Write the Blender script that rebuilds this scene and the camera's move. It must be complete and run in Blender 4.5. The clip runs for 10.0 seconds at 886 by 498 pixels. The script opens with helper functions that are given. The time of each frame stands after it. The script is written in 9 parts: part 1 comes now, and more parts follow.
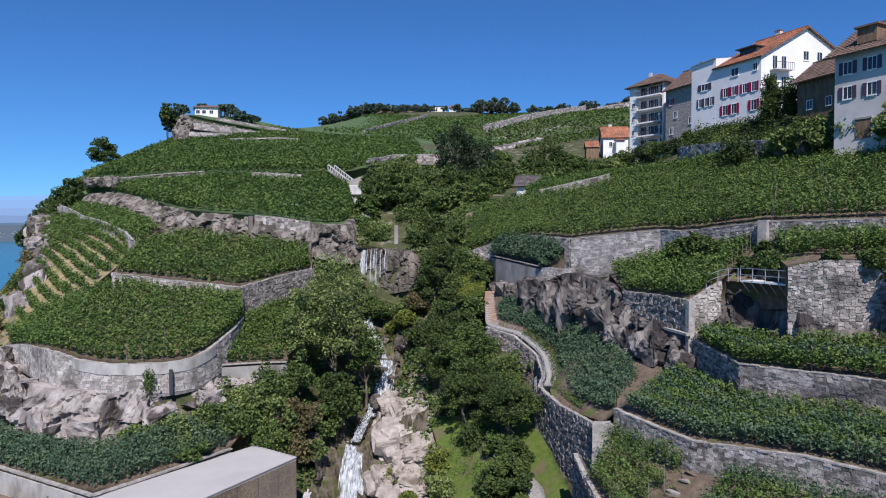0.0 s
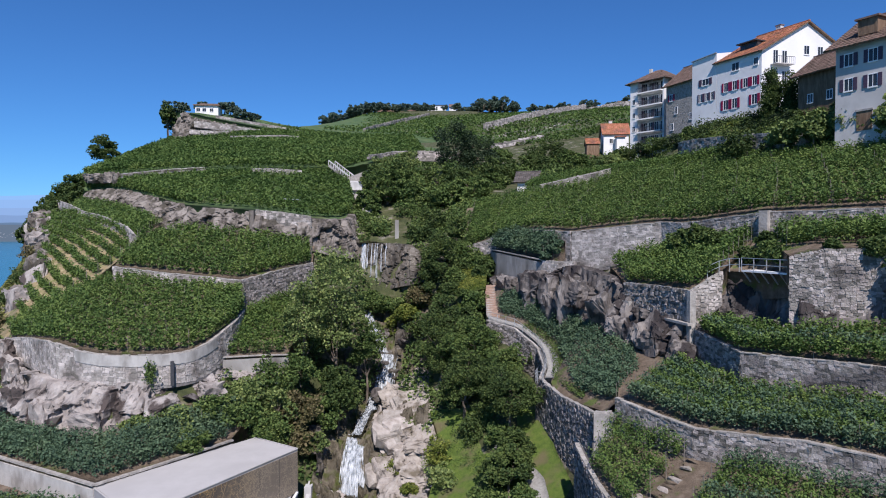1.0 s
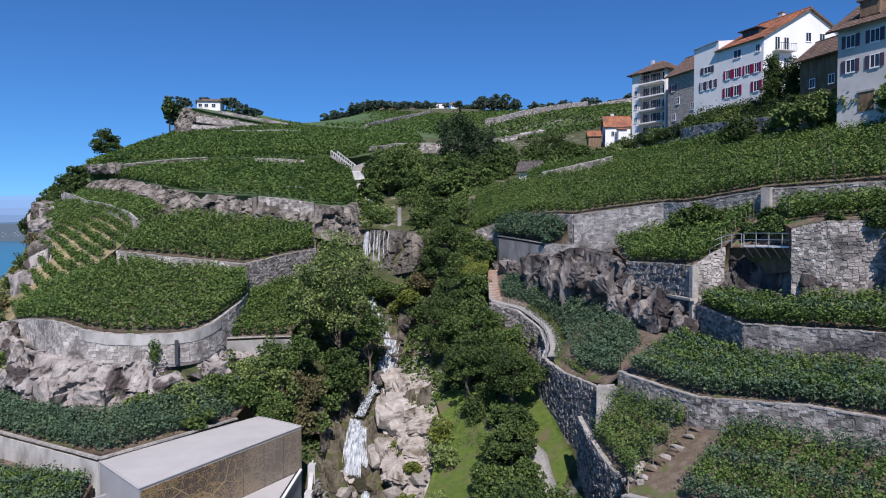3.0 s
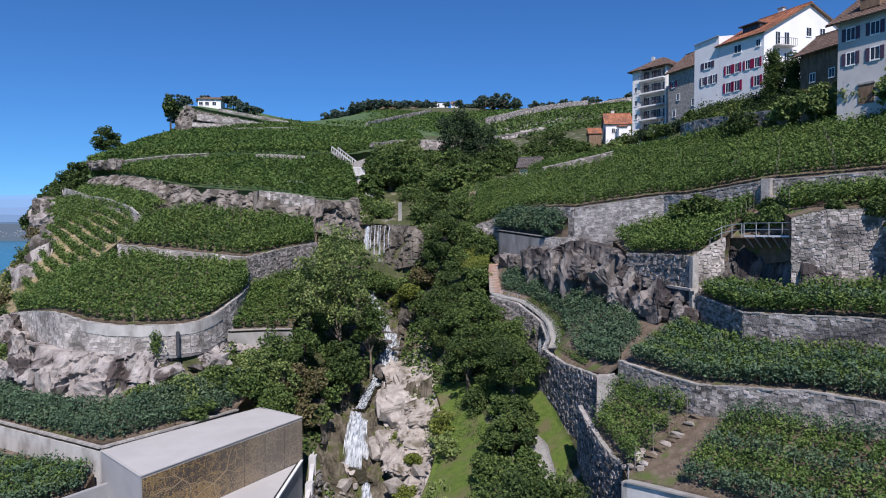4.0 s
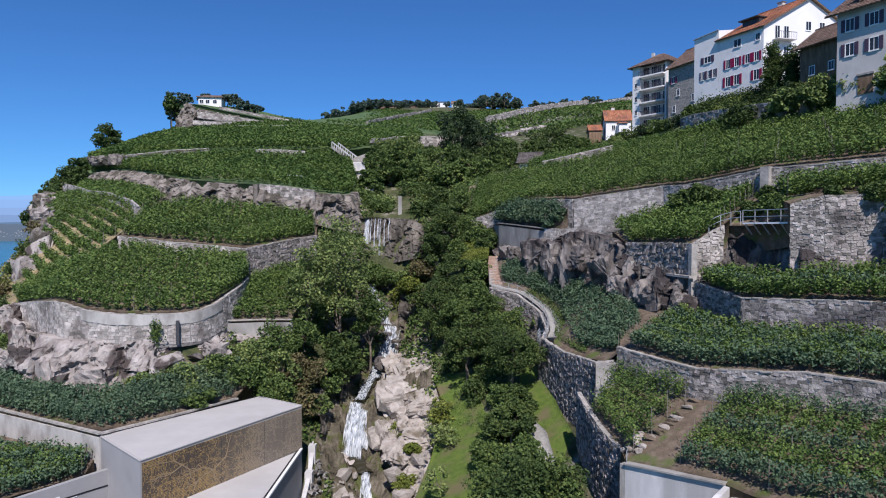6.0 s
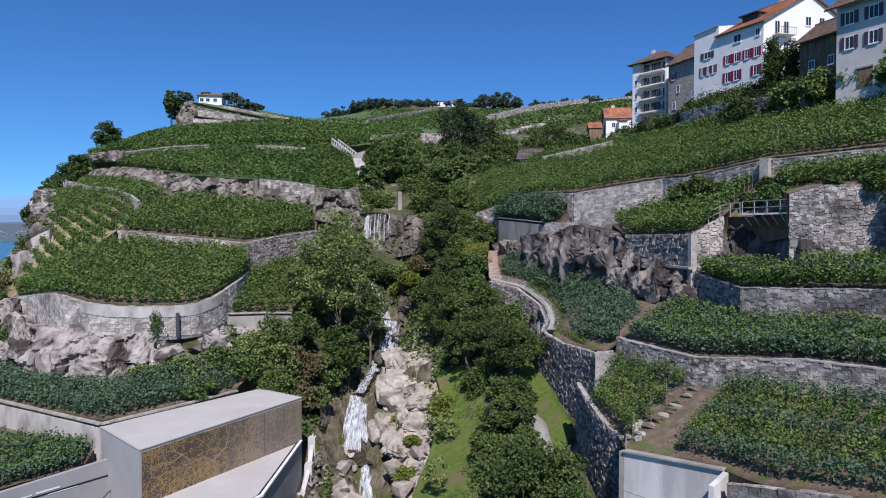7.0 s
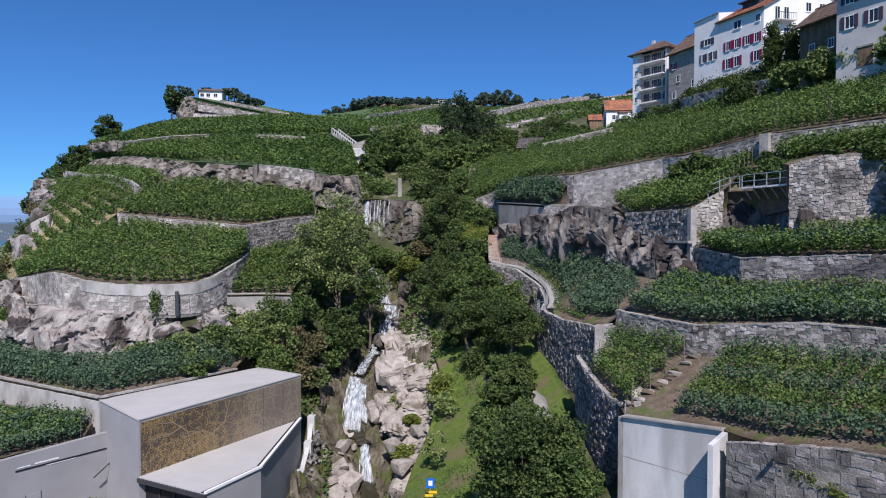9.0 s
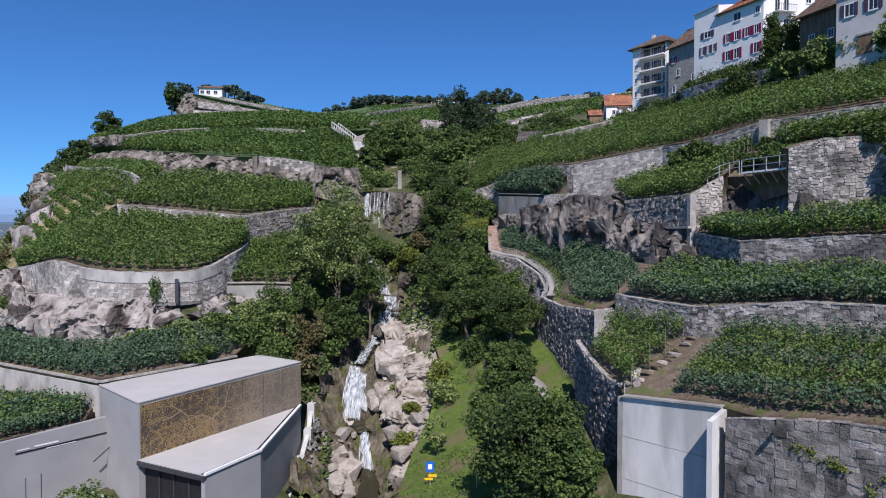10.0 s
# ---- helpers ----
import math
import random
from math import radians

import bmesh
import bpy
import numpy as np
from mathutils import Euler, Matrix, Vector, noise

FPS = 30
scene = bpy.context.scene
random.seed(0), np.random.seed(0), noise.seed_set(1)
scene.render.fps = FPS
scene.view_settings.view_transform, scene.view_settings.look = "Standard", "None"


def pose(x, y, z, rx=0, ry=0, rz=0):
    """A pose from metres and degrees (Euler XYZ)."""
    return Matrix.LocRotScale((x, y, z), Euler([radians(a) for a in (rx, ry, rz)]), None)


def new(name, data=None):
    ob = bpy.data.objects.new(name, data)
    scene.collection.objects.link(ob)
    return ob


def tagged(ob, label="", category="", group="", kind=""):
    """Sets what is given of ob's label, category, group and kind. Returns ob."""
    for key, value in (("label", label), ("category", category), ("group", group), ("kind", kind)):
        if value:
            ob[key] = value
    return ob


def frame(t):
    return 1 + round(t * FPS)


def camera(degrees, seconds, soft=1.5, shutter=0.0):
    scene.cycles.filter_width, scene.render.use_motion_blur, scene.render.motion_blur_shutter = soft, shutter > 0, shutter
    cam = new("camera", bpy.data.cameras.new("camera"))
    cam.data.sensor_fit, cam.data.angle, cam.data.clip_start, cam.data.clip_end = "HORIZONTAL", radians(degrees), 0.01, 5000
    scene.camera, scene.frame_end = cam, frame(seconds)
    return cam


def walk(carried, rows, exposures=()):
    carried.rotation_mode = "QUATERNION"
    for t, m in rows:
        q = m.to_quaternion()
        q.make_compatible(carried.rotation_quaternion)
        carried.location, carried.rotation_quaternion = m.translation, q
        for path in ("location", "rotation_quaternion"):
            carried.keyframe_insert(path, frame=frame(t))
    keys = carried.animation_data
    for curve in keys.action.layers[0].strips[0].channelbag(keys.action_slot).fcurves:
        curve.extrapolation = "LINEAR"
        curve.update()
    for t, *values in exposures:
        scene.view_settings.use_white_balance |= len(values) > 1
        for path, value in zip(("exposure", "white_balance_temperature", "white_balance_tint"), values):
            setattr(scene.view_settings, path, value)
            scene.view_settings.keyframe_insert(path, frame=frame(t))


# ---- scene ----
cam = camera(68.0, 10.0, 1.05)
# seconds, place of the eye, turn to the left, tilt, lean
ROWS = [
    (0.0, 0.000, 0.000, 20.000, 0.000, -1.580, 0.004),
    (0.5, -0.057, -0.002, 19.621, -0.004, -1.593, 0.019),
    (1.0, -0.103, -0.047, 19.203, 0.005, -1.599, 0.029),
    (1.5, -0.134, -0.128, 18.696, 0.027, -1.599, 0.036),
    (2.0, -0.199, -0.210, 18.176, 0.058, -1.599, 0.041),
    (2.5, -0.245, -0.268, 17.673, 0.090, -1.601, 0.042),
    (4.0, -0.300, -0.480, 16.367, 0.151, -1.604, 0.020),
    (4.5, -0.300, -0.521, 16.069, 0.165, -1.590, 0.008),
    (5.0, -0.263, -0.568, 15.752, 0.174, -1.572, -0.010),
    (5.5, -0.238, -0.596, 15.505, 0.184, -1.549, -0.019),
    (7.0, -0.151, -0.692, 14.483, 0.220, -1.521, -0.033),
    (7.5, -0.155, -0.737, 13.962, 0.237, -1.517, -0.038),
    (8.0, -0.118, -0.735, 13.425, 0.248, -1.506, -0.038),
    (8.5, -0.080, -0.694, 12.920, 0.262, -1.496, -0.034),
    (9.0, -0.032, -0.675, 12.307, 0.276, -1.502, -0.020),
    (9.5, -0.015, -0.674, 11.729, 0.289, -1.513, -0.011),
    (10.0, 0.014, -0.722, 11.100, 0.293, -1.525, -0.002),
]
walk(cam, [(t, pose(x, y, z, 90 + pitch, lean, turn)) for t, x, y, z, turn, pitch, lean in ROWS], exposures=[(0.0, 0.3, 6350, 12), (10.0, 0.3, 6350, 12)])

# ---- daylight: midday sun from behind ----
SUN_TO = Vector((0.09, -0.996, 0)).normalized()
SUN_UP = radians(48)
world = bpy.data.worlds.new("sky")
scene.world = world
world.use_nodes = True
wn = world.node_tree.nodes
wl = world.node_tree.links
sky = wn.new("ShaderNodeTexSky")
sky.sky_type = "NISHITA"
sky.sun_disc = False
sky.sun_elevation = SUN_UP
sky.sun_rotation = math.atan2(SUN_TO.x, SUN_TO.y)
sky.altitude = 1200
sky.air_density = 1.0
sky.dust_density = 0.0
sky.ozone_density = 6.0
deep = wn.new("ShaderNodeMix")
deep.data_type, deep.blend_type = "RGBA", "MULTIPLY"
deep.inputs[0].default_value = 1.0
deep.inputs[7].default_value = (0.52, 0.95, 1.36, 1)
wl.new(sky.outputs[0], deep.inputs[6])
wl.new(deep.outputs[2], wn["Background"].inputs[0])
wn["Background"].inputs[1].default_value = 0.068
sun_data = bpy.data.lights.new("sun", "SUN")
sun_data.energy = 4.55
sun_data.angle = radians(0.5)
sun_data.color = (1.0, 0.93, 0.90)
sun = new("sun", sun_data)
away = -(SUN_TO * math.cos(SUN_UP) + Vector((0, 0, math.sin(SUN_UP))))
sun.matrix_world = Matrix.Translation((60, -120, 140)) @ away.to_track_quat("-Z", "Y").to_matrix().to_4x4()

# ---- materials ----
def material(name, colours, scale=1.0, rough=0.85, bump=0.3, bump_scale=None, detail=6.0, metal=0.0, per="none",
             spread=0.25, stain_shade=None, stain_shade_scale=0.2, stain_shade_at=(0.5, 0.68), stretch=(1, 1, 1), thin=0.0, spec=0.3, cracks=0.0):
    """A surface of two or three colours mixed by noise at real size, with relief, stains or painted shade of a second
    size, and a spread of brightness from piece to piece (per: object, island or none). thin: share of light let through
    (leaves)."""
    m = bpy.data.materials.new(name)
    m.use_nodes = True
    n, k = m.node_tree.nodes, m.node_tree.links
    b = n["Principled BSDF"]
    b.inputs["Roughness"].default_value = rough
    b.inputs["Metallic"].default_value = metal
    b.inputs["Specular IOR Level"].default_value = spec
    co = n.new("ShaderNodeTexCoord")
    mp = n.new("ShaderNodeMapping")
    mp.inputs["Scale"].default_value = stretch
    geo = n.new("ShaderNodeNewGeometry")
    k.new(geo.outputs["Position"], mp.inputs[0])
    no = n.new("ShaderNodeTexNoise")
    no.inputs["Scale"].default_value = scale
    no.inputs["Detail"].default_value = detail
    no.inputs["Roughness"].default_value = 0.62
    k.new(mp.outputs[0], no.inputs["Vector"])
    ramp = n.new("ShaderNodeValToRGB")
    el = ramp.color_ramp.elements
    while len(el) < len(colours):
        el.new(0.5)
    for i, c in enumerate(colours):
        el[i].position = 0.3 + 0.4 * i / (len(colours) - 1)
        el[i].color = (*c, 1)
    k.new(no.outputs[0], ramp.inputs[0])
    col = ramp.outputs[0]
    if stain_shade:
        ns = n.new("ShaderNodeTexNoise")
        ns.inputs["Scale"].default_value = stain_shade_scale
        ns.inputs["Detail"].default_value = 5
        k.new(mp.outputs[0], ns.inputs["Vector"])
        rr = n.new("ShaderNodeMapRange")
        rr.inputs[1].default_value, rr.inputs[2].default_value = stain_shade_at
        k.new(ns.outputs[0], rr.inputs[0])
        mx = n.new("ShaderNodeMix")
        mx.data_type = "RGBA"
        k.new(rr.outputs[0], mx.inputs[0])
        k.new(col, mx.inputs[6])
        mx.inputs[7].default_value = (*stain_shade, 1)
        col = mx.outputs[2]
    crack = None
    if cracks:
        # broken joints: warped cell edges, darker and sunk
        wv = n.new("ShaderNodeTexNoise")
        wv.inputs["Scale"].default_value = cracks
        wv.inputs["Detail"].default_value = 4
        k.new(mp.outputs[0], wv.inputs["Vector"])
        ad = n.new("ShaderNodeVectorMath")
        ad.operation = "MULTIPLY_ADD"
        ad.inputs[1].default_value = (0.9, 0.9, 0.9)
        k.new(wv.outputs["Color"], ad.inputs[0])
        k.new(mp.outputs[0], ad.inputs[2])
        vo = n.new("ShaderNodeTexVoronoi")
        vo.feature = "DISTANCE_TO_EDGE"
        vo.inputs["Scale"].default_value = cracks
        k.new(ad.outputs[0], vo.inputs["Vector"])
        cr = n.new("ShaderNodeMapRange")
        cr.inputs[1].default_value, cr.inputs[2].default_value = -0.02, 0.05
        k.new(vo.outputs["Distance"], cr.inputs[0])
        gate = n.new("ShaderNodeMapRange")
        gate.inputs[1].default_value, gate.inputs[2].default_value = 0.36, 0.46
        k.new(no.outputs[0], gate.inputs[0])
        mxm = n.new("ShaderNodeMath")
        mxm.operation = "MAXIMUM"
        k.new(cr.outputs[0], mxm.inputs[0])
        k.new(gate.outputs[0], mxm.inputs[1])
        crack = mxm.outputs[0]
        mc = n.new("ShaderNodeMix")
        mc.data_type = "RGBA"
        k.new(crack, mc.inputs[0])
        mc.inputs[6].default_value = (0.07, 0.063, 0.058, 1)
        k.new(col, mc.inputs[7])
        col = mc.outputs[2]
    if per != "none":
        if per == "object":
            src = n.new("ShaderNodeObjectInfo").outputs["Random"]
        else:
            src = geo.outputs["Random Per Island"]
        mr = n.new("ShaderNodeMapRange")
        mr.inputs[3].default_value, mr.inputs[4].default_value = 1 - spread, 1 + spread
        k.new(src, mr.inputs[0])
        hs = n.new("ShaderNodeHueSaturation")
        k.new(mr.outputs[0], hs.inputs["Value"])
        hr = n.new("ShaderNodeMapRange")
        hr.inputs[3].default_value, hr.inputs[4].default_value = 0.5 + 0.05 * spread, 0.5 - 0.05 * spread
        k.new(src, hr.inputs[0])
        k.new(hr.outputs[0], hs.inputs["Hue"])
        k.new(col, hs.inputs["Color"])
        col = hs.outputs[0]
    k.new(col, b.inputs["Base Color"])
    if bump:
        nb = n.new("ShaderNodeTexNoise")
        nb.inputs["Scale"].default_value = bump_scale or scale * 3
        nb.inputs["Detail"].default_value = 8
        nb.inputs["Roughness"].default_value = 0.65
        k.new(mp.outputs[0], nb.inputs["Vector"])
        bp = n.new("ShaderNodeBump")
        bp.inputs["Strength"].default_value = bump
        bp.inputs["Distance"].default_value = 0.15
        k.new(nb.outputs[0], bp.inputs["Height"])
        if crack:
            b2 = n.new("ShaderNodeBump")
            b2.inputs["Strength"].default_value = 0.8
            b2.inputs["Distance"].default_value = 0.25
            k.new(crack, b2.inputs["Height"])
            k.new(b2.outputs[0], bp.inputs["Normal"])
        k.new(bp.outputs[0], b.inputs["Normal"])
    if thin:
        tr = n.new("ShaderNodeBsdfTranslucent")
        k.new(col, tr.inputs[0])
        ms = n.new("ShaderNodeMixShader")
        ms.inputs[0].default_value = thin
        k.new(b.outputs[0], ms.inputs[1])
        k.new(tr.outputs[0], ms.inputs[2])
        k.new(ms.outputs[0], n["Material Output"].inputs[0])
    return m


def leafy(name, a, b_, c, spread=0.45, scale=0.35, thin=0.22):
    return material(name, [a, b_, c], scale=scale, rough=0.65, bump=0, per="island", spread=spread, thin=thin, detail=3, spec=0.2)


M_VINE = leafy("vine_leaves", (0.071, 0.122, 0.034), (0.104, 0.168, 0.043), (0.153, 0.214, 0.056), 0.32)
M_VINE_BLUE = leafy("netted_vine_leaves", (0.064, 0.113, 0.068), (0.092, 0.150, 0.085), (0.121, 0.180, 0.094), 0.32)
M_VINE_FAR = leafy("vine_leaves_distant", (0.057, 0.105, 0.027), (0.088, 0.148, 0.036), (0.136, 0.190, 0.049), 0.22, 0.16)
M_VINE_YELLOW = leafy("vine_leaves_yellowing", (0.113, 0.143, 0.047), (0.171, 0.190, 0.060), (0.239, 0.228, 0.079), 0.35)
M_LEAF_DARK = leafy("dark_leaves", (0.045, 0.075, 0.025), (0.068, 0.106, 0.031), (0.101, 0.142, 0.039))
M_LEAF_DEEP = leafy("deep_green_leaves", (0.025, 0.047, 0.025), (0.038, 0.065, 0.031), (0.058, 0.090, 0.039))
M_LEAF_MID = leafy("green_leaves", (0.063, 0.107, 0.032), (0.096, 0.148, 0.041), (0.138, 0.192, 0.056))
M_LEAF_PALE = leafy("pale_leaves", (0.111, 0.161, 0.055), (0.156, 0.212, 0.066), (0.222, 0.271, 0.096))
M_LEAF_LIME = leafy("lime_leaves", (0.100, 0.138, 0.026), (0.146, 0.180, 0.036), (0.195, 0.218, 0.048))
M_LEAF_BROWN = leafy("dry_leaves", (0.110, 0.096, 0.048), (0.150, 0.132, 0.062), (0.160, 0.160, 0.066))
# bluer and paler than near leaves: haze of the distance is in the colour
M_LEAF_FAR_HAZE = leafy("far_leaves_haze", (0.066, 0.106, 0.084), (0.094, 0.138, 0.106), (0.130, 0.178, 0.126), 0.35, 0.05)
M_BARK = material("bark", [(0.08, 0.06, 0.045), (0.16, 0.13, 0.10), (0.22, 0.19, 0.15)], 4, stretch=(1, 1, 0.25), bump=0.6)
M_GRASS = material("grass", [(0.075, 0.125, 0.022), (0.115, 0.175, 0.030), (0.155, 0.205, 0.042)], 1.8, bump=1.0, bump_scale=14, stain_shade=(0.17, 0.15, 0.075), stain_shade_scale=0.5, stain_shade_at=(0.48, 0.68))
M_SOIL = material("vineyard_soil", [(0.10, 0.075, 0.052), (0.155, 0.118, 0.085), (0.22, 0.175, 0.13)], 1.6, bump=0.8, bump_scale=7, stain_shade=(0.10, 0.13, 0.035), stain_shade_scale=0.7, stain_shade_at=(0.54, 0.68))
M_HILL = material("hillside", [(0.045, 0.082, 0.032), (0.070, 0.120, 0.042), (0.115, 0.152, 0.060)], 0.2, bump=0.8, bump_scale=1.2, stain_shade=(0.175, 0.170, 0.090), stain_shade_scale=0.05, stain_shade_at=(0.56, 0.74))
M_GORGE = material("wooded_bank", [(0.035, 0.045, 0.018), (0.07, 0.08, 0.03), (0.13, 0.115, 0.07)], 0.7, bump=1.0, bump_scale=4, stain_shade=(0.25, 0.23, 0.19), stain_shade_scale=0.35, stain_shade_at=(0.58, 0.70))
M_ROCK = material("cliff_rock", [(0.050, 0.043, 0.039), (0.140, 0.124, 0.115), (0.32, 0.290, 0.27)], 0.5, bump=1.0, bump_scale=2.6, detail=11, stain_shade=(0.042, 0.035, 0.034), stain_shade_scale=0.45, stain_shade_at=(0.51, 0.57), stretch=(1, 1, 0.35), cracks=0.9)
# its dark patches paint the shade of hollows and clefts in the rock
M_ROCK_PALE = material("pale_stream_rock", [(0.165, 0.142, 0.130), (0.330, 0.295, 0.272), (0.470, 0.430, 0.400)], 0.7, bump=1.0, bump_scale=4, detail=12, stain_shade=(0.085, 0.068, 0.062), stain_shade_scale=0.42, stain_shade_at=(0.56, 0.61), stretch=(1, 1, 0.6), cracks=0.55)
M_SLAB = material("warm_pale_slab", [(0.22, 0.187, 0.155), (0.37, 0.327, 0.285), (0.49, 0.445, 0.40)], 0.8, bump=1.0, bump_scale=4, detail=11, stain_shade=(0.15, 0.125, 0.09), stain_shade_scale=0.5, stain_shade_at=(0.54, 0.64), cracks=0.6)
M_BOULDER = material("pale_boulder", [(0.20, 0.172, 0.145), (0.35, 0.313, 0.275), (0.47, 0.43, 0.39)], 1.1, bump=0.9, bump_scale=6, detail=10, per="object", spread=0.22)
M_SANDSTONE = material("sandstone_cliff", [(0.095, 0.081, 0.070), (0.195, 0.171, 0.150), (0.31, 0.278, 0.247)], 0.8, bump=1.0, bump_scale=3, detail=11, stain_shade=(0.075, 0.066, 0.052), stain_shade_scale=0.6, stain_shade_at=(0.48, 0.57), stretch=(1, 1, 0.4), cracks=0.7)
M_ROCK_WET = material("wet_rock", [(0.042, 0.037, 0.031), (0.088, 0.077, 0.064), (0.165, 0.145, 0.122)], 0.8, rough=0.35, bump=1.0, bump_scale=3, detail=9, stretch=(1, 1, 0.35), stain_shade=(0.15, 0.13, 0.105), stain_shade_scale=0.5, cracks=1.0)
M_STONE = material("wall_stone", [(0.19, 0.172, 0.155), (0.335, 0.306, 0.280), (0.48, 0.445, 0.41)], 1.3, bump=0.9, bump_scale=7, detail=9, per="island", spread=0.58, stain_shade=(0.13, 0.118, 0.112), stain_shade_scale=0.35, stain_shade_at=(0.5, 0.66))
M_STONE_OBJ = material("block_stone", [(0.13, 0.12, 0.112), (0.23, 0.215, 0.20), (0.32, 0.30, 0.28)], 1.8, bump=0.9, bump_scale=10, detail=10, per="object", spread=0.35, stain_shade=(0.075, 0.07, 0.066), stain_shade_scale=0.6)
M_STONE_PALE = material("pale_wall_stone", [(0.29, 0.262, 0.238), (0.42, 0.386, 0.355), (0.54, 0.502, 0.465)], 1.2, bump=0.7, bump_scale=7, detail=9, per="island", spread=0.36, stain_shade=(0.20, 0.178, 0.158), stain_shade_scale=0.35, stain_shade_at=(0.5, 0.66))
# dark stone for walls turned from the sun; their shade is part of its tone
M_STONE_DARK_SHADED = material("dark_shaded_wall_stone", [(0.14, 0.128, 0.118), (0.27, 0.247, 0.228), (0.43, 0.398, 0.368)], 2.2, bump=0.9, bump_scale=9, per="island", spread=0.62)
M_JOINT_PALE = material("pale_pointing", [(0.22, 0.208, 0.20), (0.30, 0.285, 0.272), (0.37, 0.352, 0.335)], 2, bump=0.4)
M_JOINT = material("dark_joints", [(0.075, 0.070, 0.067), (0.13, 0.122, 0.117)], 4, bump=0.4)
M_SOIL_YELLOW = material("dry_yellow_soil", [(0.22, 0.175, 0.095), (0.31, 0.25, 0.145), (0.38, 0.32, 0.20)], 1.2, bump=0.6, bump_scale=6, stain_shade=(0.14, 0.16, 0.05), stain_shade_scale=0.5)
M_CONCRETE_PALE = material("pale_board_marked_concrete", [(0.52, 0.51, 0.50), (0.62, 0.61, 0.60), (0.70, 0.69, 0.68)], 0.7, bump=0.2, bump_scale=12, stain_shade=(0.42, 0.41, 0.40), stain_shade_scale=0.4, stain_shade_at=(0.5, 0.66), stretch=(1, 1, 0.3))
M_ROCK_BED = material("brown_stream_rock", [(0.050, 0.042, 0.026), (0.105, 0.088, 0.060), (0.20, 0.172, 0.13)], 0.7, rough=0.6, bump=1.0, bump_scale=3, detail=10, stain_shade=(0.075, 0.085, 0.022), stain_shade_scale=0.5, stain_shade_at=(0.52, 0.62), cracks=0.7)
M_CONCRETE_SMOOTH = material("smooth_grey_concrete", [(0.300, 0.298, 0.300), (0.325, 0.322, 0.325), (0.350, 0.347, 0.350)], 0.35, bump=0.06, bump_scale=14, stain_shade=(0.275, 0.272, 0.272), stain_shade_scale=0.3, stain_shade_at=(0.5, 0.8))
M_CONCRETE_BAND = material("stained_cement_render", [(0.34, 0.325, 0.305), (0.43, 0.415, 0.39), (0.50, 0.485, 0.46)], 0.8, bump=0.3, bump_scale=7, stain_shade=(0.25, 0.235, 0.215), stain_shade_scale=0.6, stain_shade_at=(0.48, 0.66), stretch=(1, 1, 0.5))
M_MORTAR = material("mortar", [(0.15, 0.137, 0.128), (0.23, 0.213, 0.20), (0.31, 0.29, 0.273)], 1.3, bump=0.6)
M_COPING = material("coping_stone", [(0.24, 0.225, 0.205), (0.34, 0.32, 0.295), (0.44, 0.415, 0.38)], 2, bump=0.4, per="island", spread=0.15)
M_CONCRETE = material("concrete", [(0.425, 0.419, 0.411), (0.507, 0.501, 0.494), (0.590, 0.584, 0.577)], 0.8, bump=0.15, bump_scale=12, stain_shade=(0.342, 0.336, 0.327), stain_shade_scale=0.5, stain_shade_at=(0.5, 0.75), stretch=(1, 1, 0.35))
M_CONCRETE_OLD = material("weathered_concrete", [(0.24, 0.225, 0.205), (0.34, 0.325, 0.30), (0.44, 0.42, 0.395)], 0.9, bump=0.3, bump_scale=8, stain_shade=(0.15, 0.14, 0.125), stain_shade_scale=0.45, stretch=(1, 1, 0.4))
M_STONE_FLAT = material("house_rubble", [(0.19, 0.175, 0.16), (0.33, 0.31, 0.285), (0.46, 0.43, 0.40)], 2.6, bump=0.9, bump_scale=4, detail=8)
M_PLASTER = material("white_plaster", [(0.68, 0.675, 0.67), (0.75, 0.745, 0.74), (0.79, 0.785, 0.78)], 0.5, bump=0.08, bump_scale=10, stain_shade=(0.68, 0.67, 0.655), stain_shade_scale=0.25)
M_PLASTER_GREY = material("grey_plaster", [(0.50, 0.478, 0.455), (0.57, 0.548, 0.523), (0.62, 0.60, 0.575)], 0.5, bump=0.08, bump_scale=10, stain_shade=(0.44, 0.42, 0.40), stain_shade_scale=0.25)
M_TILE = material("clay_roof_tiles", [(0.27, 0.105, 0.06), (0.38, 0.155, 0.085), (0.46, 0.21, 0.125)], 1.2, bump=0.3, bump_scale=6, per="island", spread=0.22, stain_shade=(0.20, 0.10, 0.075), stain_shade_scale=0.3)
M_SLATE = material("dark_slate_roof", [(0.060, 0.054, 0.052), (0.10, 0.09, 0.086), (0.15, 0.135, 0.128)], 1.5, bump=0.3, bump_scale=6, per="island", spread=0.2)
M_TILE_BROWN = material("brown_roof_tiles", [(0.115, 0.078, 0.062), (0.175, 0.118, 0.093), (0.235, 0.165, 0.132)], 1.2, bump=0.3, bump_scale=6, per="island", spread=0.22)
M_SHUTTER = material("crimson_shutters", [(0.20, 0.010, 0.045), (0.27, 0.014, 0.06)], 5, rough=0.5, bump=0.1)
M_SHUTTER_DARK = material("dark_shutters", [(0.05, 0.035, 0.06), (0.085, 0.055, 0.085)], 5, rough=0.5, bump=0.1)
M_WOOD = material("brown_wood", [(0.12, 0.075, 0.045), (0.19, 0.125, 0.08), (0.26, 0.18, 0.12)], 3, stretch=(1, 1, 0.2), bump=0.3)
# near-black that stands in for shade inside openings and gaps
M_DARK = material("dark_gap", [(0.012, 0.012, 0.014), (0.022, 0.022, 0.025)], 2, rough=0.6, bump=0)
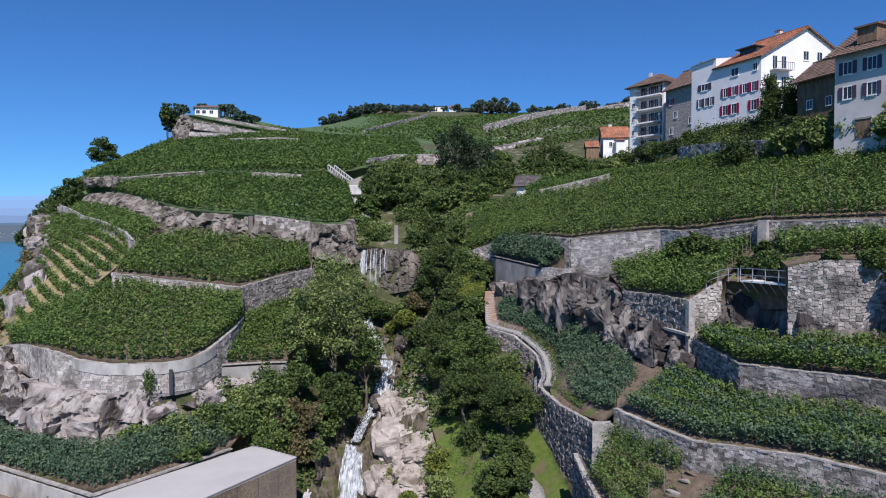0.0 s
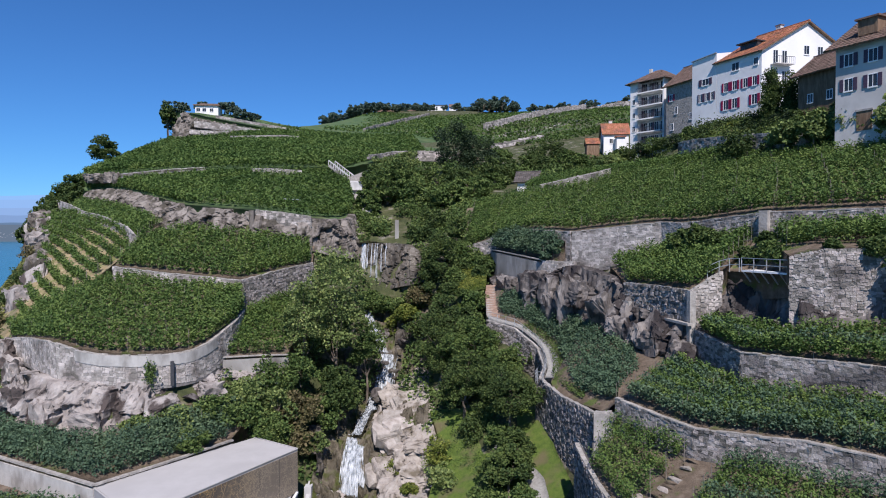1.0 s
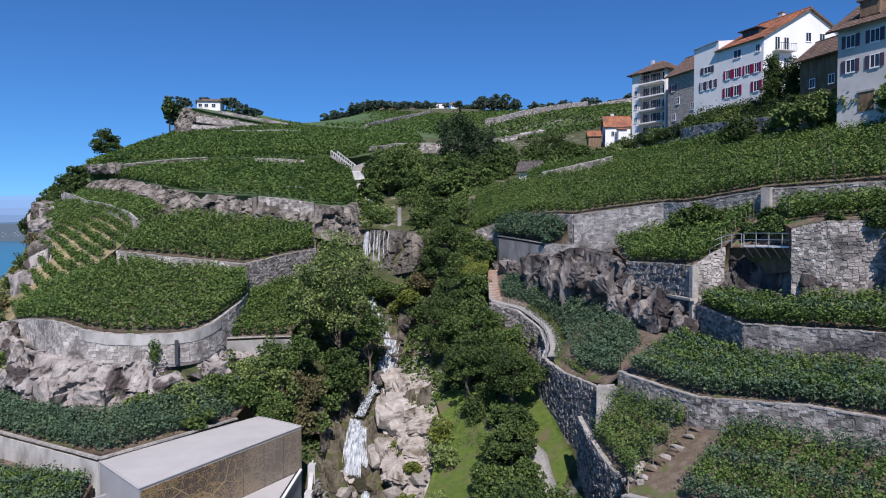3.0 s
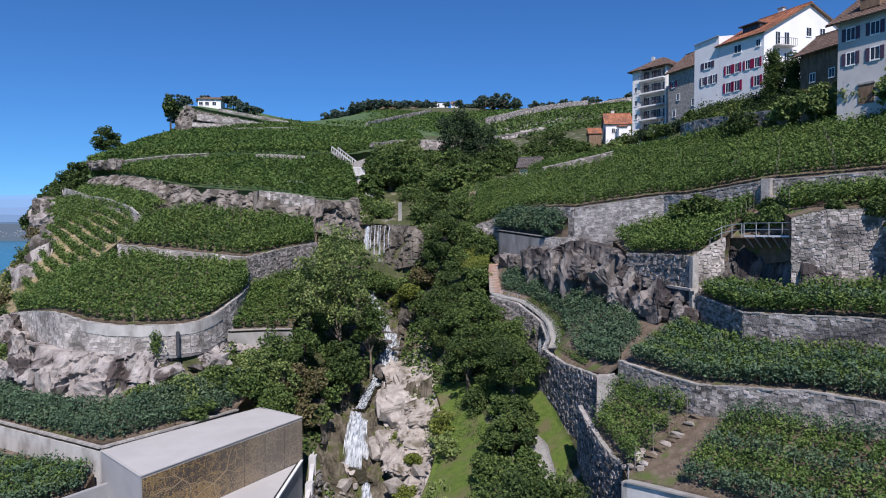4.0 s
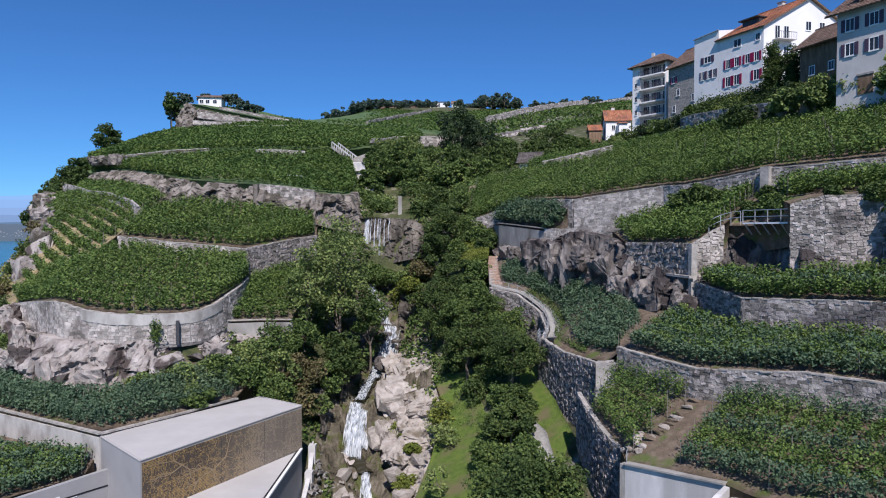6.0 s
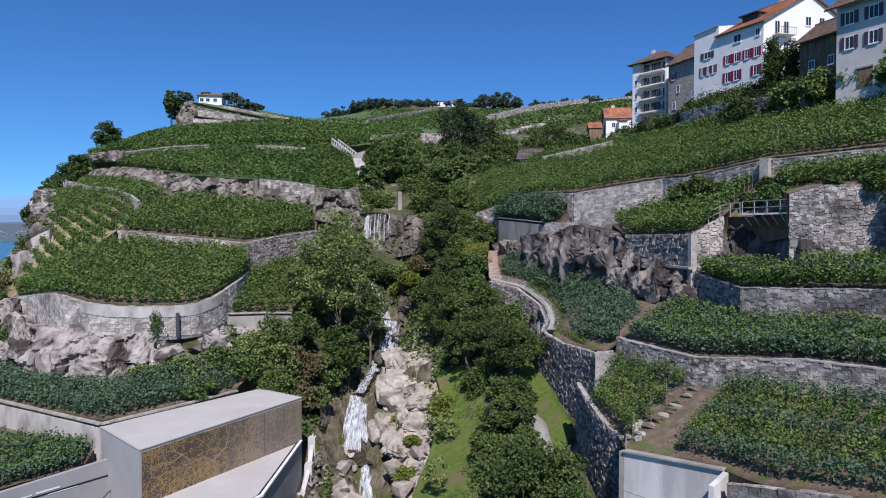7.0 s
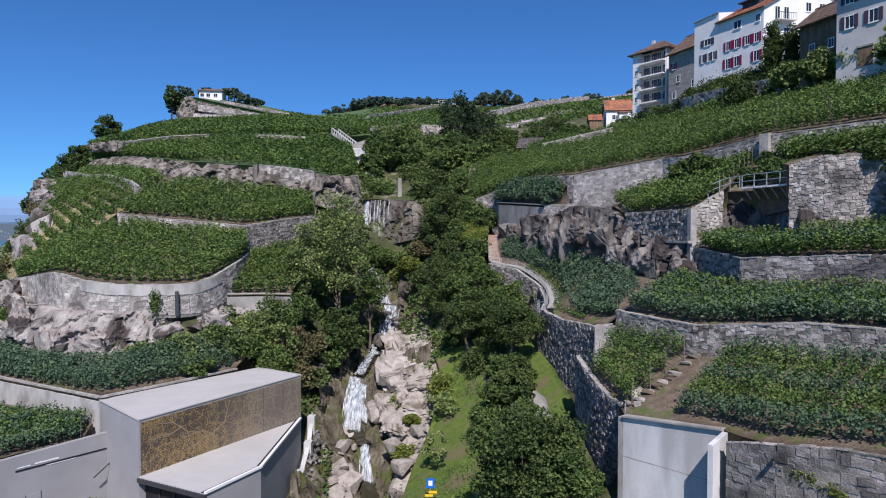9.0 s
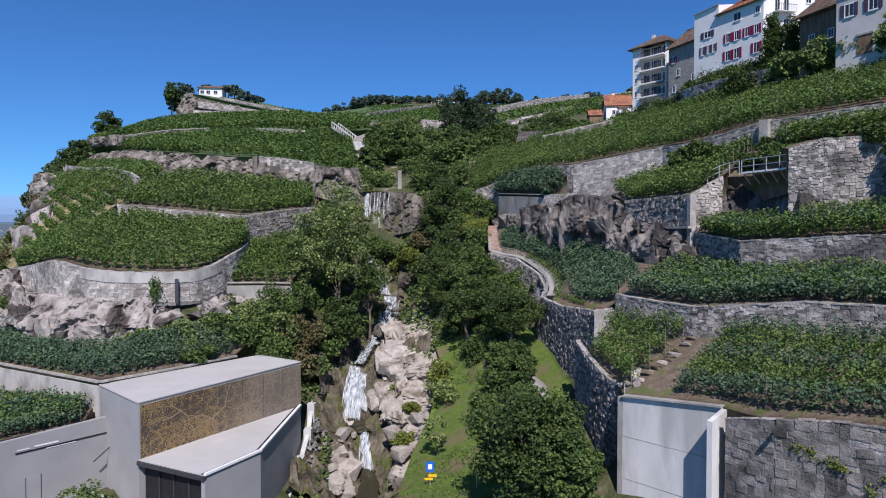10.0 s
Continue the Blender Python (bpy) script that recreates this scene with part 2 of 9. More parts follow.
M_METAL = material("galvanised_steel", [(0.42, 0.43, 0.44), (0.52, 0.53, 0.54)], 6, rough=0.45, metal=0.6, bump=0.05)
M_IRON = material("dark_iron", [(0.05, 0.05, 0.055), (0.09, 0.09, 0.095)], 6, rough=0.5, metal=0.4, bump=0.05)
M_POST = material("vine_stake", [(0.18, 0.16, 0.135), (0.27, 0.245, 0.21)], 6, bump=0.2)
M_GRAVEL = material("grey_path", [(0.25, 0.24, 0.225), (0.33, 0.32, 0.30), (0.41, 0.40, 0.375)], 4, bump=0.5, bump_scale=25)
M_ASPHALT = material("asphalt", [(0.045, 0.045, 0.047), (0.06, 0.06, 0.062), (0.08, 0.08, 0.082)], 5, bump=0.3, bump_scale=40)
M_BLUE = material("sign_blue", [(0.012, 0.12, 0.50), (0.015, 0.14, 0.55)], 4, rough=0.4, bump=0)
M_YELLOW = material("sign_yellow", [(0.80, 0.46, 0.02), (0.85, 0.52, 0.03)], 4, rough=0.4, bump=0)
M_WHITE = material("white_paint", [(0.78, 0.78, 0.78), (0.83, 0.83, 0.83)], 4, rough=0.5, bump=0.05)
M_STEP = material("reddish_step_stone", [(0.24, 0.16, 0.12), (0.33, 0.23, 0.175), (0.42, 0.31, 0.25)], 2.5, bump=0.5)
M_ROOFPALE = material("pale_gravel_roof", [(0.43, 0.415, 0.40), (0.455, 0.44, 0.425), (0.48, 0.465, 0.45)], 0.6, bump=0.15, bump_scale=20, stain_shade=(0.42, 0.405, 0.39), stain_shade_scale=0.2)


def water_material(name, colour, rough, bump, scale):
    m = bpy.data.materials.new(name)
    m.use_nodes = True
    n, k = m.node_tree.nodes, m.node_tree.links
    b = n["Principled BSDF"]
    b.inputs["Base Color"].default_value = (*colour, 1)
    b.inputs["Roughness"].default_value = rough
    b.inputs["IOR"].default_value = 1.33
    geo = n.new("ShaderNodeNewGeometry")
    no = n.new("ShaderNodeTexNoise")
    no.inputs["Scale"].default_value = scale
    no.inputs["Detail"].default_value = 6
    k.new(geo.outputs["Position"], no.inputs["Vector"])
    bp = n.new("ShaderNodeBump")
    bp.inputs["Strength"].default_value = bump
    k.new(no.outputs[0], bp.inputs["Height"])
    k.new(bp.outputs[0], b.inputs["Normal"])
    return m


M_LAKE = water_material("lake_water", (0.016, 0.135, 0.20), 0.25, 0.4, 0.4)
M_POOL = water_material("stream_water", (0.040, 0.036, 0.022), 0.15, 0.9, 3.5)


def foam_material():
    """White falling water: streaks of foam down the flow, clear between them."""
    m = bpy.data.materials.new("white_water")
    m.use_nodes = True
    n, k = m.node_tree.nodes, m.node_tree.links
    b = n["Principled BSDF"]
    b.inputs["Roughness"].default_value = 0.45
    geo = n.new("ShaderNodeNewGeometry")
    mp = n.new("ShaderNodeMapping")
    mp.inputs["Scale"].default_value = (6.0, 2.0, 0.45)
    k.new(geo.outputs["Position"], mp.inputs[0])
    no = n.new("ShaderNodeTexNoise")
    no.inputs["Scale"].default_value = 1.0
    no.inputs["Detail"].default_value = 7
    k.new(mp.outputs[0], no.inputs["Vector"])
    r = n.new("ShaderNodeValToRGB")
    r.color_ramp.elements[0].position, r.color_ramp.elements[0].color = 0.34, (0.34, 0.39, 0.43, 1)
    r.color_ramp.elements[1].position, r.color_ramp.elements[1].color = 0.66, (0.68, 0.71, 0.74, 1)
    k.new(no.outputs[0], r.inputs[0])
    k.new(r.outputs[0], b.inputs["Base Color"])
    a = n.new("ShaderNodeMapRange")
    a.inputs[1].default_value, a.inputs[2].default_value = 0.30, 0.78
    k.new(no.outputs[0], a.inputs[0])
    k.new(a.outputs[0], b.inputs["Alpha"])
    bp = n.new("ShaderNodeBump")
    bp.inputs["Strength"].default_value = 0.6
    k.new(no.outputs[0], bp.inputs["Height"])
    k.new(bp.outputs[0], b.inputs["Normal"])
    return m


M_FOAM = foam_material()


def screen_material():
    """Dark bronze sheet pierced with square holes: gold where a net of vein lines spreads, dark in between."""
    m = bpy.data.materials.new("pierced_bronze_screen")
    m.use_nodes = True
    n, k = m.node_tree.nodes, m.node_tree.links
    b = n["Principled BSDF"]
    b.inputs["Roughness"].default_value = 0.5
    b.inputs["Metallic"].default_value = 0.15
    geo = n.new("ShaderNodeNewGeometry")
    dot = n.new("ShaderNodeVectorMath")
    dot.operation = "DOT_PRODUCT"
    dot.inputs[1].default_value = (0.489, 0.872, 0)
    k.new(geo.outputs["Position"], dot.inputs[0])
    sep = n.new("ShaderNodeSeparateXYZ")
    k.new(geo.outputs["Position"], sep.inputs[0])
    comb = n.new("ShaderNodeCombineXYZ")
    k.new(dot.outputs["Value"], comb.inputs[0])
    k.new(sep.outputs[2], comb.inputs[1])
    cell = n.new("ShaderNodeVectorMath")
    cell.operation = "SNAP"
    cell.inputs[1].default_value = (0.115, 0.115, 1)
    k.new(comb.outputs[0], cell.inputs[0])
    wn_ = n.new("ShaderNodeTexWhiteNoise")
    wn_.noise_dimensions = "2D"
    k.new(cell.outputs[0], wn_.inputs["Vector"])
    big = n.new("ShaderNodeTexNoise")
    big.noise_dimensions = "2D"
    big.inputs["Scale"].default_value = 0.22
    big.inputs["Detail"].default_value = 3
    k.new(comb.outputs[0], big.inputs["Vector"])
    vor = n.new("ShaderNodeTexVoronoi")
    vor.voronoi_dimensions = "2D"
    vor.feature = "DISTANCE_TO_EDGE"
    vor.inputs["Scale"].default_value = 1.1
    k.new(cell.outputs[0], vor.inputs["Vector"])
    edge = n.new("ShaderNodeMapRange")
    edge.inputs[1].default_value, edge.inputs[2].default_value = 0.02, 0.16
    edge.inputs[3].default_value, edge.inputs[4].default_value = 0.30, 0.0
    k.new(vor.outputs["Distance"], edge.inputs[0])
    s1 = n.new("ShaderNodeMath")
    s1.operation = "MULTIPLY_ADD"
    s1.inputs[1].default_value = 1.5
    k.new(big.outputs[0], s1.inputs[0])
    k.new(edge.outputs[0], s1.inputs[2])
    s2 = n.new("ShaderNodeMath")
    s2.operation = "MULTIPLY_ADD"
    s2.inputs[1].default_value = 0.55
    k.new(wn_.outputs["Value"], s2.inputs[0])
    k.new(s1.outputs[0], s2.inputs[2])
    mr = n.new("ShaderNodeMapRange")
    mr.inputs[1].default_value, mr.inputs[2].default_value = 0.80, 1.22
    k.new(s2.outputs[0], mr.inputs[0])
    # one round hole in each cell
    fr = n.new("ShaderNodeVectorMath")
    fr.operation = "MODULO"
    fr.inputs[1].default_value = (0.115, 0.115, 1)
    off = n.new("ShaderNodeVectorMath")
    off.operation = "ADD"
    off.inputs[1].default_value = (115, 115, 0)
    k.new(comb.outputs[0], off.inputs[0])
    k.new(off.outputs[0], fr.inputs[0])
    ds = n.new("ShaderNodeVectorMath")
    ds.operation = "DISTANCE"
    ds.inputs[1].default_value = (0.0575, 0.0575, 0)
    k.new(fr.outputs[0], ds.inputs[0])
    hole = n.new("ShaderNodeMapRange")
    hole.inputs[1].default_value, hole.inputs[2].default_value = 0.056, 0.044
    k.new(ds.outputs["Value"], hole.inputs[0])
    lit = n.new("ShaderNodeMath")
    lit.operation = "MULTIPLY"
    k.new(hole.outputs[0], lit.inputs[0])
    k.new(mr.outputs[0], lit.inputs[1])
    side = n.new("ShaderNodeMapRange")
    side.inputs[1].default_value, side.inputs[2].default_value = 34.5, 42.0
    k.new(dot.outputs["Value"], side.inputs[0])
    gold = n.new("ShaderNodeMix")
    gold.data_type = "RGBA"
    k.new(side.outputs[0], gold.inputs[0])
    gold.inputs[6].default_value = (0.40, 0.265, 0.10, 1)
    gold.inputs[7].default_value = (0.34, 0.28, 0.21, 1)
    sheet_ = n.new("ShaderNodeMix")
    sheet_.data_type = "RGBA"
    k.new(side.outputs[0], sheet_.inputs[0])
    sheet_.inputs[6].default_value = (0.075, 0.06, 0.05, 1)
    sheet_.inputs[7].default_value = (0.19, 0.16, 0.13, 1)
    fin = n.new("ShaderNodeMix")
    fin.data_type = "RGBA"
    k.new(lit.outputs[0], fin.inputs[0])
    k.new(sheet_.outputs[2], fin.inputs[6])
    k.new(gold.outputs[2], fin.inputs[7])
    k.new(fin.outputs[2], b.inputs["Base Color"])
    return m


M_SCREEN = screen_material()


def glass_material():
    m = bpy.data.materials.new("window_glass")
    m.use_nodes = True
    b = m.node_tree.nodes["Principled BSDF"]
    b.inputs["Base Color"].default_value = (0.03, 0.035, 0.04, 1)
    b.inputs["Roughness"].default_value = 0.08
    return m


M_GLASS = glass_material()

# ---- building blocks ----
rng = np.random.default_rng(7)


def hashed(i, j, k, seed):
    h = np.sin(i * 127.1 + j * 311.7 + k * 74.7 + seed * 53.3) * 43758.5453
    return h - np.floor(h)


def vnoise(p, scale, seed=0):
    """Smooth value noise from -1 to 1 at points p (n x 3); scale: metres of one cell."""
    q = np.asarray(p, float) / scale
    i = np.floor(q)
    f = q - i
    f = f * f * (3 - 2 * f)
    out = 0
    for a in (0, 1):
        for b in (0, 1):
            for c in (0, 1):
                w = (f[:, 0] if a else 1 - f[:, 0]) * (f[:, 1] if b else 1 - f[:, 1]) * (f[:, 2] if c else 1 - f[:, 2])
                out = out + w * hashed(i[:, 0] + a, i[:, 1] + b, i[:, 2] + c, seed)
    return out * 2 - 1


def fbm(p, scale, octaves=4, seed=0, ridged=False):
    out, amp, tot = 0, 1.0, 0
    for o in range(octaves):
        v = vnoise(p, scale / 2 ** o, seed + o)
        out = out + amp * ((1 - 2 * np.abs(v)) if ridged else v)
        tot += amp
        amp *= 0.5
    return out / tot


def facets(p, scale, seed=0):
    """Broken planes: each cell of a jittered lattice has its own height and tilt."""
    q = np.asarray(p, float) / scale
    i = np.floor(q)
    best = np.full(len(q), 1e9)
    out = np.zeros(len(q))
    for a in (-1, 0, 1):
        for b in (-1, 0, 1):
            for c in (-1, 0, 1):
                x, y, z = i[:, 0] + a, i[:, 1] + b, i[:, 2] + c
                s = np.stack([x + hashed(x, y, z, seed), y + hashed(x, y, z, seed + 1), z + hashed(x, y, z, seed + 2)], 1)
                d = ((q - s) ** 2).sum(1)
                g = np.stack([hashed(x, y, z, seed + 3 + k) - 0.5 for k in range(3)], 1)
                val = (hashed(x, y, z, seed + 7) * 2 - 1) + 2.2 * ((q - s) * g).sum(1)
                m = d < best
                best = np.where(m, d, best)
                out = np.where(m, val, out)
    return out


def mesh_of(name, v, f, mat, smooth=False):
    """A mesh from vertices and faces (an n x 4 or n x 3 array, or a list of faces)."""
    me = bpy.data.meshes.new(name)
    v = np.asarray(v, np.float32)
    if isinstance(f, np.ndarray):
        n, w = f.shape
        me.vertices.add(len(v))
        me.vertices.foreach_set("co", v.ravel())
        me.loops.add(n * w)
        me.loops.foreach_set("vertex_index", f.astype(np.int32).ravel())
        me.polygons.add(n)
        me.polygons.foreach_set("loop_start", np.arange(0, n * w, w, dtype=np.int32))
        me.update(calc_edges=True)
    else:
        me.from_pydata(v.tolist(), [], f)
    me.materials.append(mat)
    me.polygons.foreach_set("use_smooth", np.full(len(me.polygons), smooth))
    me.validate()
    return me


def thing(name, at, label, category, group="", kind=""):
    ob = new(name)
    ob.location = at
    ob.empty_display_size = 0.3
    return tagged(ob, label, category, group, kind)


def part(name, geo, mat, parent, label="", smooth=False, kind=""):
    """One mesh object under a thing or a part, its vertices given in the world."""
    v = np.asarray(geo[0], float) - np.array(origin_of(parent))
    ob = new(name, mesh_of(name, v, geo[1], mat, smooth))
    ob.parent = parent
    return tagged(ob, label, kind=kind)


def origin_of(ob):
    o = Vector(ob.location)
    while ob.parent:
        ob = ob.parent
        o = o + ob.location
    return tuple(o)


def single(name, geo, mat, label, category="", kind="", smooth=False, group=""):
    """A thing or a piece of the setting that is one mesh."""
    v = np.asarray(geo[0], float)
    at = np.array([v[:, 0].mean(), v[:, 1].mean(), v[:, 2].min()])
    ob = new(name, mesh_of(name, v - at, geo[1], mat, smooth))
    ob.location = at
    return tagged(ob, label, category, group, kind)


def join(*geos):
    v, f, o = [], [], 0
    for a, b in geos:
        a = np.asarray(a, float)
        v.append(a)
        f += [[i + o for i in face] for face in (b.tolist() if isinstance(b, np.ndarray) else b)]
        o += len(a)
    return np.concatenate(v), f


def along(poly, n):
    """n points at even steps along a line of points."""
    p = np.array(poly, float)
    d = np.r_[0, np.cumsum(np.linalg.norm(np.diff(p[:, :2], axis=0), axis=1))]
    s = np.linspace(0, d[-1], n)
    return np.stack([np.interp(s, d, p[:, k]) for k in range(3)], 1)


def curved(poly, n):
    """A smooth line through the points."""
    p = np.array(poly, float)
    p = np.vstack([2 * p[0] - p[1], p, 2 * p[-1] - p[-2]])
    out = []
    for i in range(1, len(p) - 2):
        t = np.linspace(0, 1, 12, endpoint=False)[:, None]
        a, b, c, d = p[i - 1:i + 3]
        out.append(0.5 * (2 * b + (c - a) * t + (2 * a - 5 * b + 4 * c - d) * t ** 2 + (3 * b - a - 3 * c + d) * t ** 3))
    out.append(p[-2:-1])
    return along(np.concatenate(out), n)


def length(poly):
    p = np.array(poly, float)
    return float(np.linalg.norm(np.diff(p[:, :2], axis=0), axis=1).sum())


def grid_faces(nu, nv):
    a = np.arange(nu * nv).reshape(nv, nu)
    return np.stack([a[:-1, :-1], a[:-1, 1:], a[1:, 1:], a[1:, :-1]], -1).reshape(-1, 4)


def strip(front, back, step=0.8, bump=0.12, seed=0, curve=True, skirt=2.2):
    """Ground between two lines."""
    nu = max(6, int(max(length(front), length(back)) / step))
    a = (curved if curve else along)(front, nu)
    b = (curved if curve else along)(back, nu)
    nv = max(4, int(np.linalg.norm((b - a)[:, :2], axis=1).mean() / step))
    t = np.linspace(0, 1, nv)[:, None, None]
    v = (a[None] * (1 - t) + b[None] * t).reshape(-1, 3)
    v[:, 2] += bump * fbm(v, 2.5, 3, seed)
    # earth bank round the edge, down to the ground below
    f = grid_faces(nu, nv)
    ix = np.arange(nu * nv).reshape(nv, nu)
    loop = np.r_[ix[0, :], ix[1:, -1], ix[-1, -2::-1], ix[-2::-1, 0]]
    low = v[loop] - (0, 0, skirt)
    k = len(v) + np.arange(len(loop))
    f2 = np.stack([loop[:-1], loop[1:], k[1:], k[:-1]], 1)
    return np.concatenate([v, low]), np.concatenate([f, f2])


def leaves(centres, size, up=0.35, r=rng, plain=False):
    """Small folded leaves, one at each centre; plain: single triangles for what lies far off."""
    n = len(centres)
    nrm = r.normal(size=(n, 3))
    nrm[:, 2] = np.abs(nrm[:, 2]) + up
    nrm /= np.linalg.norm(nrm, axis=1)[:, None]
    a = np.cross(nrm, r.normal(size=(n, 3)))
    a /= np.linalg.norm(a, axis=1)[:, None]
    b = np.cross(nrm, a)
    s = size * r.uniform(0.6, 1.25, n)[:, None]
    c = np.asarray(centres)
    if plain:
        v = np.stack([c - a * s * 0.7, c + a * s * 0.7, c + b * s * 0.95], 1).reshape(-1, 3)
        return v, np.arange(3 * n).reshape(-1, 3)
    v = np.stack([c - a * s * 0.6, c + b * s * 0.42 + nrm * s * 0.12, c + a * s * 0.6, c - b * s * 0.42 + nrm * s * 0.12], 1).reshape(-1, 3)
    return v, np.arange(4 * n).reshape(-1, 4)


def tube(points, radii, sides=6):
    p = np.array(points, float)
    r = np.array(radii, float)
    v = []
    for i in range(len(p)):
        d = p[min(i + 1, len(p) - 1)] - p[max(i - 1, 0)]
        d /= np.linalg.norm(d) + 1e-9
        a = np.cross(d, (0.31, 0.95, 0.02) if abs(d[1]) < 0.9 else (1, 0, 0))
        a /= np.linalg.norm(a)
        b = np.cross(d, a)
        for k in range(sides):
            w = 2 * math.pi * k / sides
            v.append(p[i] + r[i] * (math.cos(w) * a + math.sin(w) * b))
    f = []
    for i in range(len(p) - 1):
        for k in range(sides):
            k2 = (k + 1) % sides
            f.append([i * sides + k, i * sides + k2, (i + 1) * sides + k2, (i + 1) * sides + k])
    f.append(list(range(sides))[::-1])
    f.append([(len(p) - 1) * sides + k for k in range(sides)])
    return np.array(v), f


def prism(plan, z0, z1):
    """An upright solid on a plan (points x, y); z0 and z1 may be lists."""
    n = len(plan)
    a = np.broadcast_to(np.array(z0, float), n)
    b = np.broadcast_to(np.array(z1, float), n)
    area = sum(plan[i][0] * plan[(i + 1) % n][1] - plan[(i + 1) % n][0] * plan[i][1] for i in range(n))
    if area < 0:
        plan, a, b = plan[::-1], a[::-1], b[::-1]
    v = [(x, y, z) for (x, y), z in zip(plan, a)] + [(x, y, z) for (x, y), z in zip(plan, b)]
    f = [list(range(n))[::-1], list(range(n, 2 * n))] + [[i, (i + 1) % n, n + (i + 1) % n, n + i] for i in range(n)]
    return np.array(v), f


def block(c, d, size, z0, z1):
    """An upright box: its middle c (x, y), the way d of its length, (length, width)."""
    d = np.array(d, float) / np.hypot(*d)
    e = np.array((-d[1], d[0]))
    l, w = size[0] / 2, size[1] / 2
    c = np.array(c, float)
    return prism([tuple(c + sx * l * d + sy * w * e) for sx, sy in ((-1, -1), (1, -1), (1, 1), (-1, 1))], z0, z1)


def beam(a, b, w, h=None):
    """A square bar from a to b."""
    a, b = np.array(a, float), np.array(b, float)
    d = (b - a) / np.linalg.norm(b - a)
    s = np.cross(d, (0, 0, 1))
    s = s / np.linalg.norm(s) if np.linalg.norm(s) > 1e-4 else np.array((1.0, 0, 0))
    u = np.cross(s, d)
    h = h or w
    v = [p + sx * s * w / 2 + su * u * h / 2 for p in (a, b) for sx, su in ((-1, -1), (1, -1), (1, 1), (-1, 1))]
    return np.array(v), [[0, 1, 2, 3], [7, 6, 5, 4], [0, 4, 5, 1], [1, 5, 6, 2], [2, 6, 7, 3], [3, 7, 4, 0]]


def boulder(c, size, seed, sub=2, squash=0.7):
    bm = bmesh.new()
    bmesh.ops.create_icosphere(bm, subdivisions=sub, radius=1)
    v = np.array([p.co for p in bm.verts])
    f = np.array([[q.index for q in face.verts] for face in bm.faces])
    bm.free()
    v = v * (1 + 0.28 * fbm(v + seed * 3.7, 1.1, 3, seed)[:, None])
    # a few flat broken faces
    r = np.random.default_rng(seed)
    for _ in range(11):
        n = r.normal(size=3)
        n /= np.linalg.norm(n)
        d = v @ n - r.uniform(0.30, 0.68)
        v -= np.maximum(d, 0)[:, None] * n
    return v * np.array(size) * (1, 1, squash) + np.array(c), f


def broken(c, size, seed, yaw=0.0, tilt=0.0, rough=False):
    """An angular block of layered rock: a chopped box with broken corners."""
    r = np.random.default_rng(seed)
    bm = bmesh.new()
    for k in range(22):
        q = r.uniform(-1, 1, 3)
        q /= np.abs(q).max() ** 0.75
        bm.verts.new(q)
    hull = bmesh.ops.convex_hull(bm, input=bm.verts)
    bmesh.ops.delete(bm, geom=[g for g in hull["geom_interior"] if isinstance(g, bmesh.types.BMVert)], context="VERTS")
    bm.verts.index_update()
    if rough:
        bmesh.ops.triangulate(bm, faces=bm.faces)
        bmesh.ops.subdivide_edges(bm, edges=bm.edges, cuts=4, use_grid_fill=True)
    bm.verts.index_update()
    v = np.array([p.co for p in bm.verts])
    f = [[q.index for q in face.verts] for face in bm.faces]
    bm.free()
    if rough:
        q = v * np.array(size)
        v = v * (1 + 0.11 * np.clip(facets(q * (1, 1, 0.75), 1.3, seed), -1.2, 1.2) + 0.11 * facets(q, 0.38, seed + 3))[:, None]
    m = np.array(Matrix.Rotation(yaw, 3, "Z") @ Matrix.Rotation(tilt, 3, "X"))
    return (v * size) @ m.T + np.array(c, float), f


# ---- walls of stone ----
def facing(d, mid):
    n = np.array((-d[1], d[0], 0.0))
    return n if n @ (np.array((0.0, 0.0, 0.0)) - mid) > 0 else -n


def stone_geo(rows_, r, relief, size=(0.4, 0.25), warp=1.0):
    """Rough stones from a list of (origin, along, up, outward, width, height); their joints wander together."""
    m = len(rows_)
    o, d, u, n = (np.array([q[k] for q in rows_], float) for k in range(4))
    w, h = (np.array([q[k] for q in rows_], float)[:, None] for k in (4, 5))
    c = []
    for sx, sy in ((0, 0), (1, 0), (1, 1), (0, 1)):
        p = o + d * w * sx + u * h * sy
        a = vnoise(p, size[0] * 0.8, 3)[:, None] * size[0] * 0.34 * warp
        b = (vnoise(p, size[0] * 0.9, 5) + 0.6 * 1.1 * vnoise(p, size[0] * 3.0, 6))[:, None] * size[1] * 0.45 * warp
        c.append(p + d * a + u * b)
    c = np.stack(c, 1)
    mid = c.mean(1, keepdims=True)
    gap = 1 - np.minimum(0.07, 0.012 / np.minimum(w, h))[:, None]
    low = mid + (c - mid) * gap
    e = (1.0 * relief * r.uniform(0.1, 1.5, (m, 1)))[:, None]
    top = mid + (c - mid) * r.uniform(0.95 - 1.3 * relief, 0.98, (m, 4, 1)) + n[:, None] * e * r.uniform(0.7, 1.25, (m, 4, 1))
    v = np.concatenate([low - n[:, None] * 0.05, top], 1).reshape(-1, 3)
    q = np.array([[0, 1, 5, 4], [1, 2, 6, 5], [2, 3, 7, 6], [3, 0, 4, 7], [4, 5, 6, 7]])
    return v, (q[None] + 8 * np.arange(m)[:, None, None]).reshape(-1, 4)


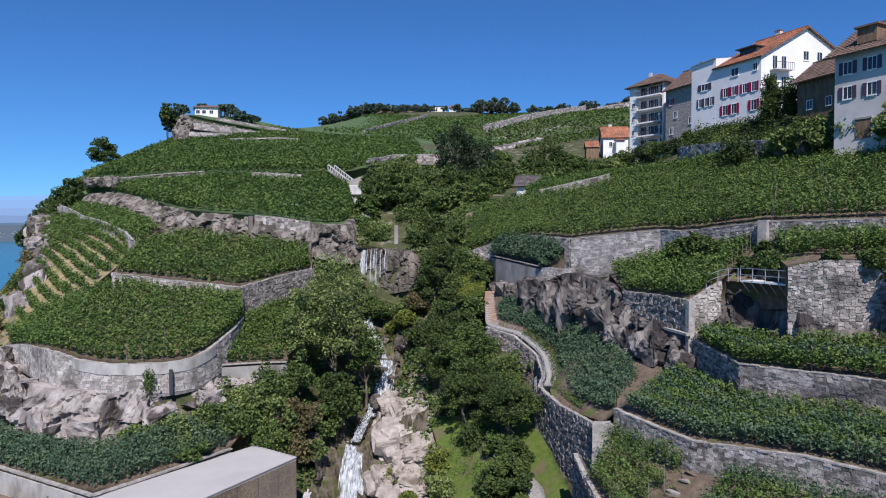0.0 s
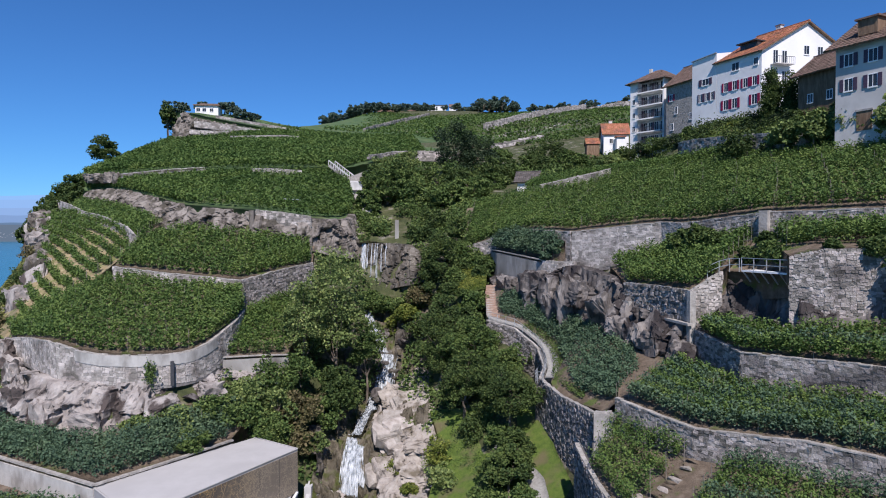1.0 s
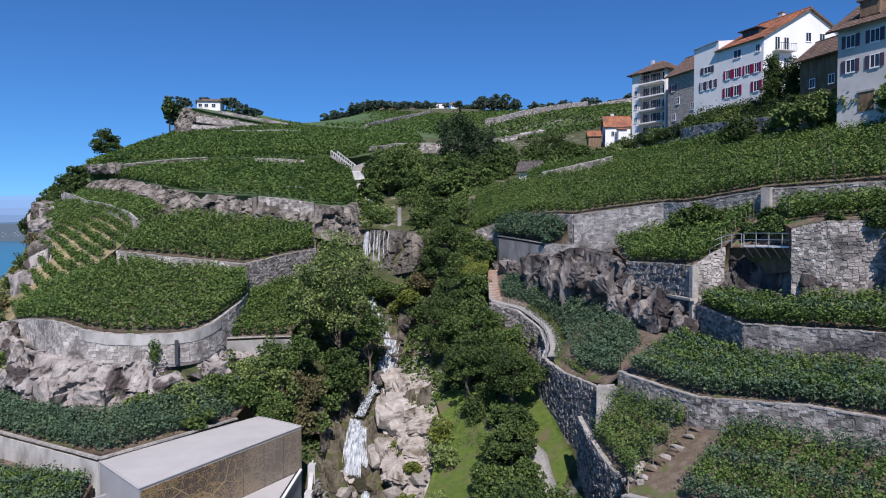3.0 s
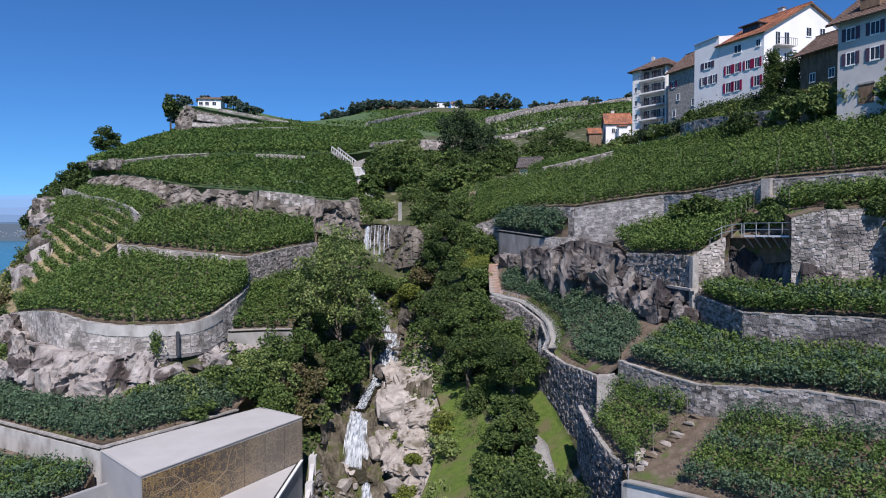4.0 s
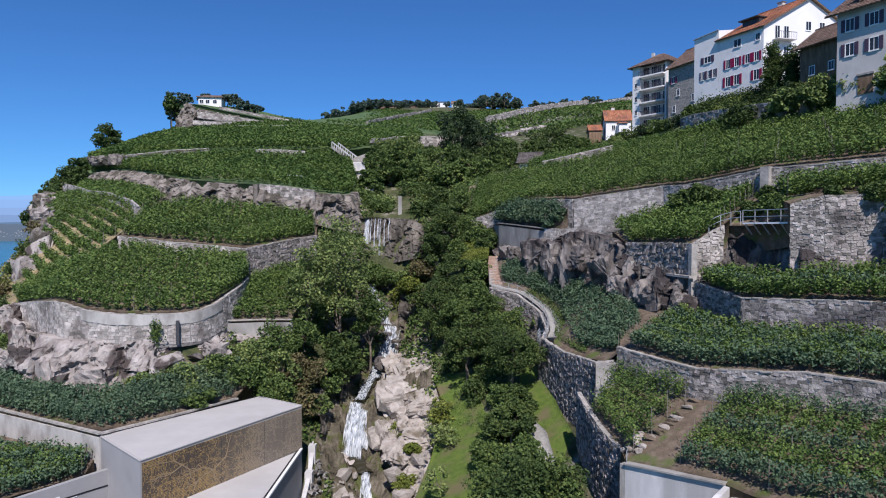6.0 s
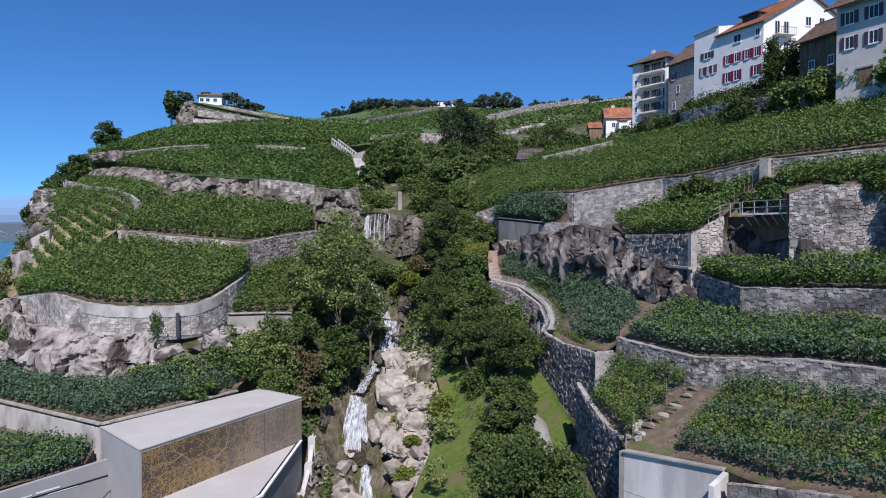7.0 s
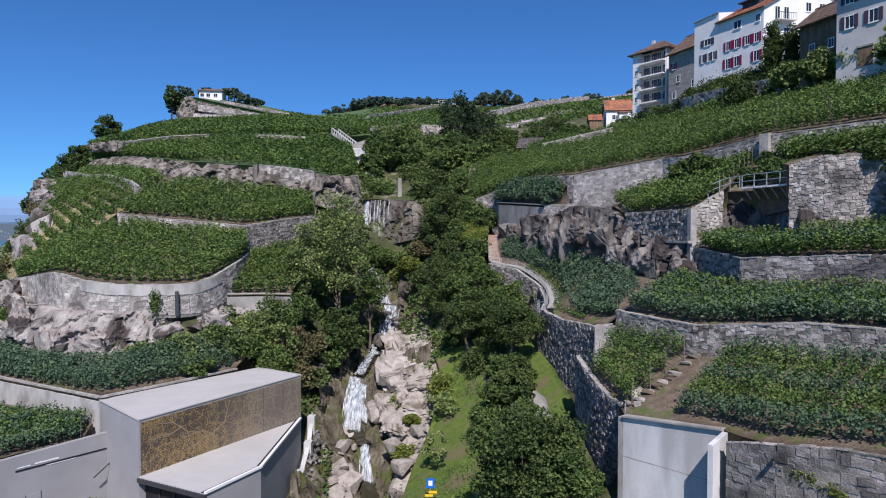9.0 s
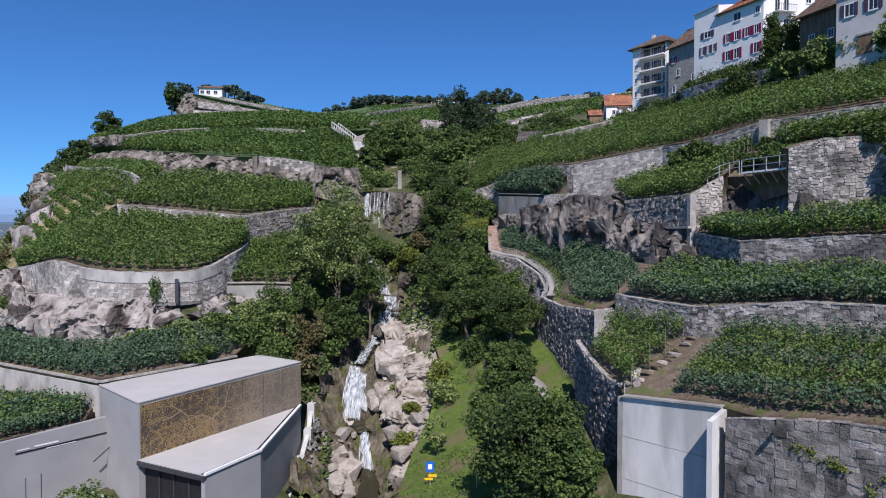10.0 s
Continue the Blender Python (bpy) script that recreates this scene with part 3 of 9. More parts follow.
def courses(top, base, size, r):
    """Where the stones of a wall lie, course by course."""
    t, b = np.array(top, float), np.array(base, float)
    out = []
    for i in range(len(t) - 1):
        seg = t[i + 1] - t[i]
        l = np.hypot(seg[0], seg[1])
        if l < 0.05:
            continue
        d = np.array((seg[0], seg[1], 0)) / l
        n = facing(d, (t[i] + t[i + 1]) / 2)
        hmax = max(t[i, 2] - b[i, 2], t[i + 1, 2] - b[i + 1, 2])
        nc = max(1, round(hmax / size[1]))
        edges = np.r_[0, np.cumsum(r.uniform(0.6, 1.4, nc))]
        edges /= edges[-1]
        for c in range(nc):
            x = r.uniform(-0.9, 0) * size[0]
            while x < l - 0.05:
                w = size[0] * r.uniform(0.5, 1.6)
                x0, x1 = max(x, 0), min(x + w, l)
                x += w
                if x1 - x0 < 0.06:
                    continue
                s = (x0 + x1) / 2 / l
                lo, hi = b[i] * (1 - s) + b[i + 1] * s, t[i] * (1 - s) + t[i + 1] * s
                z0 = lo[2] + (hi[2] - lo[2]) * edges[c]
                z1 = lo[2] + (hi[2] - lo[2]) * edges[c + 1]
                s0 = x0 / l
                o = t[i] * (1 - s0) + t[i + 1] * s0
                out.append((np.array((o[0], o[1], z0)) + n * 0.12, d, np.array((0, 0, 1.0)), n, x1 - x0, z1 - z0))
    return out


def stone_wall(name, top, drop, label, size=(0.42, 0.26), mat=None, thick=0.55, coping=0.08, seed=1, pieces=0, relief=0.035, curve=0, core=None, group="", cap_mat=None):
    """A retaining wall: a core behind, rough stones before it, slabs along its top. drop: its height, or one for each point.
    pieces: how many of its stones, from the first point on, are pieces of their own."""
    r = np.random.default_rng(seed)
    top = np.array(top, float)
    drop = np.broadcast_to(np.array(drop, float), len(top)).copy()
    if curve:
        both = curved(np.c_[top[:, :2], top[:, 2]], curve)
        dd = curved(np.c_[top[:, :2], drop], curve)[:, 2]
        top, drop = both, dd
    base = top - np.c_[np.zeros((len(top), 2)), drop]
    wall = tagged(new(name), label, "wall", group, "structure")
    wall.location = tuple(top[0] - (0, 0, drop[0]))
    # core
    v, f = [], []
    m = len(top)
    for i in range(m):
        a = top[min(i + 1, m - 1)] - top[max(i - 1, 0)]
        n = facing(np.array((a[0], a[1], 0)) / np.hypot(a[0], a[1]), top[i])
        for p, q in ((base[i], 0.12), (top[i], 0.12), (top[i], -thick), (base[i], -thick)):
            v.append(p + n * q - (0, 0, 0.03 if p is top[i] else 0.3))
    for i in range(m - 1):
        for k in range(4):
            k2 = (k + 1) % 4
            f.append([4 * i + k, 4 * i + 4 + k, 4 * i + 4 + k2, 4 * i + k2])
    f += [[0, 1, 2, 3], [4 * m - 1, 4 * m - 2, 4 * m - 3, 4 * m - 4]]
    part("core", (np.array(v), f), core or (M_JOINT if mat is M_STONE_DARK_SHADED else M_MORTAR), wall)
    stones = courses(top, base, size, r) if size else []
    if pieces:
        order = sorted(range(len(stones)), key=lambda i: np.hypot(*(stones[i][0][:2] - top[0, :2])))
        near, rest = [stones[i] for i in order[:pieces]], [stones[i] for i in order[pieces:]]
        kinds = []
        for i in range(12):
            kinds.append(mesh_of("stone", *stone_geo([(np.zeros(3), np.array((1.0, 0, 0)), np.array((0, 0, 1.0)), np.array((0, -1.0, 0)), 1.0, 0.62)], r, relief, (0.5, 0.3), 0.35), M_STONE_OBJ))
        late.append((wall, near, kinds))
    else:
        rest = stones
    if rest:
        part("stones", stone_geo(rest, r, relief, size), mat or M_STONE, wall, "rough-faced stones laid in courses", kind="stuff")
    if coping:
        slabs = []
        l = length(top)
        nsl = max(2, int(l / 0.7))
        pts = along(top, nsl + 1)
        for i in range(nsl):
            a, b = pts[i], pts[i + 1]
            d = (b - a) / (np.linalg.norm(b - a) + 1e-9)
            n = facing(d * (1, 1, 0), (a + b) / 2)
            e = 0.012
            lift = r.uniform(-0.05, 0.03) if size else 0.0
            deep = min(thick - 0.05, 0.2)
            q = [a + d * e + n * (0.16 + r.uniform(-0.04, 0.04)), b - d * e + n * (0.16 + r.uniform(-0.04, 0.04)), b - d * e - n * deep, a + d * e - n * deep]
            v = np.array([p + (0, 0, lift - 0.03) for p in q] + [p * 0.985 + 0.015 * (a + b) / 2 + (0, 0, coping + lift) for p in q])
            slabs.append((v, [[0, 3, 2, 1], [4, 5, 6, 7], [0, 1, 5, 4], [1, 2, 6, 5], [2, 3, 7, 6], [3, 0, 4, 7]]))
        part("coping", join(*slabs), cap_mat or M_COPING, wall, "flat stone slabs along the wall top", kind="stuff")
    return wall


late = []


def lay_late_pieces():
    """The single stones of the nearest walls, as pieces that share a few meshes."""
    for wall, near, kinds in late:
        base = Vector(wall.location)
        r = np.random.default_rng(3)
        for o, d, u, n, w, h in near:
            ob = new("stone", kinds[int(r.integers(len(kinds)))])
            ob.parent = wall
            rot = Matrix(((d[0], -n[0], 0), (d[1], -n[1], 0), (0, 0, 1))).to_4x4()
            ob.matrix_basis = Matrix.Translation(Vector(o) - base) @ rot @ Matrix.Diagonal((w, 1, h / 0.62, 1))


# ---- rock ----
def rock_face(name, bottom, top, label, amp=0.9, step=0.35, seed=1, mat=None, crack=1.0, lean=0.0, curve=True, fine=0.62, tall=1.0, cell=3.4):
    """A broken cliff between two lines."""
    step *= fine
    nu = max(8, int(max(length(bottom), length(top)) / step))
    a = (curved if curve else along)(bottom, nu)
    b = (curved if curve else along)(top, nu)
    nv = max(6, int((b[:, 2] - a[:, 2]).mean() / step) + 3)
    t = np.linspace(0, 1, nv)[:, None, None]
    v = a[None] * (1 - t) + b[None] * t
    d = np.gradient(a[:, :2] * 0.5 + b[:, :2] * 0.5, axis=0)
    d /= np.linalg.norm(d, axis=1)[:, None] + 1e-9
    n = np.c_[-d[:, 1], d[:, 0], np.zeros(nu)]
    mid = (a + b) / 2
    n = np.where(((-mid * (1, 1, 0)) * n).sum(1)[:, None] > 0, n, -n)
    p = v.reshape(-1, 3)
    warp = p + 0.9 * np.c_[vnoise(p, 1.8, seed + 1), vnoise(p, 1.8, seed + 2), vnoise(p, 1.8, seed + 3)]
    w2 = p + 0.35 * (warp - p)
    off = amp * (0.80 * facets(w2 * (1, 1, 0.62 / tall), cell, seed + 5) + 0.36 * facets(w2 * (1, 1, 0.75 / tall), cell * 0.38, seed + 6)
                 + 0.13 * facets(w2, cell * 0.16, seed + 9) + 0.25 * fbm(warp * (1, 1, 0.5), 5.0, 4, seed, True))
    cleft = np.exp(-(vnoise(warp * (1, 1, 0.2), 2.6, seed + 7) / 0.07) ** 2) * (vnoise(p, 5.0, seed + 8) > -0.1)
    off = np.clip(off, -1.5 * amp, 1.5 * amp) - 1.7 * amp * crack * cleft
    off = off.reshape(nv, nu) * (0.35 + 0.65 * np.sin(np.pi * np.clip(t[:, :, 0] * 0.9 + 0.08, 0, 1)))
    v = v + n[None] * off[:, :, None]
    v[:, :, 2] += 0.25 * amp * vnoise(p, 1.3, seed + 4).reshape(nv, nu) * (t[:, :, 0] > 0.02)
    back = b - n * 1.2 + (0, 0, 0.05)
    v = np.concatenate([v, back[None]], 0)
    return single(name, (v.reshape(-1, 3), grid_faces(nu, nv + 1)), mat or M_ROCK, label, "cliff", "structure")


# ---- vines ----
def vine_line(line, per_m, size, height, width, r, plain=False):
    l = length(line)
    n = int(l * per_m)
    p = along(line, 200)
    # one clump at each stock, uneven in vigour, with gaps between them
    stocks = max(2, int(l / 1.15))
    k = r.integers(0, stocks, n)
    push = r.uniform(0.55, 1.2, stocks)
    s = np.clip((k + 0.5 + r.normal(size=n) * 0.26 * push[k]) / stocks, 0, 1)
    vig = 0.66 * push[k] + 0.2 * r.normal(size=n)
    i = s * 199
    c = np.stack([np.interp(i, np.arange(200), p[:, k]) for k in range(3)], 1)
    d = p[-1] - p[0]
    d /= np.linalg.norm(d)
    e = np.array((-d[1], d[0], 0))
    u = r.beta(1.9, 1.3, n)
    c += e * (r.normal(size=n) * width * 1.2 * (0.55 + 0.45 * u))[:, None]
    c[:, 2] += 0.22 + u * height * np.clip(vig + 0.3, 0.5, 1.25)
    c += d * (r.normal(size=n) * 0.1)[:, None]
    return leaves(c, size, 0.4, r, plain)


def vineyard(name, front, back, rows, per_m, size, label, mat=None, mats=None, height=1.45, width=0.26, seed=1, single_rows=True, inset=0.5, posts=True, along_front=True, span=(0.05, 0.95), curve=True, folded=False):
    """Rows of vines between two lines; each row a thing, or all of them one mass where they are past counting."""
    r = np.random.default_rng(seed)
    a = (curved if curve else along)(front, 60)
    b = (curved if curve else along)(back, 60)
    lines = []
    for i in range(rows):
        if along_front:
            t = span[0] + (span[1] - span[0]) * (i / max(1, rows - 1))
            line = a * (1 - t) + b * t
        else:
            t = (i + 0.5) / rows
            p = np.array([np.interp(t * 59, np.arange(60), a[:, k]) for k in range(3)])
            q = np.array([np.interp(t * 59, np.arange(60), b[:, k]) for k in range(3)])
            s = np.linspace(span[0], span[1], 20)[:, None]
            line = p * (1 - s) + q * s
        cut = max(1, int(len(line) * inset / max(length(line), 1)))
        lines.append(line[cut:-cut] if len(line) > 2 * cut + 3 else line)
    if not single_rows:
        geo = [vine_line(l, per_m, size, height, width, r, True) for l in lines]
        v = np.concatenate([g[0] for g in geo])
        single(name, (v, np.arange(len(v)).reshape(-1, 3)), mat or M_VINE_FAR, label, "vines", "stuff")
        return
    for i, l in enumerate(lines):
        row = thing("vine_row", tuple(l[len(l) // 2]), label, "grapevines", name)
        mm = mats[i % len(mats)] if mats else (mat or M_VINE)
        part("foliage", vine_line(l, per_m * (1.3 if folded else 1.6), size * (0.85 if folded else 0.9), height, width, r, not folded), mm, row)
        if posts:
            pts = along(l, max(2, int(length(l) / 4.5)))
            for p in pts:
                q = p + (r.normal() * 0.05, r.normal() * 0.05, 0)
                part("stake", tube([q - (0, 0, 0.3), q + (r.normal() * 0.04, 0, height + r.uniform(0.1, 0.35))], [0.025, 0.02], 4), M_POST, row)


# ---- trees ----
def tree(at, height, crown, label, mat, seed, trunk=0.22, clumps=70, per=90, size=0.30, base=0.35, name="tree", bare=0.0, group="", clump_r=0.195, category="tree"):
    """A tapered trunk with limbs, and a crown of leafy clumps with gaps. crown: radii (x, y, z); its middle lies at the top less its z radius."""
    r = np.random.default_rng(seed)
    at = np.array(at, float)
    c = at + (r.normal() * 0.2, r.normal() * 0.2, height - crown[2])
    ob = thing(name, tuple(at), label, category, group)
    k = 7
    pts = [at + (c - at) * t + np.array((r.normal(), r.normal(), 0)) * 0.12 * (0 < t < 1) for t in np.linspace(0, 1.15, k)]
    pts[0] = pts[0] - (0, 0, 0.5)
    geo = [tube(pts, np.linspace(trunk, trunk * 0.35, k), 8)]
    cen = []
    while len(cen) < clumps:
        d = r.normal(size=3)
        d /= np.linalg.norm(d)
        if d[2] < -0.75:
            continue
        q = d * r.uniform(0.35, 1.0) ** 0.6
        lump = 1 + 0.42 * vnoise((d * 1.7 + seed)[None], 0.8, seed)[0]
        cen.append(c + q * np.array(crown) * lump * 0.88)
    cen = np.array(cen)
    for j in range(min(clumps, 14)):
        q = cen[j]
        s = pts[2 + j % (k - 3)]
        m = (s + q) / 2 + (0, 0, -0.08 * height * 0.3)
        geo.append(tube([s, m, q], [trunk * 0.38, trunk * 0.22, trunk * 0.07], 5))
    part("trunk", join(*geo), M_BARK, ob)
    sizes = clump_r * (crown[0] * crown[1] * crown[2]) ** (1 / 3) * r.uniform(0.7, 1.45, clumps)
    counts = np.maximum(8, (per * (sizes / sizes.mean()) ** 1.6)).astype(int)
    pos = []
    for q, s, n in zip(cen, sizes, counts):
        d = r.normal(size=(n, 3))
        d /= np.linalg.norm(d, axis=1)[:, None]
        pos.append(q + d * (s * r.uniform(0.35, 1.0, n) ** 0.5)[:, None] * (1.15, 1.15, 0.75))
    part("crown", leaves(np.concatenate(pos), size, 0.25, r), mat, ob)
    return ob


def bush(at, radii, label, mat, seed, size=0.22, clumps=26, per=80, name="bush", group=""):
    per, size = int(per * 0.78), size * 1.1
    return tree(at, radii[2] * 1.75, radii, label, mat, seed, trunk=0.07, clumps=clumps, per=per, size=size, name=name, group=group, clump_r=0.34, category="bush")


# ---- lines of the plan: terrace edges (x, y, z) ----
WALL_A = [(-58, 68, -0.6), (-39.7, 57.7, -0.85), (-27.8, 51.5, -1.0)]
WALL_A2 = [(-27.8, 51.5, -1.0), (-24.4, 56.8, -1.1), (-20.5, 63, -1.1)]
ROCK_L = [(-54, 74, 0.2), (-47.5, 68, 0.4), (-40.4, 63.3, 0.5), (-33, 60.8, 0.3), (-29, 61.3, 0.8), (-25.6, 63.8, 2.2), (-21.5, 69.5, 2.4), (-18.5, 72.5, 2.3)]
ROCK_L_TOP = [(-54, 76, 4.5), (-48, 71, 4.6), (-40.4, 64.9, 4.7), (-33.5, 62.9, 4.5), (-29, 63.2, 4.3), (-25.7, 66, 4.2), (-23, 71, 4.4)]
WALL_L = [(-50.5, 75.5, 6.7), (-47.2, 73.5, 7.2), (-39.7, 65.6, 8.1), (-36.9, 64.3, 7.7), (-33.2, 63.1, 7.25), (-28.5, 63.6, 7.1), (-25.2, 66.6, 7.2), (-23.7, 73, 8.8), (-23.9, 78.2, 9.8)]
WALL_MID = [(-42.5, 84.3, 14.6), (-35, 82.3, 13.9), (-25.1, 81.3, 13.05), (-21.5, 88.8, 14.1), (-18.8, 94, 14.6)]
L2_BACK = [(-49, 78.5, 8.6), (-46, 80.5, 11.0), (-41.9, 83.6, 12.7), (-35, 82.0, 12.1), (-25.6, 81, 11.2)]
CLIFF_U = [(-76, 139, 24.6), (-62, 123, 23.2), (-41.5, 99.5, 20.0), (-32.8, 97.4, 19.3), (-27.8, 96.8, 18.4), (-19, 96.2, 17.0), (-14, 103, 15.6)]
CLIFF_U_TOP = [(-79, 145, 28), (-65.8, 134.5, 27.7), (-40.8, 103.3, 23.4), (-33, 100.5, 22.6), (-27.8, 99.2, 22.2), (-19.6, 99.3, 20.9), (-16, 110, 21.3), (-17, 124, 24.8)]
PROM_R = [(-46, 80.3, 10.9), (-43.2, 86, 14.9), (-43, 93.5, 17.8), (-55.5, 107.3, 20.2), (-77.5, 136.8, 22.9)]
PROM_L = [(-51, 75.5, 6.5), (-54.5, 84, 9.5), (-59, 95, 13.8), (-65, 106.5, 16.8), (-84, 137, 21.5)]
PROM_OUT = [(-56, 69, 1.0), (-62, 84, 3.6), (-67, 95, 6.5), (-72, 108, 9), (-88, 137, 8)]
HILL_1 = [(-88, 159, 32), (-63.9, 138, 30.9), (-45, 134, 31.2), (-29, 133.4, 31.4), (-20, 140, 32.0)]
HILL_2 = [(-108, 216, 41), (-86, 196, 43.5), (-60, 184, 43), (-36, 172, 40.5), (-14, 167, 37.4)]
HILL_3 = [(-112, 252, 52), (-90, 249, 53), (-63, 238.5, 51.5), (-34, 232, 50), (-4, 222, 45)]
HILL_4 = [(-112, 300, 66), (-90, 300, 68), (-68, 304, 66), (-50, 306, 63.5), (-14, 330, 66)]
FAR_RIDGE = [(-230, 700, 100), (-150, 650, 112), (-108, 645, 121), (-69, 650, 135), (-2, 650, 135), (54, 640, 133), (121, 640, 134), (190, 620, 138), (330, 560, 150)]

ROCK_Q = [(6.6, 92.5, 12.2), (8.4, 84.2, 12.0), (12.6, 74.9, 9.6), (15.6, 66, 9.6), (17.6, 60, 8.6), (19.4, 54.2, 8.6), (20.6, 53.6, 8.4)]
ROCK_Q_TOP = [(7.5, 94, 12.9), (9.2, 87, 13.0), (12.0, 80.2, 13.6), (14.2, 75.2, 15.2), (16.8, 68, 14.4), (18.4, 62, 12.6), (20.2, 56, 11.4), (21.2, 54.4, 11.2)]
STAIR = [(5.9, 88, 11.6), (5.3, 82, 9.6), (5.5, 78.5, 8.4), (8.4, 75.4, 7.9), (10.6, 71.9, 6.3), (10.6, 67, 5.2), (9.9, 64.2, 4.6)]
BIGWALL = [(9.55, 65, 4.5), (10.6, 58.5, 4.3), (11.9, 51.6, 4.75), (13.1, 51.0, 5.0)]
LOWCURVE = [(10.4, 51.3, 2.4), (10.5, 47.4, 1.9), (10.9, 44, 1.3), (11.5, 41.5, 0.95)]
R1_FRONT = [(10.5, 47.4, 1.7), (11.3, 42.2, 1.1), (10.9, 39.3, 1.0), (14.8, 34.3, 1.7), (15.9, 30.9, 2.0), (17.9, 28.7, 2.5), (22, 24, 3.0), (27, 18, 3.4)]
R1_BACK = [(12.9, 51.2, 3.2), (13.7, 50.2, 3.6), (16.6, 43.3, 4.1), (19, 40, 4.6), (21, 37.3, 5.0), (23.2, 34.3, 5.2), (28, 27.6, 5.4), (32, 21, 5.6)]
R2_TOP = [(13.4, 50.8, 6.15), (16.6, 43.2, 6.05), (21, 37.5, 7.0), (23.2, 34.5, 7.1), (28, 28, 7.3), (33, 21, 7.5)]
R2_BACK = [(16.5, 60.5, 8.4), (19.6, 54, 8.5), (21.4, 47.1, 7.9), (26.3, 40, 8.3), (32, 32.8, 8.6), (38, 25, 9)]
R3_TOP = [(20.8, 54.0, 11.0), (21.5, 47.2, 10.4), (26.4, 40.1, 10.9), (32, 32.8, 11.2), (38, 25, 11.5)]
R3_BACK = [(22.4, 54.2, 11.2), (24.1, 51.6, 11.6), (25.7, 47.6, 12.0), (29.8, 45.4, 12.7), (35, 38, 13.0), (42, 28, 13.3)]
R4_LEFT = [(17.8, 64.2, 14.1), (19.4, 59.5, 14.2), (20.6, 54.7, 14.2), (23.4, 55.3, 15.8)]
R4_RIGHT = [(25.6, 48.6, 17.3), (27.5, 47.4, 17.9), (30.5, 46.2, 18.0), (36, 38, 18.3), (42, 29, 18.6)]
R5_TOP = [(11.3, 86.6, 19.3), (15.3, 78.3, 19.0), (19.5, 74, 19.6), (23.3, 70, 20.1), (24.2, 66.6, 19.9), (28.3, 57.8, 20.8), (33.1, 51, 20.9), (39, 42.5, 21), (46, 32, 21.3)]
RC_FRONT = [(6.9, 96.4, 16.4), (7.5, 91.8, 16.4), (9.8, 85.6, 16.0), (12.0, 80.1, 15.6)]
R6_LINE = [(14.5, 110.5, 25.4), (18.3, 109, 26.2), (27.5, 109, 27.9), (34.8, 93.5, 27.8), (41, 81, 28.4), (48, 68, 28.8), (56, 54, 29.2)]
R7_LINE = [(22, 150, 31.4), (37.5, 122, 30.6), (38.9, 98.5, 31.2), (42.8, 91, 31.1), (46, 82, 31), (53, 70.5, 31), (62, 56, 31.4)]
HOUSES_LINE = [(40, 172, 37.4), (46.5, 141, 35.2), (42.5, 111, 36.4), (47, 100, 36.6), (52, 88, 35.8), (57, 74, 31.6), (67, 58, 32)]

# ---- the lie of the land: one sheet under everything ----
GORGE = [(-12.8, 104.5, 16.6), (-8.0, 101.5, 16.5), (-3.5, 99.8, 16.0), (-9, 95.5, 5), (-8, 90.5, 0.4), (-9.8, 79, -4.2), (-9.9, 70, -8.4), (-7.2, 63, -11.5), (-6, 56, -13.5),
         (-5, 75.5, -2.6), (-2.3, 75.5, -1.8), (-3.5, 67.8, -6.2), (-14, 68.7, -5.6), (-13, 62, -9.5), (-16, 74, 0), (-18, 84, 5.5), (-19, 92, 9),
         (4, 65.3, -1.1), (7.6, 60, -1.0), (8.6, 54, -2.2), (5, 52, -4), (-1.5, 55.7, -7.6), (-1.2, 48, -8.6), (6, 45, -5.5), (9.8, 41, -5.5)]
GORGE_2 = [(1, 84, 5), (4.2, 78, 6), (3.2, 92, 11.5), (0, 110, 19), (-9, 118, 20.5), (-18, 132, 26), (2, 135, 27), (16, 158, 31), (4, 168, 34), (10, 112, 24),
           (-22, 38, -8.6), (-35, 36, -8.8), (0, 36, -8.8), (14, 30, -8.8), (25, 15, -9), (-30, 0, -12), (0, 0, -10.5), (40, 0, -9.5), (-12, 46, -10), (-29.5, 43, -9.2), (-26, 47.5, -9.2), (-33, 37.5, -9.2), (-24, 44, -9.4)]


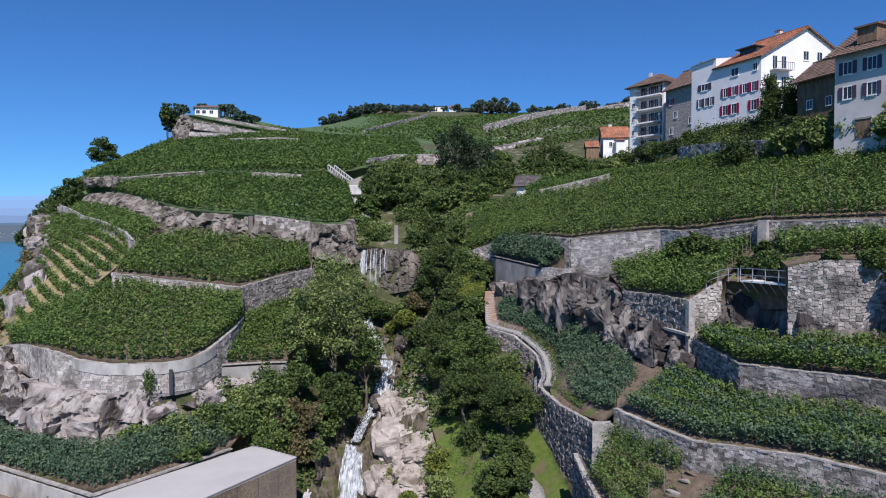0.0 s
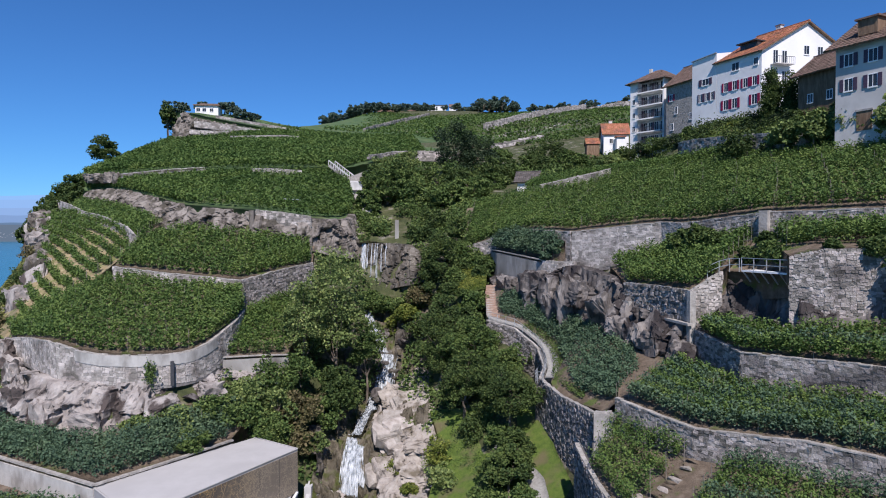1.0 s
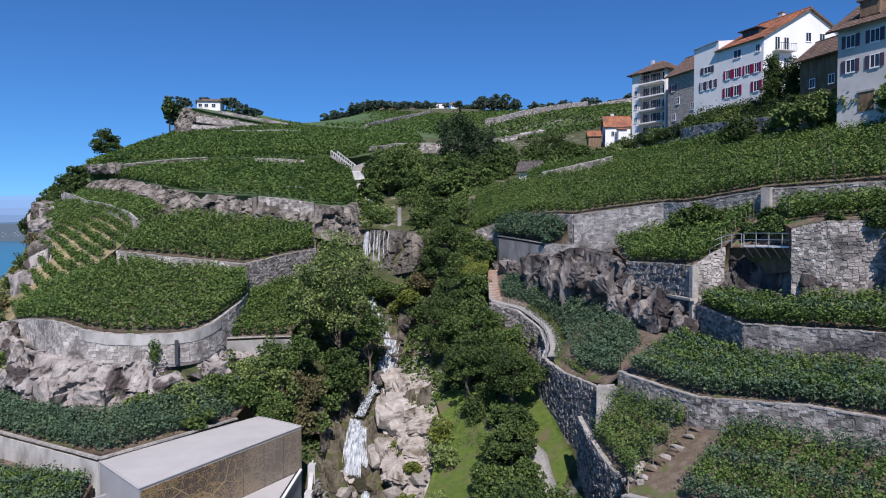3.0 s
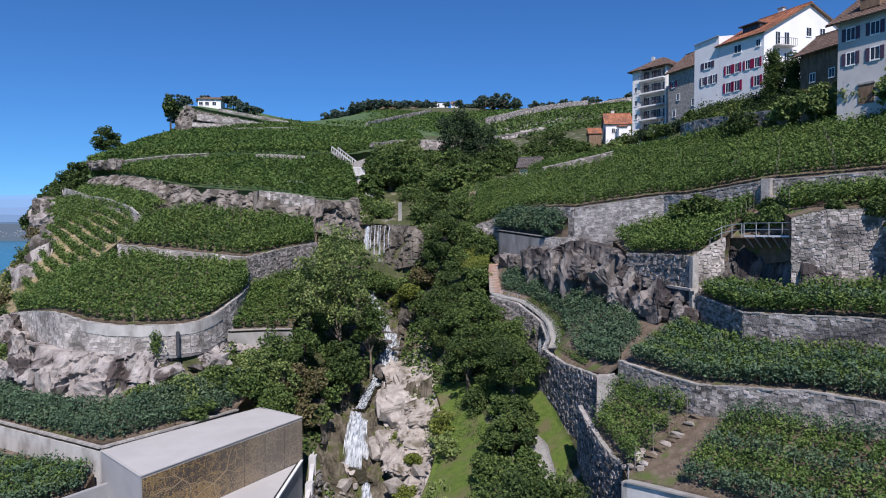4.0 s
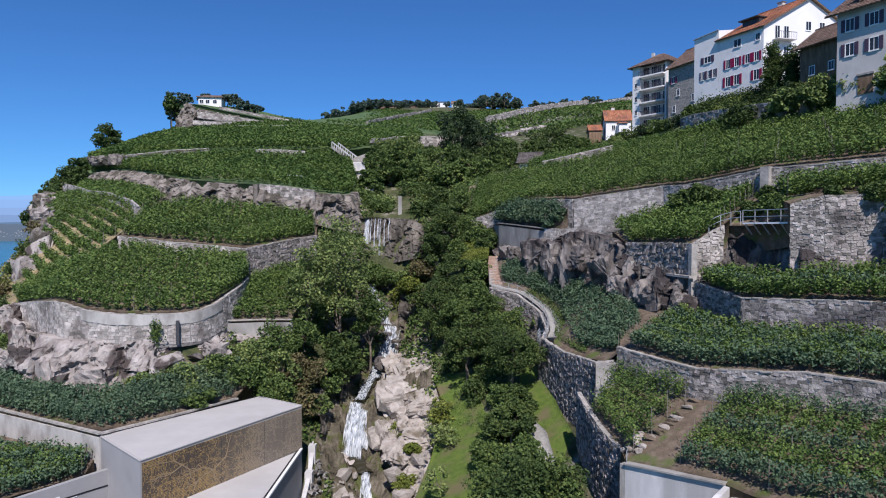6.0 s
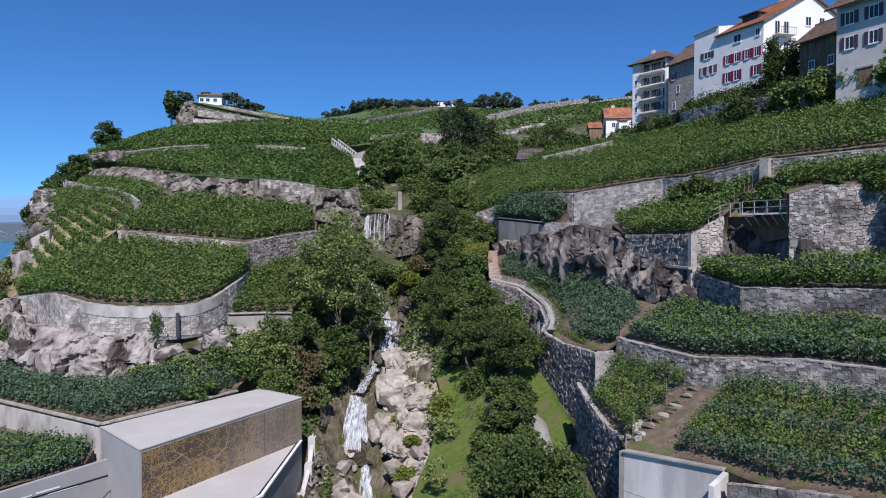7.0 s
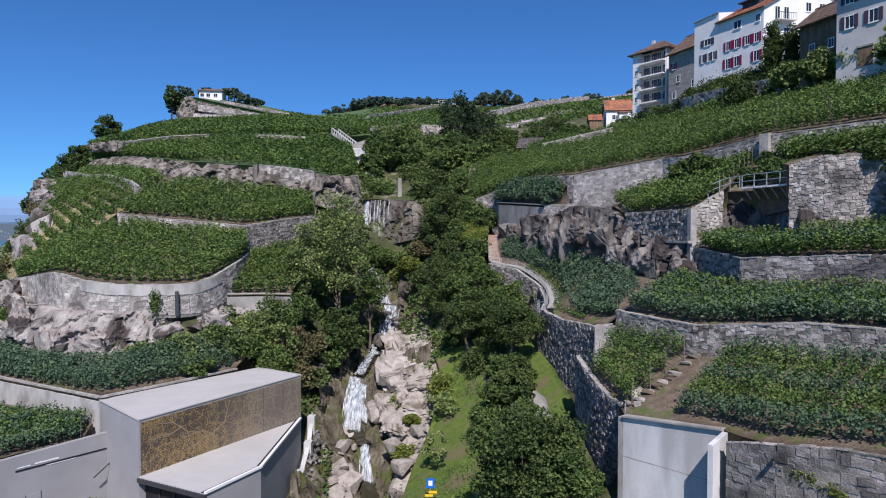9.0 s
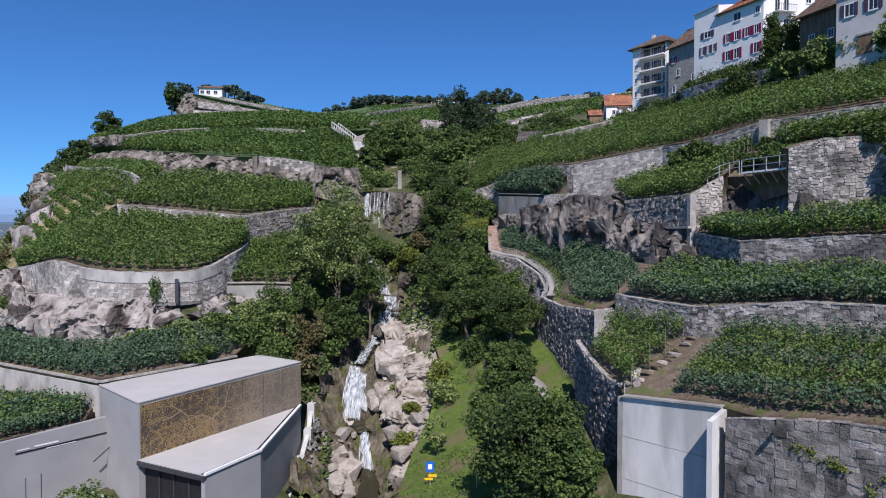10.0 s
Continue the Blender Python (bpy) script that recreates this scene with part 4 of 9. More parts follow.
def land_points():
    pts = [np.array(GORGE), np.array(GORGE_2)]
    for line, dz in ((WALL_A, -8.4), (ROCK_L, -1.2), (WALL_L, -3.8), (L2_BACK, -2.0), (WALL_MID, -4.0), (CLIFF_U, -1.5), (CLIFF_U_TOP, -1.2), (PROM_R, -1.2), (PROM_L, -1.5), (PROM_OUT, -1.5),
                     (HILL_1, -1.2), (HILL_2, -1.5), (HILL_3, -2), (HILL_4, -2.5), (ROCK_Q, -3.0), (R1_BACK, -1.5), (R2_BACK, -2.5), (R3_BACK, -4),
                     (R5_TOP, -4.5), (R6_LINE, -1.5), (R7_LINE, -1.5), (HOUSES_LINE, -0.6)):
        pts.append(np.array(line, float) + (0, 0, dz))
    pts.append(np.array(FAR_RIDGE, float))
    # the shore side and what lies beyond the view
    pts.append(np.array([(-70, 72, -8), (-80, 90, -6), (-100, 135, -6), (-128, 190, -12), (-142, 260, -10), (-190, 300, -30), (-130, 120, -30), (-110, 60, -34), (-80, 30, -34),
                         (-60, -10, -36), (0, -40, -36), (60, -50, -36), (-160, 150, -45), (-230, 320, -45), (-330, 600, -45), (-400, 800, -45), (-300, 100, -60), (-200, -80, -60), (0, -140, -60)], float))
    pts.append(np.array([(90, 100, 40), (120, 60, 42), (80, 20, 25), (150, -40, -10), (90, 180, 55), (60, 250, 58), (150, 330, 85), (78, 533, 104), (0, 450, 92), (-60, 480, 92), (20, 300, 60), (260, 300, 95),
                         (260, 100, 70), (0, 760, 100), (-150, 800, 60), (200, 760, 110), (400, 700, 160), (400, 300, 120), (400, 0, 40), (200, -200, -50), (-60, 900, 60), (250, 900, 80)], float))
    return np.concatenate(pts)


LAND = land_points()


def fit_land(p, smooth=0.4):
    d = np.linalg.norm(p[:, None, :2] - p[None, :, :2], axis=2)
    a = -d + np.eye(len(p)) * smooth
    n = len(p)
    m = np.zeros((n + 3, n + 3))
    m[:n, :n] = a
    m[:n, n] = m[n, :n] = 1
    m[:n, n + 1:] = p[:, :2] / 100
    m[n + 1:, :n] = p[:, :2].T / 100
    return np.linalg.solve(m, np.r_[p[:, 2], 0, 0, 0])


LAND_W = fit_land(LAND)


def land(x, y):
    """Height of the ground sheet."""
    x, y = np.atleast_1d(np.asarray(x, float)), np.atleast_1d(np.asarray(y, float))
    out = np.zeros(len(x))
    for i in range(0, len(x), 4000):
        s = slice(i, i + 4000)
        d = np.hypot(x[s, None] - LAND[None, :, 0], y[s, None] - LAND[None, :, 1])
        out[s] = -d @ LAND_W[:-3] + LAND_W[-3] + LAND_W[-2] * x[s] / 100 + LAND_W[-1] * y[s] / 100
    return out


def bed_height(x, y):
    """The rock bed of the stream, which steps down under the falls."""
    c = np.interp(y, (53, 63, 66, 69, 73.5, 77, 84, 91, 97), (-7.6, -7.7, -8.3, -10, -10.2, -10, -8.6, -8.0, -10.8))
    z = np.interp(y, (53, 61, 63.1, 65.9, 67, 69.3, 73.5, 74.2, 78, 84, 86.2, 90.8, 94, 98), (-14.1, -13.2, -12.7, -9.75, -9.5, -8.95, -4.9, -4.75, -4.2, -3.2, -2.8, 1.5, 4.3, 7.6))
    d = x - c
    return z - 0.1 + np.where(d > 0, 0.42, 0.75) * np.maximum(np.abs(d) - 0.9, 0) ** 1.12, d


def build_ground():
    xs = np.r_[np.arange(-2600, -400, 200), np.arange(-400, -130, 18), np.arange(-130, -40, 4), np.arange(-40, 30, 0.8), np.arange(30, 130, 4), np.arange(130, 440, 20), np.arange(440, 2700, 200)]
    ys = np.r_[np.arange(-2400, -200, 200), np.arange(-200, 20, 20), np.arange(20, 36, 4), np.arange(36, 125, 0.8), np.arange(125, 330, 5), np.arange(330, 900, 16), np.arange(900, 2600, 200)]
    gx, gy = np.meshgrid(xs, ys)
    x, y = gx.ravel(), gy.ravel()
    cx, cy = np.clip(x, -400, 400), np.clip(y, -200, 900)
    z = land(cx, cy)
    out = np.hypot(x - cx, y - cy)
    z = z - np.where(out > 0, 8 + out * 0.12, 0)
    p = np.c_[x, y, z]
    gorge = (np.abs(x + 4) < 26) & (y > 40) & (y < 122)
    bed, off = bed_height(x, y)
    z = np.where((x > -13.2) & (x < -1.8) & (y > 53.2) & (y < 98.5), np.minimum(z, bed - 0.8), z)
    z = z + np.where(gorge & ~((x > -13.2) & (x < -1.8) & (y < 98.5)), 0.45 * fbm(p, 3.2, 4, 3, True), 0.5 * fbm(p, 14, 3, 4) * (y > 125))
    z = np.where((x > -2.2) & (x < 11.8) & (y > 42) & (y < 75), z - np.interp(x, (-2.2, 6.5, 8.5), (0.9, 0.9, 2.0)), z)
    single("ground", (np.c_[x, y, z], grid_faces(len(xs), len(ys))), M_GORGE, "steep hillside of earth, grass and rock falling to a lake", "ground", "structure", smooth=True)
    # lake
    a = 4980
    single("lake_water", (np.array([(-a, -a, -35), (400, -a, -35), (400, a, -35), (-a, a, -35)]), np.array([[0, 1, 2, 3]])), M_LAKE, "blue lake with a faint ripple below the hills", "lake", "structure")


build_ground()


def terrace(name, front, back, label, mat, step=0.8, bump=0.1, seed=0, curve=True):
    return single(name, strip(front, back, step, bump, seed, curve), mat, label, "terrace", "structure", smooth=True)


def lift(line, dz, dx=0.0, dy=0.0):
    return [(x + dx, y + dy, z + dz) for x, y, z in line]


# left side
L0_FRONT = [(-38.6, 31.0, -3.6), (-31.3, 44.7, -3.6), (-28.4, 50.2, -3.75)]
L0_BACK = [(-58, 67, -2.8), (-39.8, 57.2, -2.9), (-28.2, 51.2, -3.0)]
terrace("terrace_lowest_left", L0_FRONT, L0_BACK, "sloping vineyard soil with tufts of grass", M_SOIL, seed=1, curve=False)
terrace("terrace_under_rock", WALL_A[:2] + [(-27.9, 51.7, -1.0), (-24.6, 57, -1.1), (-20.7, 63, -1.1)], ROCK_L[:1] + ROCK_L[2:6] + ROCK_L[7:], "vineyard soil below a rock face", M_SOIL, seed=2, curve=False)
terrace("terrace_round", WALL_L, [(-50.8, 77, 7.4)] + L2_BACK[1:] + [(-24.6, 80.6, 10.3)], "vineyard soil on a rounded terrace", M_SOIL, seed=3)
terrace("terrace_corner", [(-24.4, 71, 5.3), (-20.3, 72.6, 5.1), (-17.8, 74, 5.0)], [(-24.0, 79.4, 9.0), (-21.2, 87.5, 9.8), (-18.4, 93, 10.2)], "small grassy vineyard plot under a wall corner", M_SOIL, seed=4)
terrace("terrace_middle_left", WALL_MID, [(-43.5, 94, 17.9), (-38, 98.4, 19.8), (-32.8, 97.6, 19.3), (-19, 96.5, 17.0)], "vineyard soil below a long cliff band", M_SOIL, seed=5, curve=False)
terrace("terrace_upper_left", PROM_R[2:], [(-43, 99, 19.9), (-62, 122.5, 23.2), (-78, 140, 24.8)], "strip of vineyard soil under the cliff band", M_SOIL, seed=5)
terrace("terrace_promontory", PROM_L, PROM_R, "bare yellowish soil between vine rows on the spur", M_SOIL_YELLOW, seed=6)
terrace("terrace_spur_side", PROM_OUT, PROM_L, "steep yellowish vineyard soil on the lake side of the spur", M_SOIL_YELLOW, 1.2, 0.2, 6)
SPUR = strip(PROM_L, PROM_R, 0.8, 0.1, 6)[0]
terrace("slope_1", CLIFF_U_TOP, [(-88, 158, 31.5)] + lift(HILL_1[1:], -0.4), "green vineyard slope above the cliff band", M_HILL, 1.6, 0.2, 7)
terrace("slope_2", lift(HILL_1, 0.6), HILL_2, "green vineyard slope", M_HILL, 2.5, 0.3, 8)
terrace("slope_3", HILL_2, HILL_3, "green vineyard slope", M_HILL, 3, 0.3, 9)
terrace("slope_4", HILL_3, HILL_4, "green upper vineyard slope", M_HILL, 4, 0.4, 10)
terrace("slope_far", [(-112, 300, 66), (-68, 304, 66), (-14, 300, 60), (20, 262, 53), (60, 240, 56), (120, 260, 72)], [FAR_RIDGE[i] for i in (1, 2, 3, 4, 5, 6, 7)], "distant vineyard slope rising to a ridge", M_HILL, 8, 0.8, 11)
terrace("slope_hollow", [(-14, 167, 37), (2, 172, 34.5), (22, 152, 32), (36, 124, 30.4)], [(-4, 222, 45), (16, 213, 42), (42, 200, 42), (60, 180, 41)], "shrubby hollow between the vineyards", M_HILL, 3, 0.5, 12)
terrace("slope_hollow_2", [(-4, 222, 45), (16, 213, 42), (42, 200, 42), (60, 180, 41)], [(-14, 300, 60), (20, 262, 53), (60, 240, 56), (120, 260, 72)], "grassy slope below the distant vineyards", M_HILL, 4, 0.5, 13)
# right side
terrace("grass_slope", [(1.8, 86.4, 10.8), (3.6, 85.6, 11.2), (5.5, 86.2, 11.6)], [(2.6, 94.4, 13.4), (4.6, 95.2, 13.9), (6.4, 95.0, 14.2)], "bright grass slope beside the stair", M_GRASS, 0.6, 0.15, 28)
terrace("terrace_lowest_right", R1_FRONT, R1_BACK, "brown vineyard soil above a stone wall", M_SOIL, 0.6, 0.1, 14, False)
terrace("terrace_second_right", [(13.6, 51.2, 6.0)] + lift(R2_TOP[1:], -0.1), R2_BACK, "vineyard soil on a terrace", M_SOIL, 0.6, 0.1, 15, False)
terrace("terrace_stair", [(5.9, 88, 11.4), (6.4, 79.3, 8.2), (9.2, 76.3, 7.8), (11.8, 72.1, 6.2), (11.8, 67, 5.1), (10.4, 63.4, 4.5), (10.8, 58.5, 4.3), (12.7, 51.4, 4.85)], [(7, 92, 12.6), (8.4, 84.4, 12.2), (12.6, 75, 9.8), (15.8, 65.8, 9.7), (17.6, 60, 8.6), (16.5, 55, 6.6)], "vineyard soil beside a stair path", M_SOIL, 0.6, 0.1, 16)
terrace("terrace_third_right", lift(R3_TOP, -0.1), R3_BACK, "vineyard soil on a terrace under rocks", M_SOIL, 0.6, 0.1, 17, False)
terrace("terrace_fourth_left", lift(R4_LEFT, -0.05), [(18.4, 72.6, 15.2), (23.2, 69.4, 17.0), (24.2, 66.2, 17.6), (27.6, 58.2, 18.4)], "vineyard soil on a narrow terrace", M_SOIL, 0.6, 0.1, 18, False)
terrace("terrace_platform", [(23.9, 56, 15.75), (25.7, 54, 15.7), (26.6, 49.4, 16.4)], [(27.4, 58.4, 18.3), (28, 57.6, 18.5), (28.4, 57.2, 18.7)], "rough soil behind the platform", M_SOIL, 0.6, 0.1, 26, False)
terrace("terrace_fourth_right", lift(R4_RIGHT, -0.05), [(28.2, 57.6, 18.7), (31, 53.8, 18.8), (33, 50.8, 18.9), (39, 42.3, 19), (46, 31.8, 19.3)], "grassy vineyard terrace", M_SOIL, 0.7, 0.1, 19, False)
terrace("terrace_concrete", lift(RC_FRONT, -0.05, 0.35, 0.2), [(7.8, 98, 18.2), (11.2, 87.6, 18.8), (14.6, 79, 18)], "vineyard soil above a concrete wall", M_SOIL, 0.7, 0.1, 20, False)
terrace("slope_vines_right", [(2, 98.5, 16.4), (7.6, 95, 18.2)] + lift(R5_TOP, -0.05), [(4, 112, 23), (11, 111, 24.6)] + R6_LINE, "vineyard slope below the village", M_SOIL, 1.0, 0.15, 21, False)
terrace("slope_village", [(14, 115, 26)] + lift(R6_LINE, 0.5), R7_LINE, "green slope below the village houses", M_HILL, 1.5, 0.2, 22)
terrace("slope_gardens", R7_LINE, HOUSES_LINE, "overgrown bank below the houses", M_GRASS, 1.5, 0.25, 23)
terrace("village_ground", HOUSES_LINE, [(62, 190, 43), (75, 150, 43), (75, 120, 42), (80, 105, 41), (82, 90, 40), (85, 76, 36), (92, 58, 35)], "paved ground round the houses", M_GRAVEL, 3, 0.05, 24)

# ---- retaining walls and rock ----
stone_wall("wall_lowest_left", WALL_A, [2.4, 2.4, 4.0], "pale weathered wall under the lower vineyard", None, M_CONCRETE_BAND, coping=0.12, seed=11, core=M_CONCRETE_BAND)
stone_wall("wall_lowest_left_return", WALL_A2, 1.6, "pale weathered wall under the lower vineyard", None, M_CONCRETE_BAND, coping=0.12, seed=12, core=M_CONCRETE_BAND)
rock_face("rock_face_left", [(-42.6, 66.6, 0.5)] + ROCK_L[2:], [(-42.4, 67.6, 4.7)] + ROCK_L_TOP[2:] + [(-18.3, 73.2, 3.4)], "grey and white broken rock under a terrace wall", 1.5, 0.33, 21, M_ROCK_PALE, crack=0.9, cell=4.0)
stone_wall("wall_round", WALL_L, [2.6, 2.8, 3.6, 3.3, 2.9, 3.0, 3.1, 3.6, 3.0], "curved pale masonry wall with a rendered band", (0.42, 0.28), M_STONE_PALE, seed=13, curve=40, relief=0.035)
band = curved(WALL_L, 60)[26:48]
bv = []
for i in range(len(band)):
    a = band[min(i + 1, len(band) - 1)] - band[max(i - 1, 0)]
    nn = facing(np.array((a[0], a[1], 0)) / np.hypot(a[0], a[1]), band[i])
    bv += [band[i] + nn * 0.2 - (0, 0, 1.05 + 0.03 * math.sin(i * 1.7)), band[i] + nn * 0.2 - (0, 0, 0.02), band[i] - (0, 0, 0.02)]
bf = []
for i in range(len(band) - 1):
    bf += [[3 * i, 3 * i + 3, 3 * i + 4, 3 * i + 1], [3 * i + 1, 3 * i + 4, 3 * i + 5, 3 * i + 2]]
single("wall_render_band", (np.array(bv), bf), M_CONCRETE_BAND, "pale cement band along the round wall", "wall", "structure")
stone_wall("wall_concrete_left", [(-24.2, 70.6, 5.5), (-20.3, 72.4, 5.4), (-17.6, 73.8, 5.2)], 2.6, "weathered grey concrete wall", None, M_CONCRETE_OLD, relief=0.015, seed=14, core=M_CONCRETE_OLD)
stone_wall("wall_middle_left", WALL_MID[:3], [2.2, 2.0, 3.4], "low pale stone wall above the round terrace", (0.45, 0.28), M_STONE_PALE, seed=15)
# the return of the pale wall, its shade put into darker stone
stone_wall("wall_corner_left", WALL_MID[2:], [4.3, 4.6, 4.6], "tall corner wall of grey stone, darkened as a shaded face", (0.38, 0.24), M_STONE_DARK_SHADED, relief=0.07, seed=16)
rock_face("cliff_band", lift(CLIFF_U[:5], -0.6), CLIFF_U_TOP[:5], "long band of pale sandstone cliff", 0.9, 0.42, 31, M_SANDSTONE, cell=2.4)
rock_face("cliff_band_end", [(-28.0, 96.0, 17.4), (-23.5, 95.4, 16.8), (-19, 95.4, 16.2), (-15.2, 98, 15.2), (-13.0, 103.5, 15.0), (-12.6, 110, 16.5)], [(-28.0, 98.6, 22.2), (-23.5, 98.2, 21.7), (-19.4, 98.0, 21.1), (-16.6, 101, 21.0), (-15.0, 107, 21.2), (-15.4, 116, 22.6)], "low sandstone cliff with a dark ledge", 0.8, 0.4, 32, M_SANDSTONE)
stone_wall("wall_cliff_top", [(-28.0, 98.0, 22.3), (-23.5, 97.5, 21.9), (-19.6, 97.2, 21.3)], [1.7, 1.9, 1.6], "old pale masonry on the cliff edge", (0.5, 0.3), M_STONE, coping=0.06, seed=33, relief=0.04)
rock_face("rock_right", ROCK_Q, ROCK_Q_TOP, "dark fissured rock face with overhangs", 0.8, 0.32, 41, M_ROCK, tall=1.8, cell=3.0)
stone_wall("wall_upper_far", [(0.5, 99.5, 16.2), (4, 97.4, 17.0), (7.6, 95, 18.2), (11.3, 86.6, 19.3), (15.2, 78.5, 19.05)], [1.5, 1.6, 1.8, 2.6, 4.4], "low grey wall along the vineyard edge", (0.45, 0.28), M_STONE, seed=10)
stone_wall("wall_upper_right", R5_TOP[1:5], [4.6, 4.4, 4.0, 3.0], "tall pale rubble wall under the vineyard", (0.38, 0.24), M_STONE_PALE, seed=17)
stone_wall("wall_upper_right_end", R5_TOP[4:], [2.4, 2.3, 2.2, 2.0, 2.0], "grey stone wall under the vineyard", (0.36, 0.22), M_STONE, coping=0.07, seed=18)
stone_wall("wall_concrete_right", RC_FRONT, [3.8, 3.6, 3.0, 2.6], "grey weathered concrete retaining wall", None, M_CONCRETE_OLD, relief=0.012, seed=19, core=M_CONCRETE_OLD)
stone_wall("wall_rubble_step", [(12.0, 80.1, 15.6), (13.6, 78.0, 15.5), (15.2, 76.6, 15.6)], [2.2, 2.0, 1.6], "low rubble wall over the rock", (0.4, 0.25), M_STONE_PALE, coping=0.04, seed=34)
# one wall in two tones: darker for the shaded face, paler for the lit one
stone_wall("wall_fourth_left", R4_LEFT[:3], [2.3, 2.6, 2.6], "rubble wall of dark and pale stones built on rock", (0.34, 0.26), M_STONE_DARK_SHADED, coping=0.05, seed=20, relief=0.10)
stone_wall("wall_fourth_corner", R4_LEFT[2:], [3.2, 2.6], "cream rubble wall rising to a steel platform, paler as its lit face", (0.36, 0.24), M_STONE_PALE, coping=0.05, seed=21, relief=0.05)
single("corner_pier", block((20.55, 54.45), (1, 0.2), (0.55, 0.5), 8.6, 14.2), M_COPING, "pale dressed corner of the rubble wall", "pier", "structure")
single("stone_shelf", block((19.9, 55.6), (0.2, -1), (3.6, 0.5), 11.35, 11.55), M_COPING, "pale stone shelf under the rubble wall", "ledge", "structure")
single("concrete_block", block((18.0, 63.6), (0.3, -1), (1.6, 1.2), 10.6, 12.4), M_CONCRETE_OLD, "weathered concrete block at the foot of a wall", "block", "structure")
stone_wall("wall_fourth_right", R4_RIGHT, [5.4, 5.4, 5.2, 5.2, 5.2], "rubble wall running into rock", (0.36, 0.22), M_STONE, coping=0, seed=22, relief=0.06)
# third wall split at its corner: the darker stone paints the shaded face
stone_wall("wall_third_corner", R3_TOP[:2], [2.9, 2.7], "rubble wall before a turned corner, darkened as its shaded face", (0.30, 0.2), M_STONE_DARK_SHADED, coping=0.05, seed=23)
stone_wall("wall_third_right", R3_TOP[1:], [2.7, 2.6, 2.6, 2.6], "grey pointed rubble wall with a worn top", (0.34, 0.22), M_STONE, coping=0.04, seed=29, relief=0.03)
stone_wall("wall_second_right", R2_TOP, [3.0, 2.3, 2.3, 2.3, 2.3, 2.3], "grey rubble wall with a pale coping", (0.30, 0.2), M_STONE, coping=0.06, seed=24, relief=0.04)
stone_wall("wall_stair", [(5.2, 78.6, 8.45), (8.2, 75.3, 7.9), (10.35, 71.9, 6.3), (10.35, 67, 5.1), (9.6, 64.8, 4.6)], [1.5, 3.0, 4.4, 4.6, 5.0], "dark stone wall under the stair path", (0.28, 0.2), M_STONE_DARK_SHADED, relief=0.07, seed=25)
stone_wall("wall_big", BIGWALL, [6.2, 6.4, 5.6, 5.0], "tall dark wall of rounded field stones", (0.27, 0.2), M_STONE_DARK_SHADED, seed=26, relief=0.08)
stone_wall("wall_curve", LOWCURVE, [4.2, 5.0, 6.0, 6.5], "curved dark stone wall with a pale coping", (0.27, 0.2), M_STONE_DARK_SHADED, relief=0.07, seed=27, curve=12)
stone_wall("wall_road_right", [(14.5, 33.0, 1.5), (15.9, 30.7, 2.1), (17.8, 28.75, 2.55), (22, 24, 3.0), (27, 18, 3.4)], [8.5, 9.2, 9.8, 10.5, 11], "tall wall of squared grey blocks beside the road", (0.58, 0.36), M_STONE, seed=28, relief=0.05, pieces=300, core=M_JOINT_PALE, coping=0.03, cap_mat=M_STONE)

# ---- vines ----
vineyard("lower vines", L0_FRONT, L0_BACK, 7, 130, 0.19, "leafy green vine row on the lowest terrace", mats=[M_VINE_BLUE, M_VINE], height=1.1, span=(0.05, 0.72), seed=1)
vineyard("vines below the rock face", WALL_A[:2] + [(-27.9, 51.7, -1.0), (-24.6, 57, -1.1), (-20.7, 63, -1.1)], ROCK_L[:1] + ROCK_L[2:6] + ROCK_L[7:], 5, 130, 0.19, "leafy vine row under bluish netting below the rock", M_VINE_BLUE, height=1.25, span=(0.08, 0.62), seed=2, curve=False)
vineyard("vines on the round terrace", WALL_L, [(-50.8, 77, 7.4)] + L2_BACK[1:] + [(-24.6, 80.6, 10.3)], 11, 110, 0.21, "leafy green vine row on the round terrace", span=(0.04, 0.97), seed=3)
vineyard("vines by the corner wall", [(-24.4, 71, 5.3), (-20.3, 72.6, 5.1), (-17.8, 74, 5.0)], [(-24.0, 79.4, 9.0), (-21.2, 87.5, 9.8), (-18.4, 93, 10.2)], 8, 110, 0.21, "leafy vine row below the corner wall", seed=4)
vineyard("vines below the cliff band", WALL_MID, [(-43.5, 94, 17.9), (-38, 98.4, 19.8), (-32.8, 97.6, 19.3), (-19, 96.5, 17.0)], 10, 90, 0.24, "leafy green vine row below the cliff band", span=(0.05, 0.86), seed=5, curve=False)
vineyard("upper strip vines", PROM_R[2:], [(-43, 99, 19.9), (-62, 122.5, 23.2), (-78, 140, 24.8)], 5, 70, 0.27, "green vine row under the cliff band", seed=6)


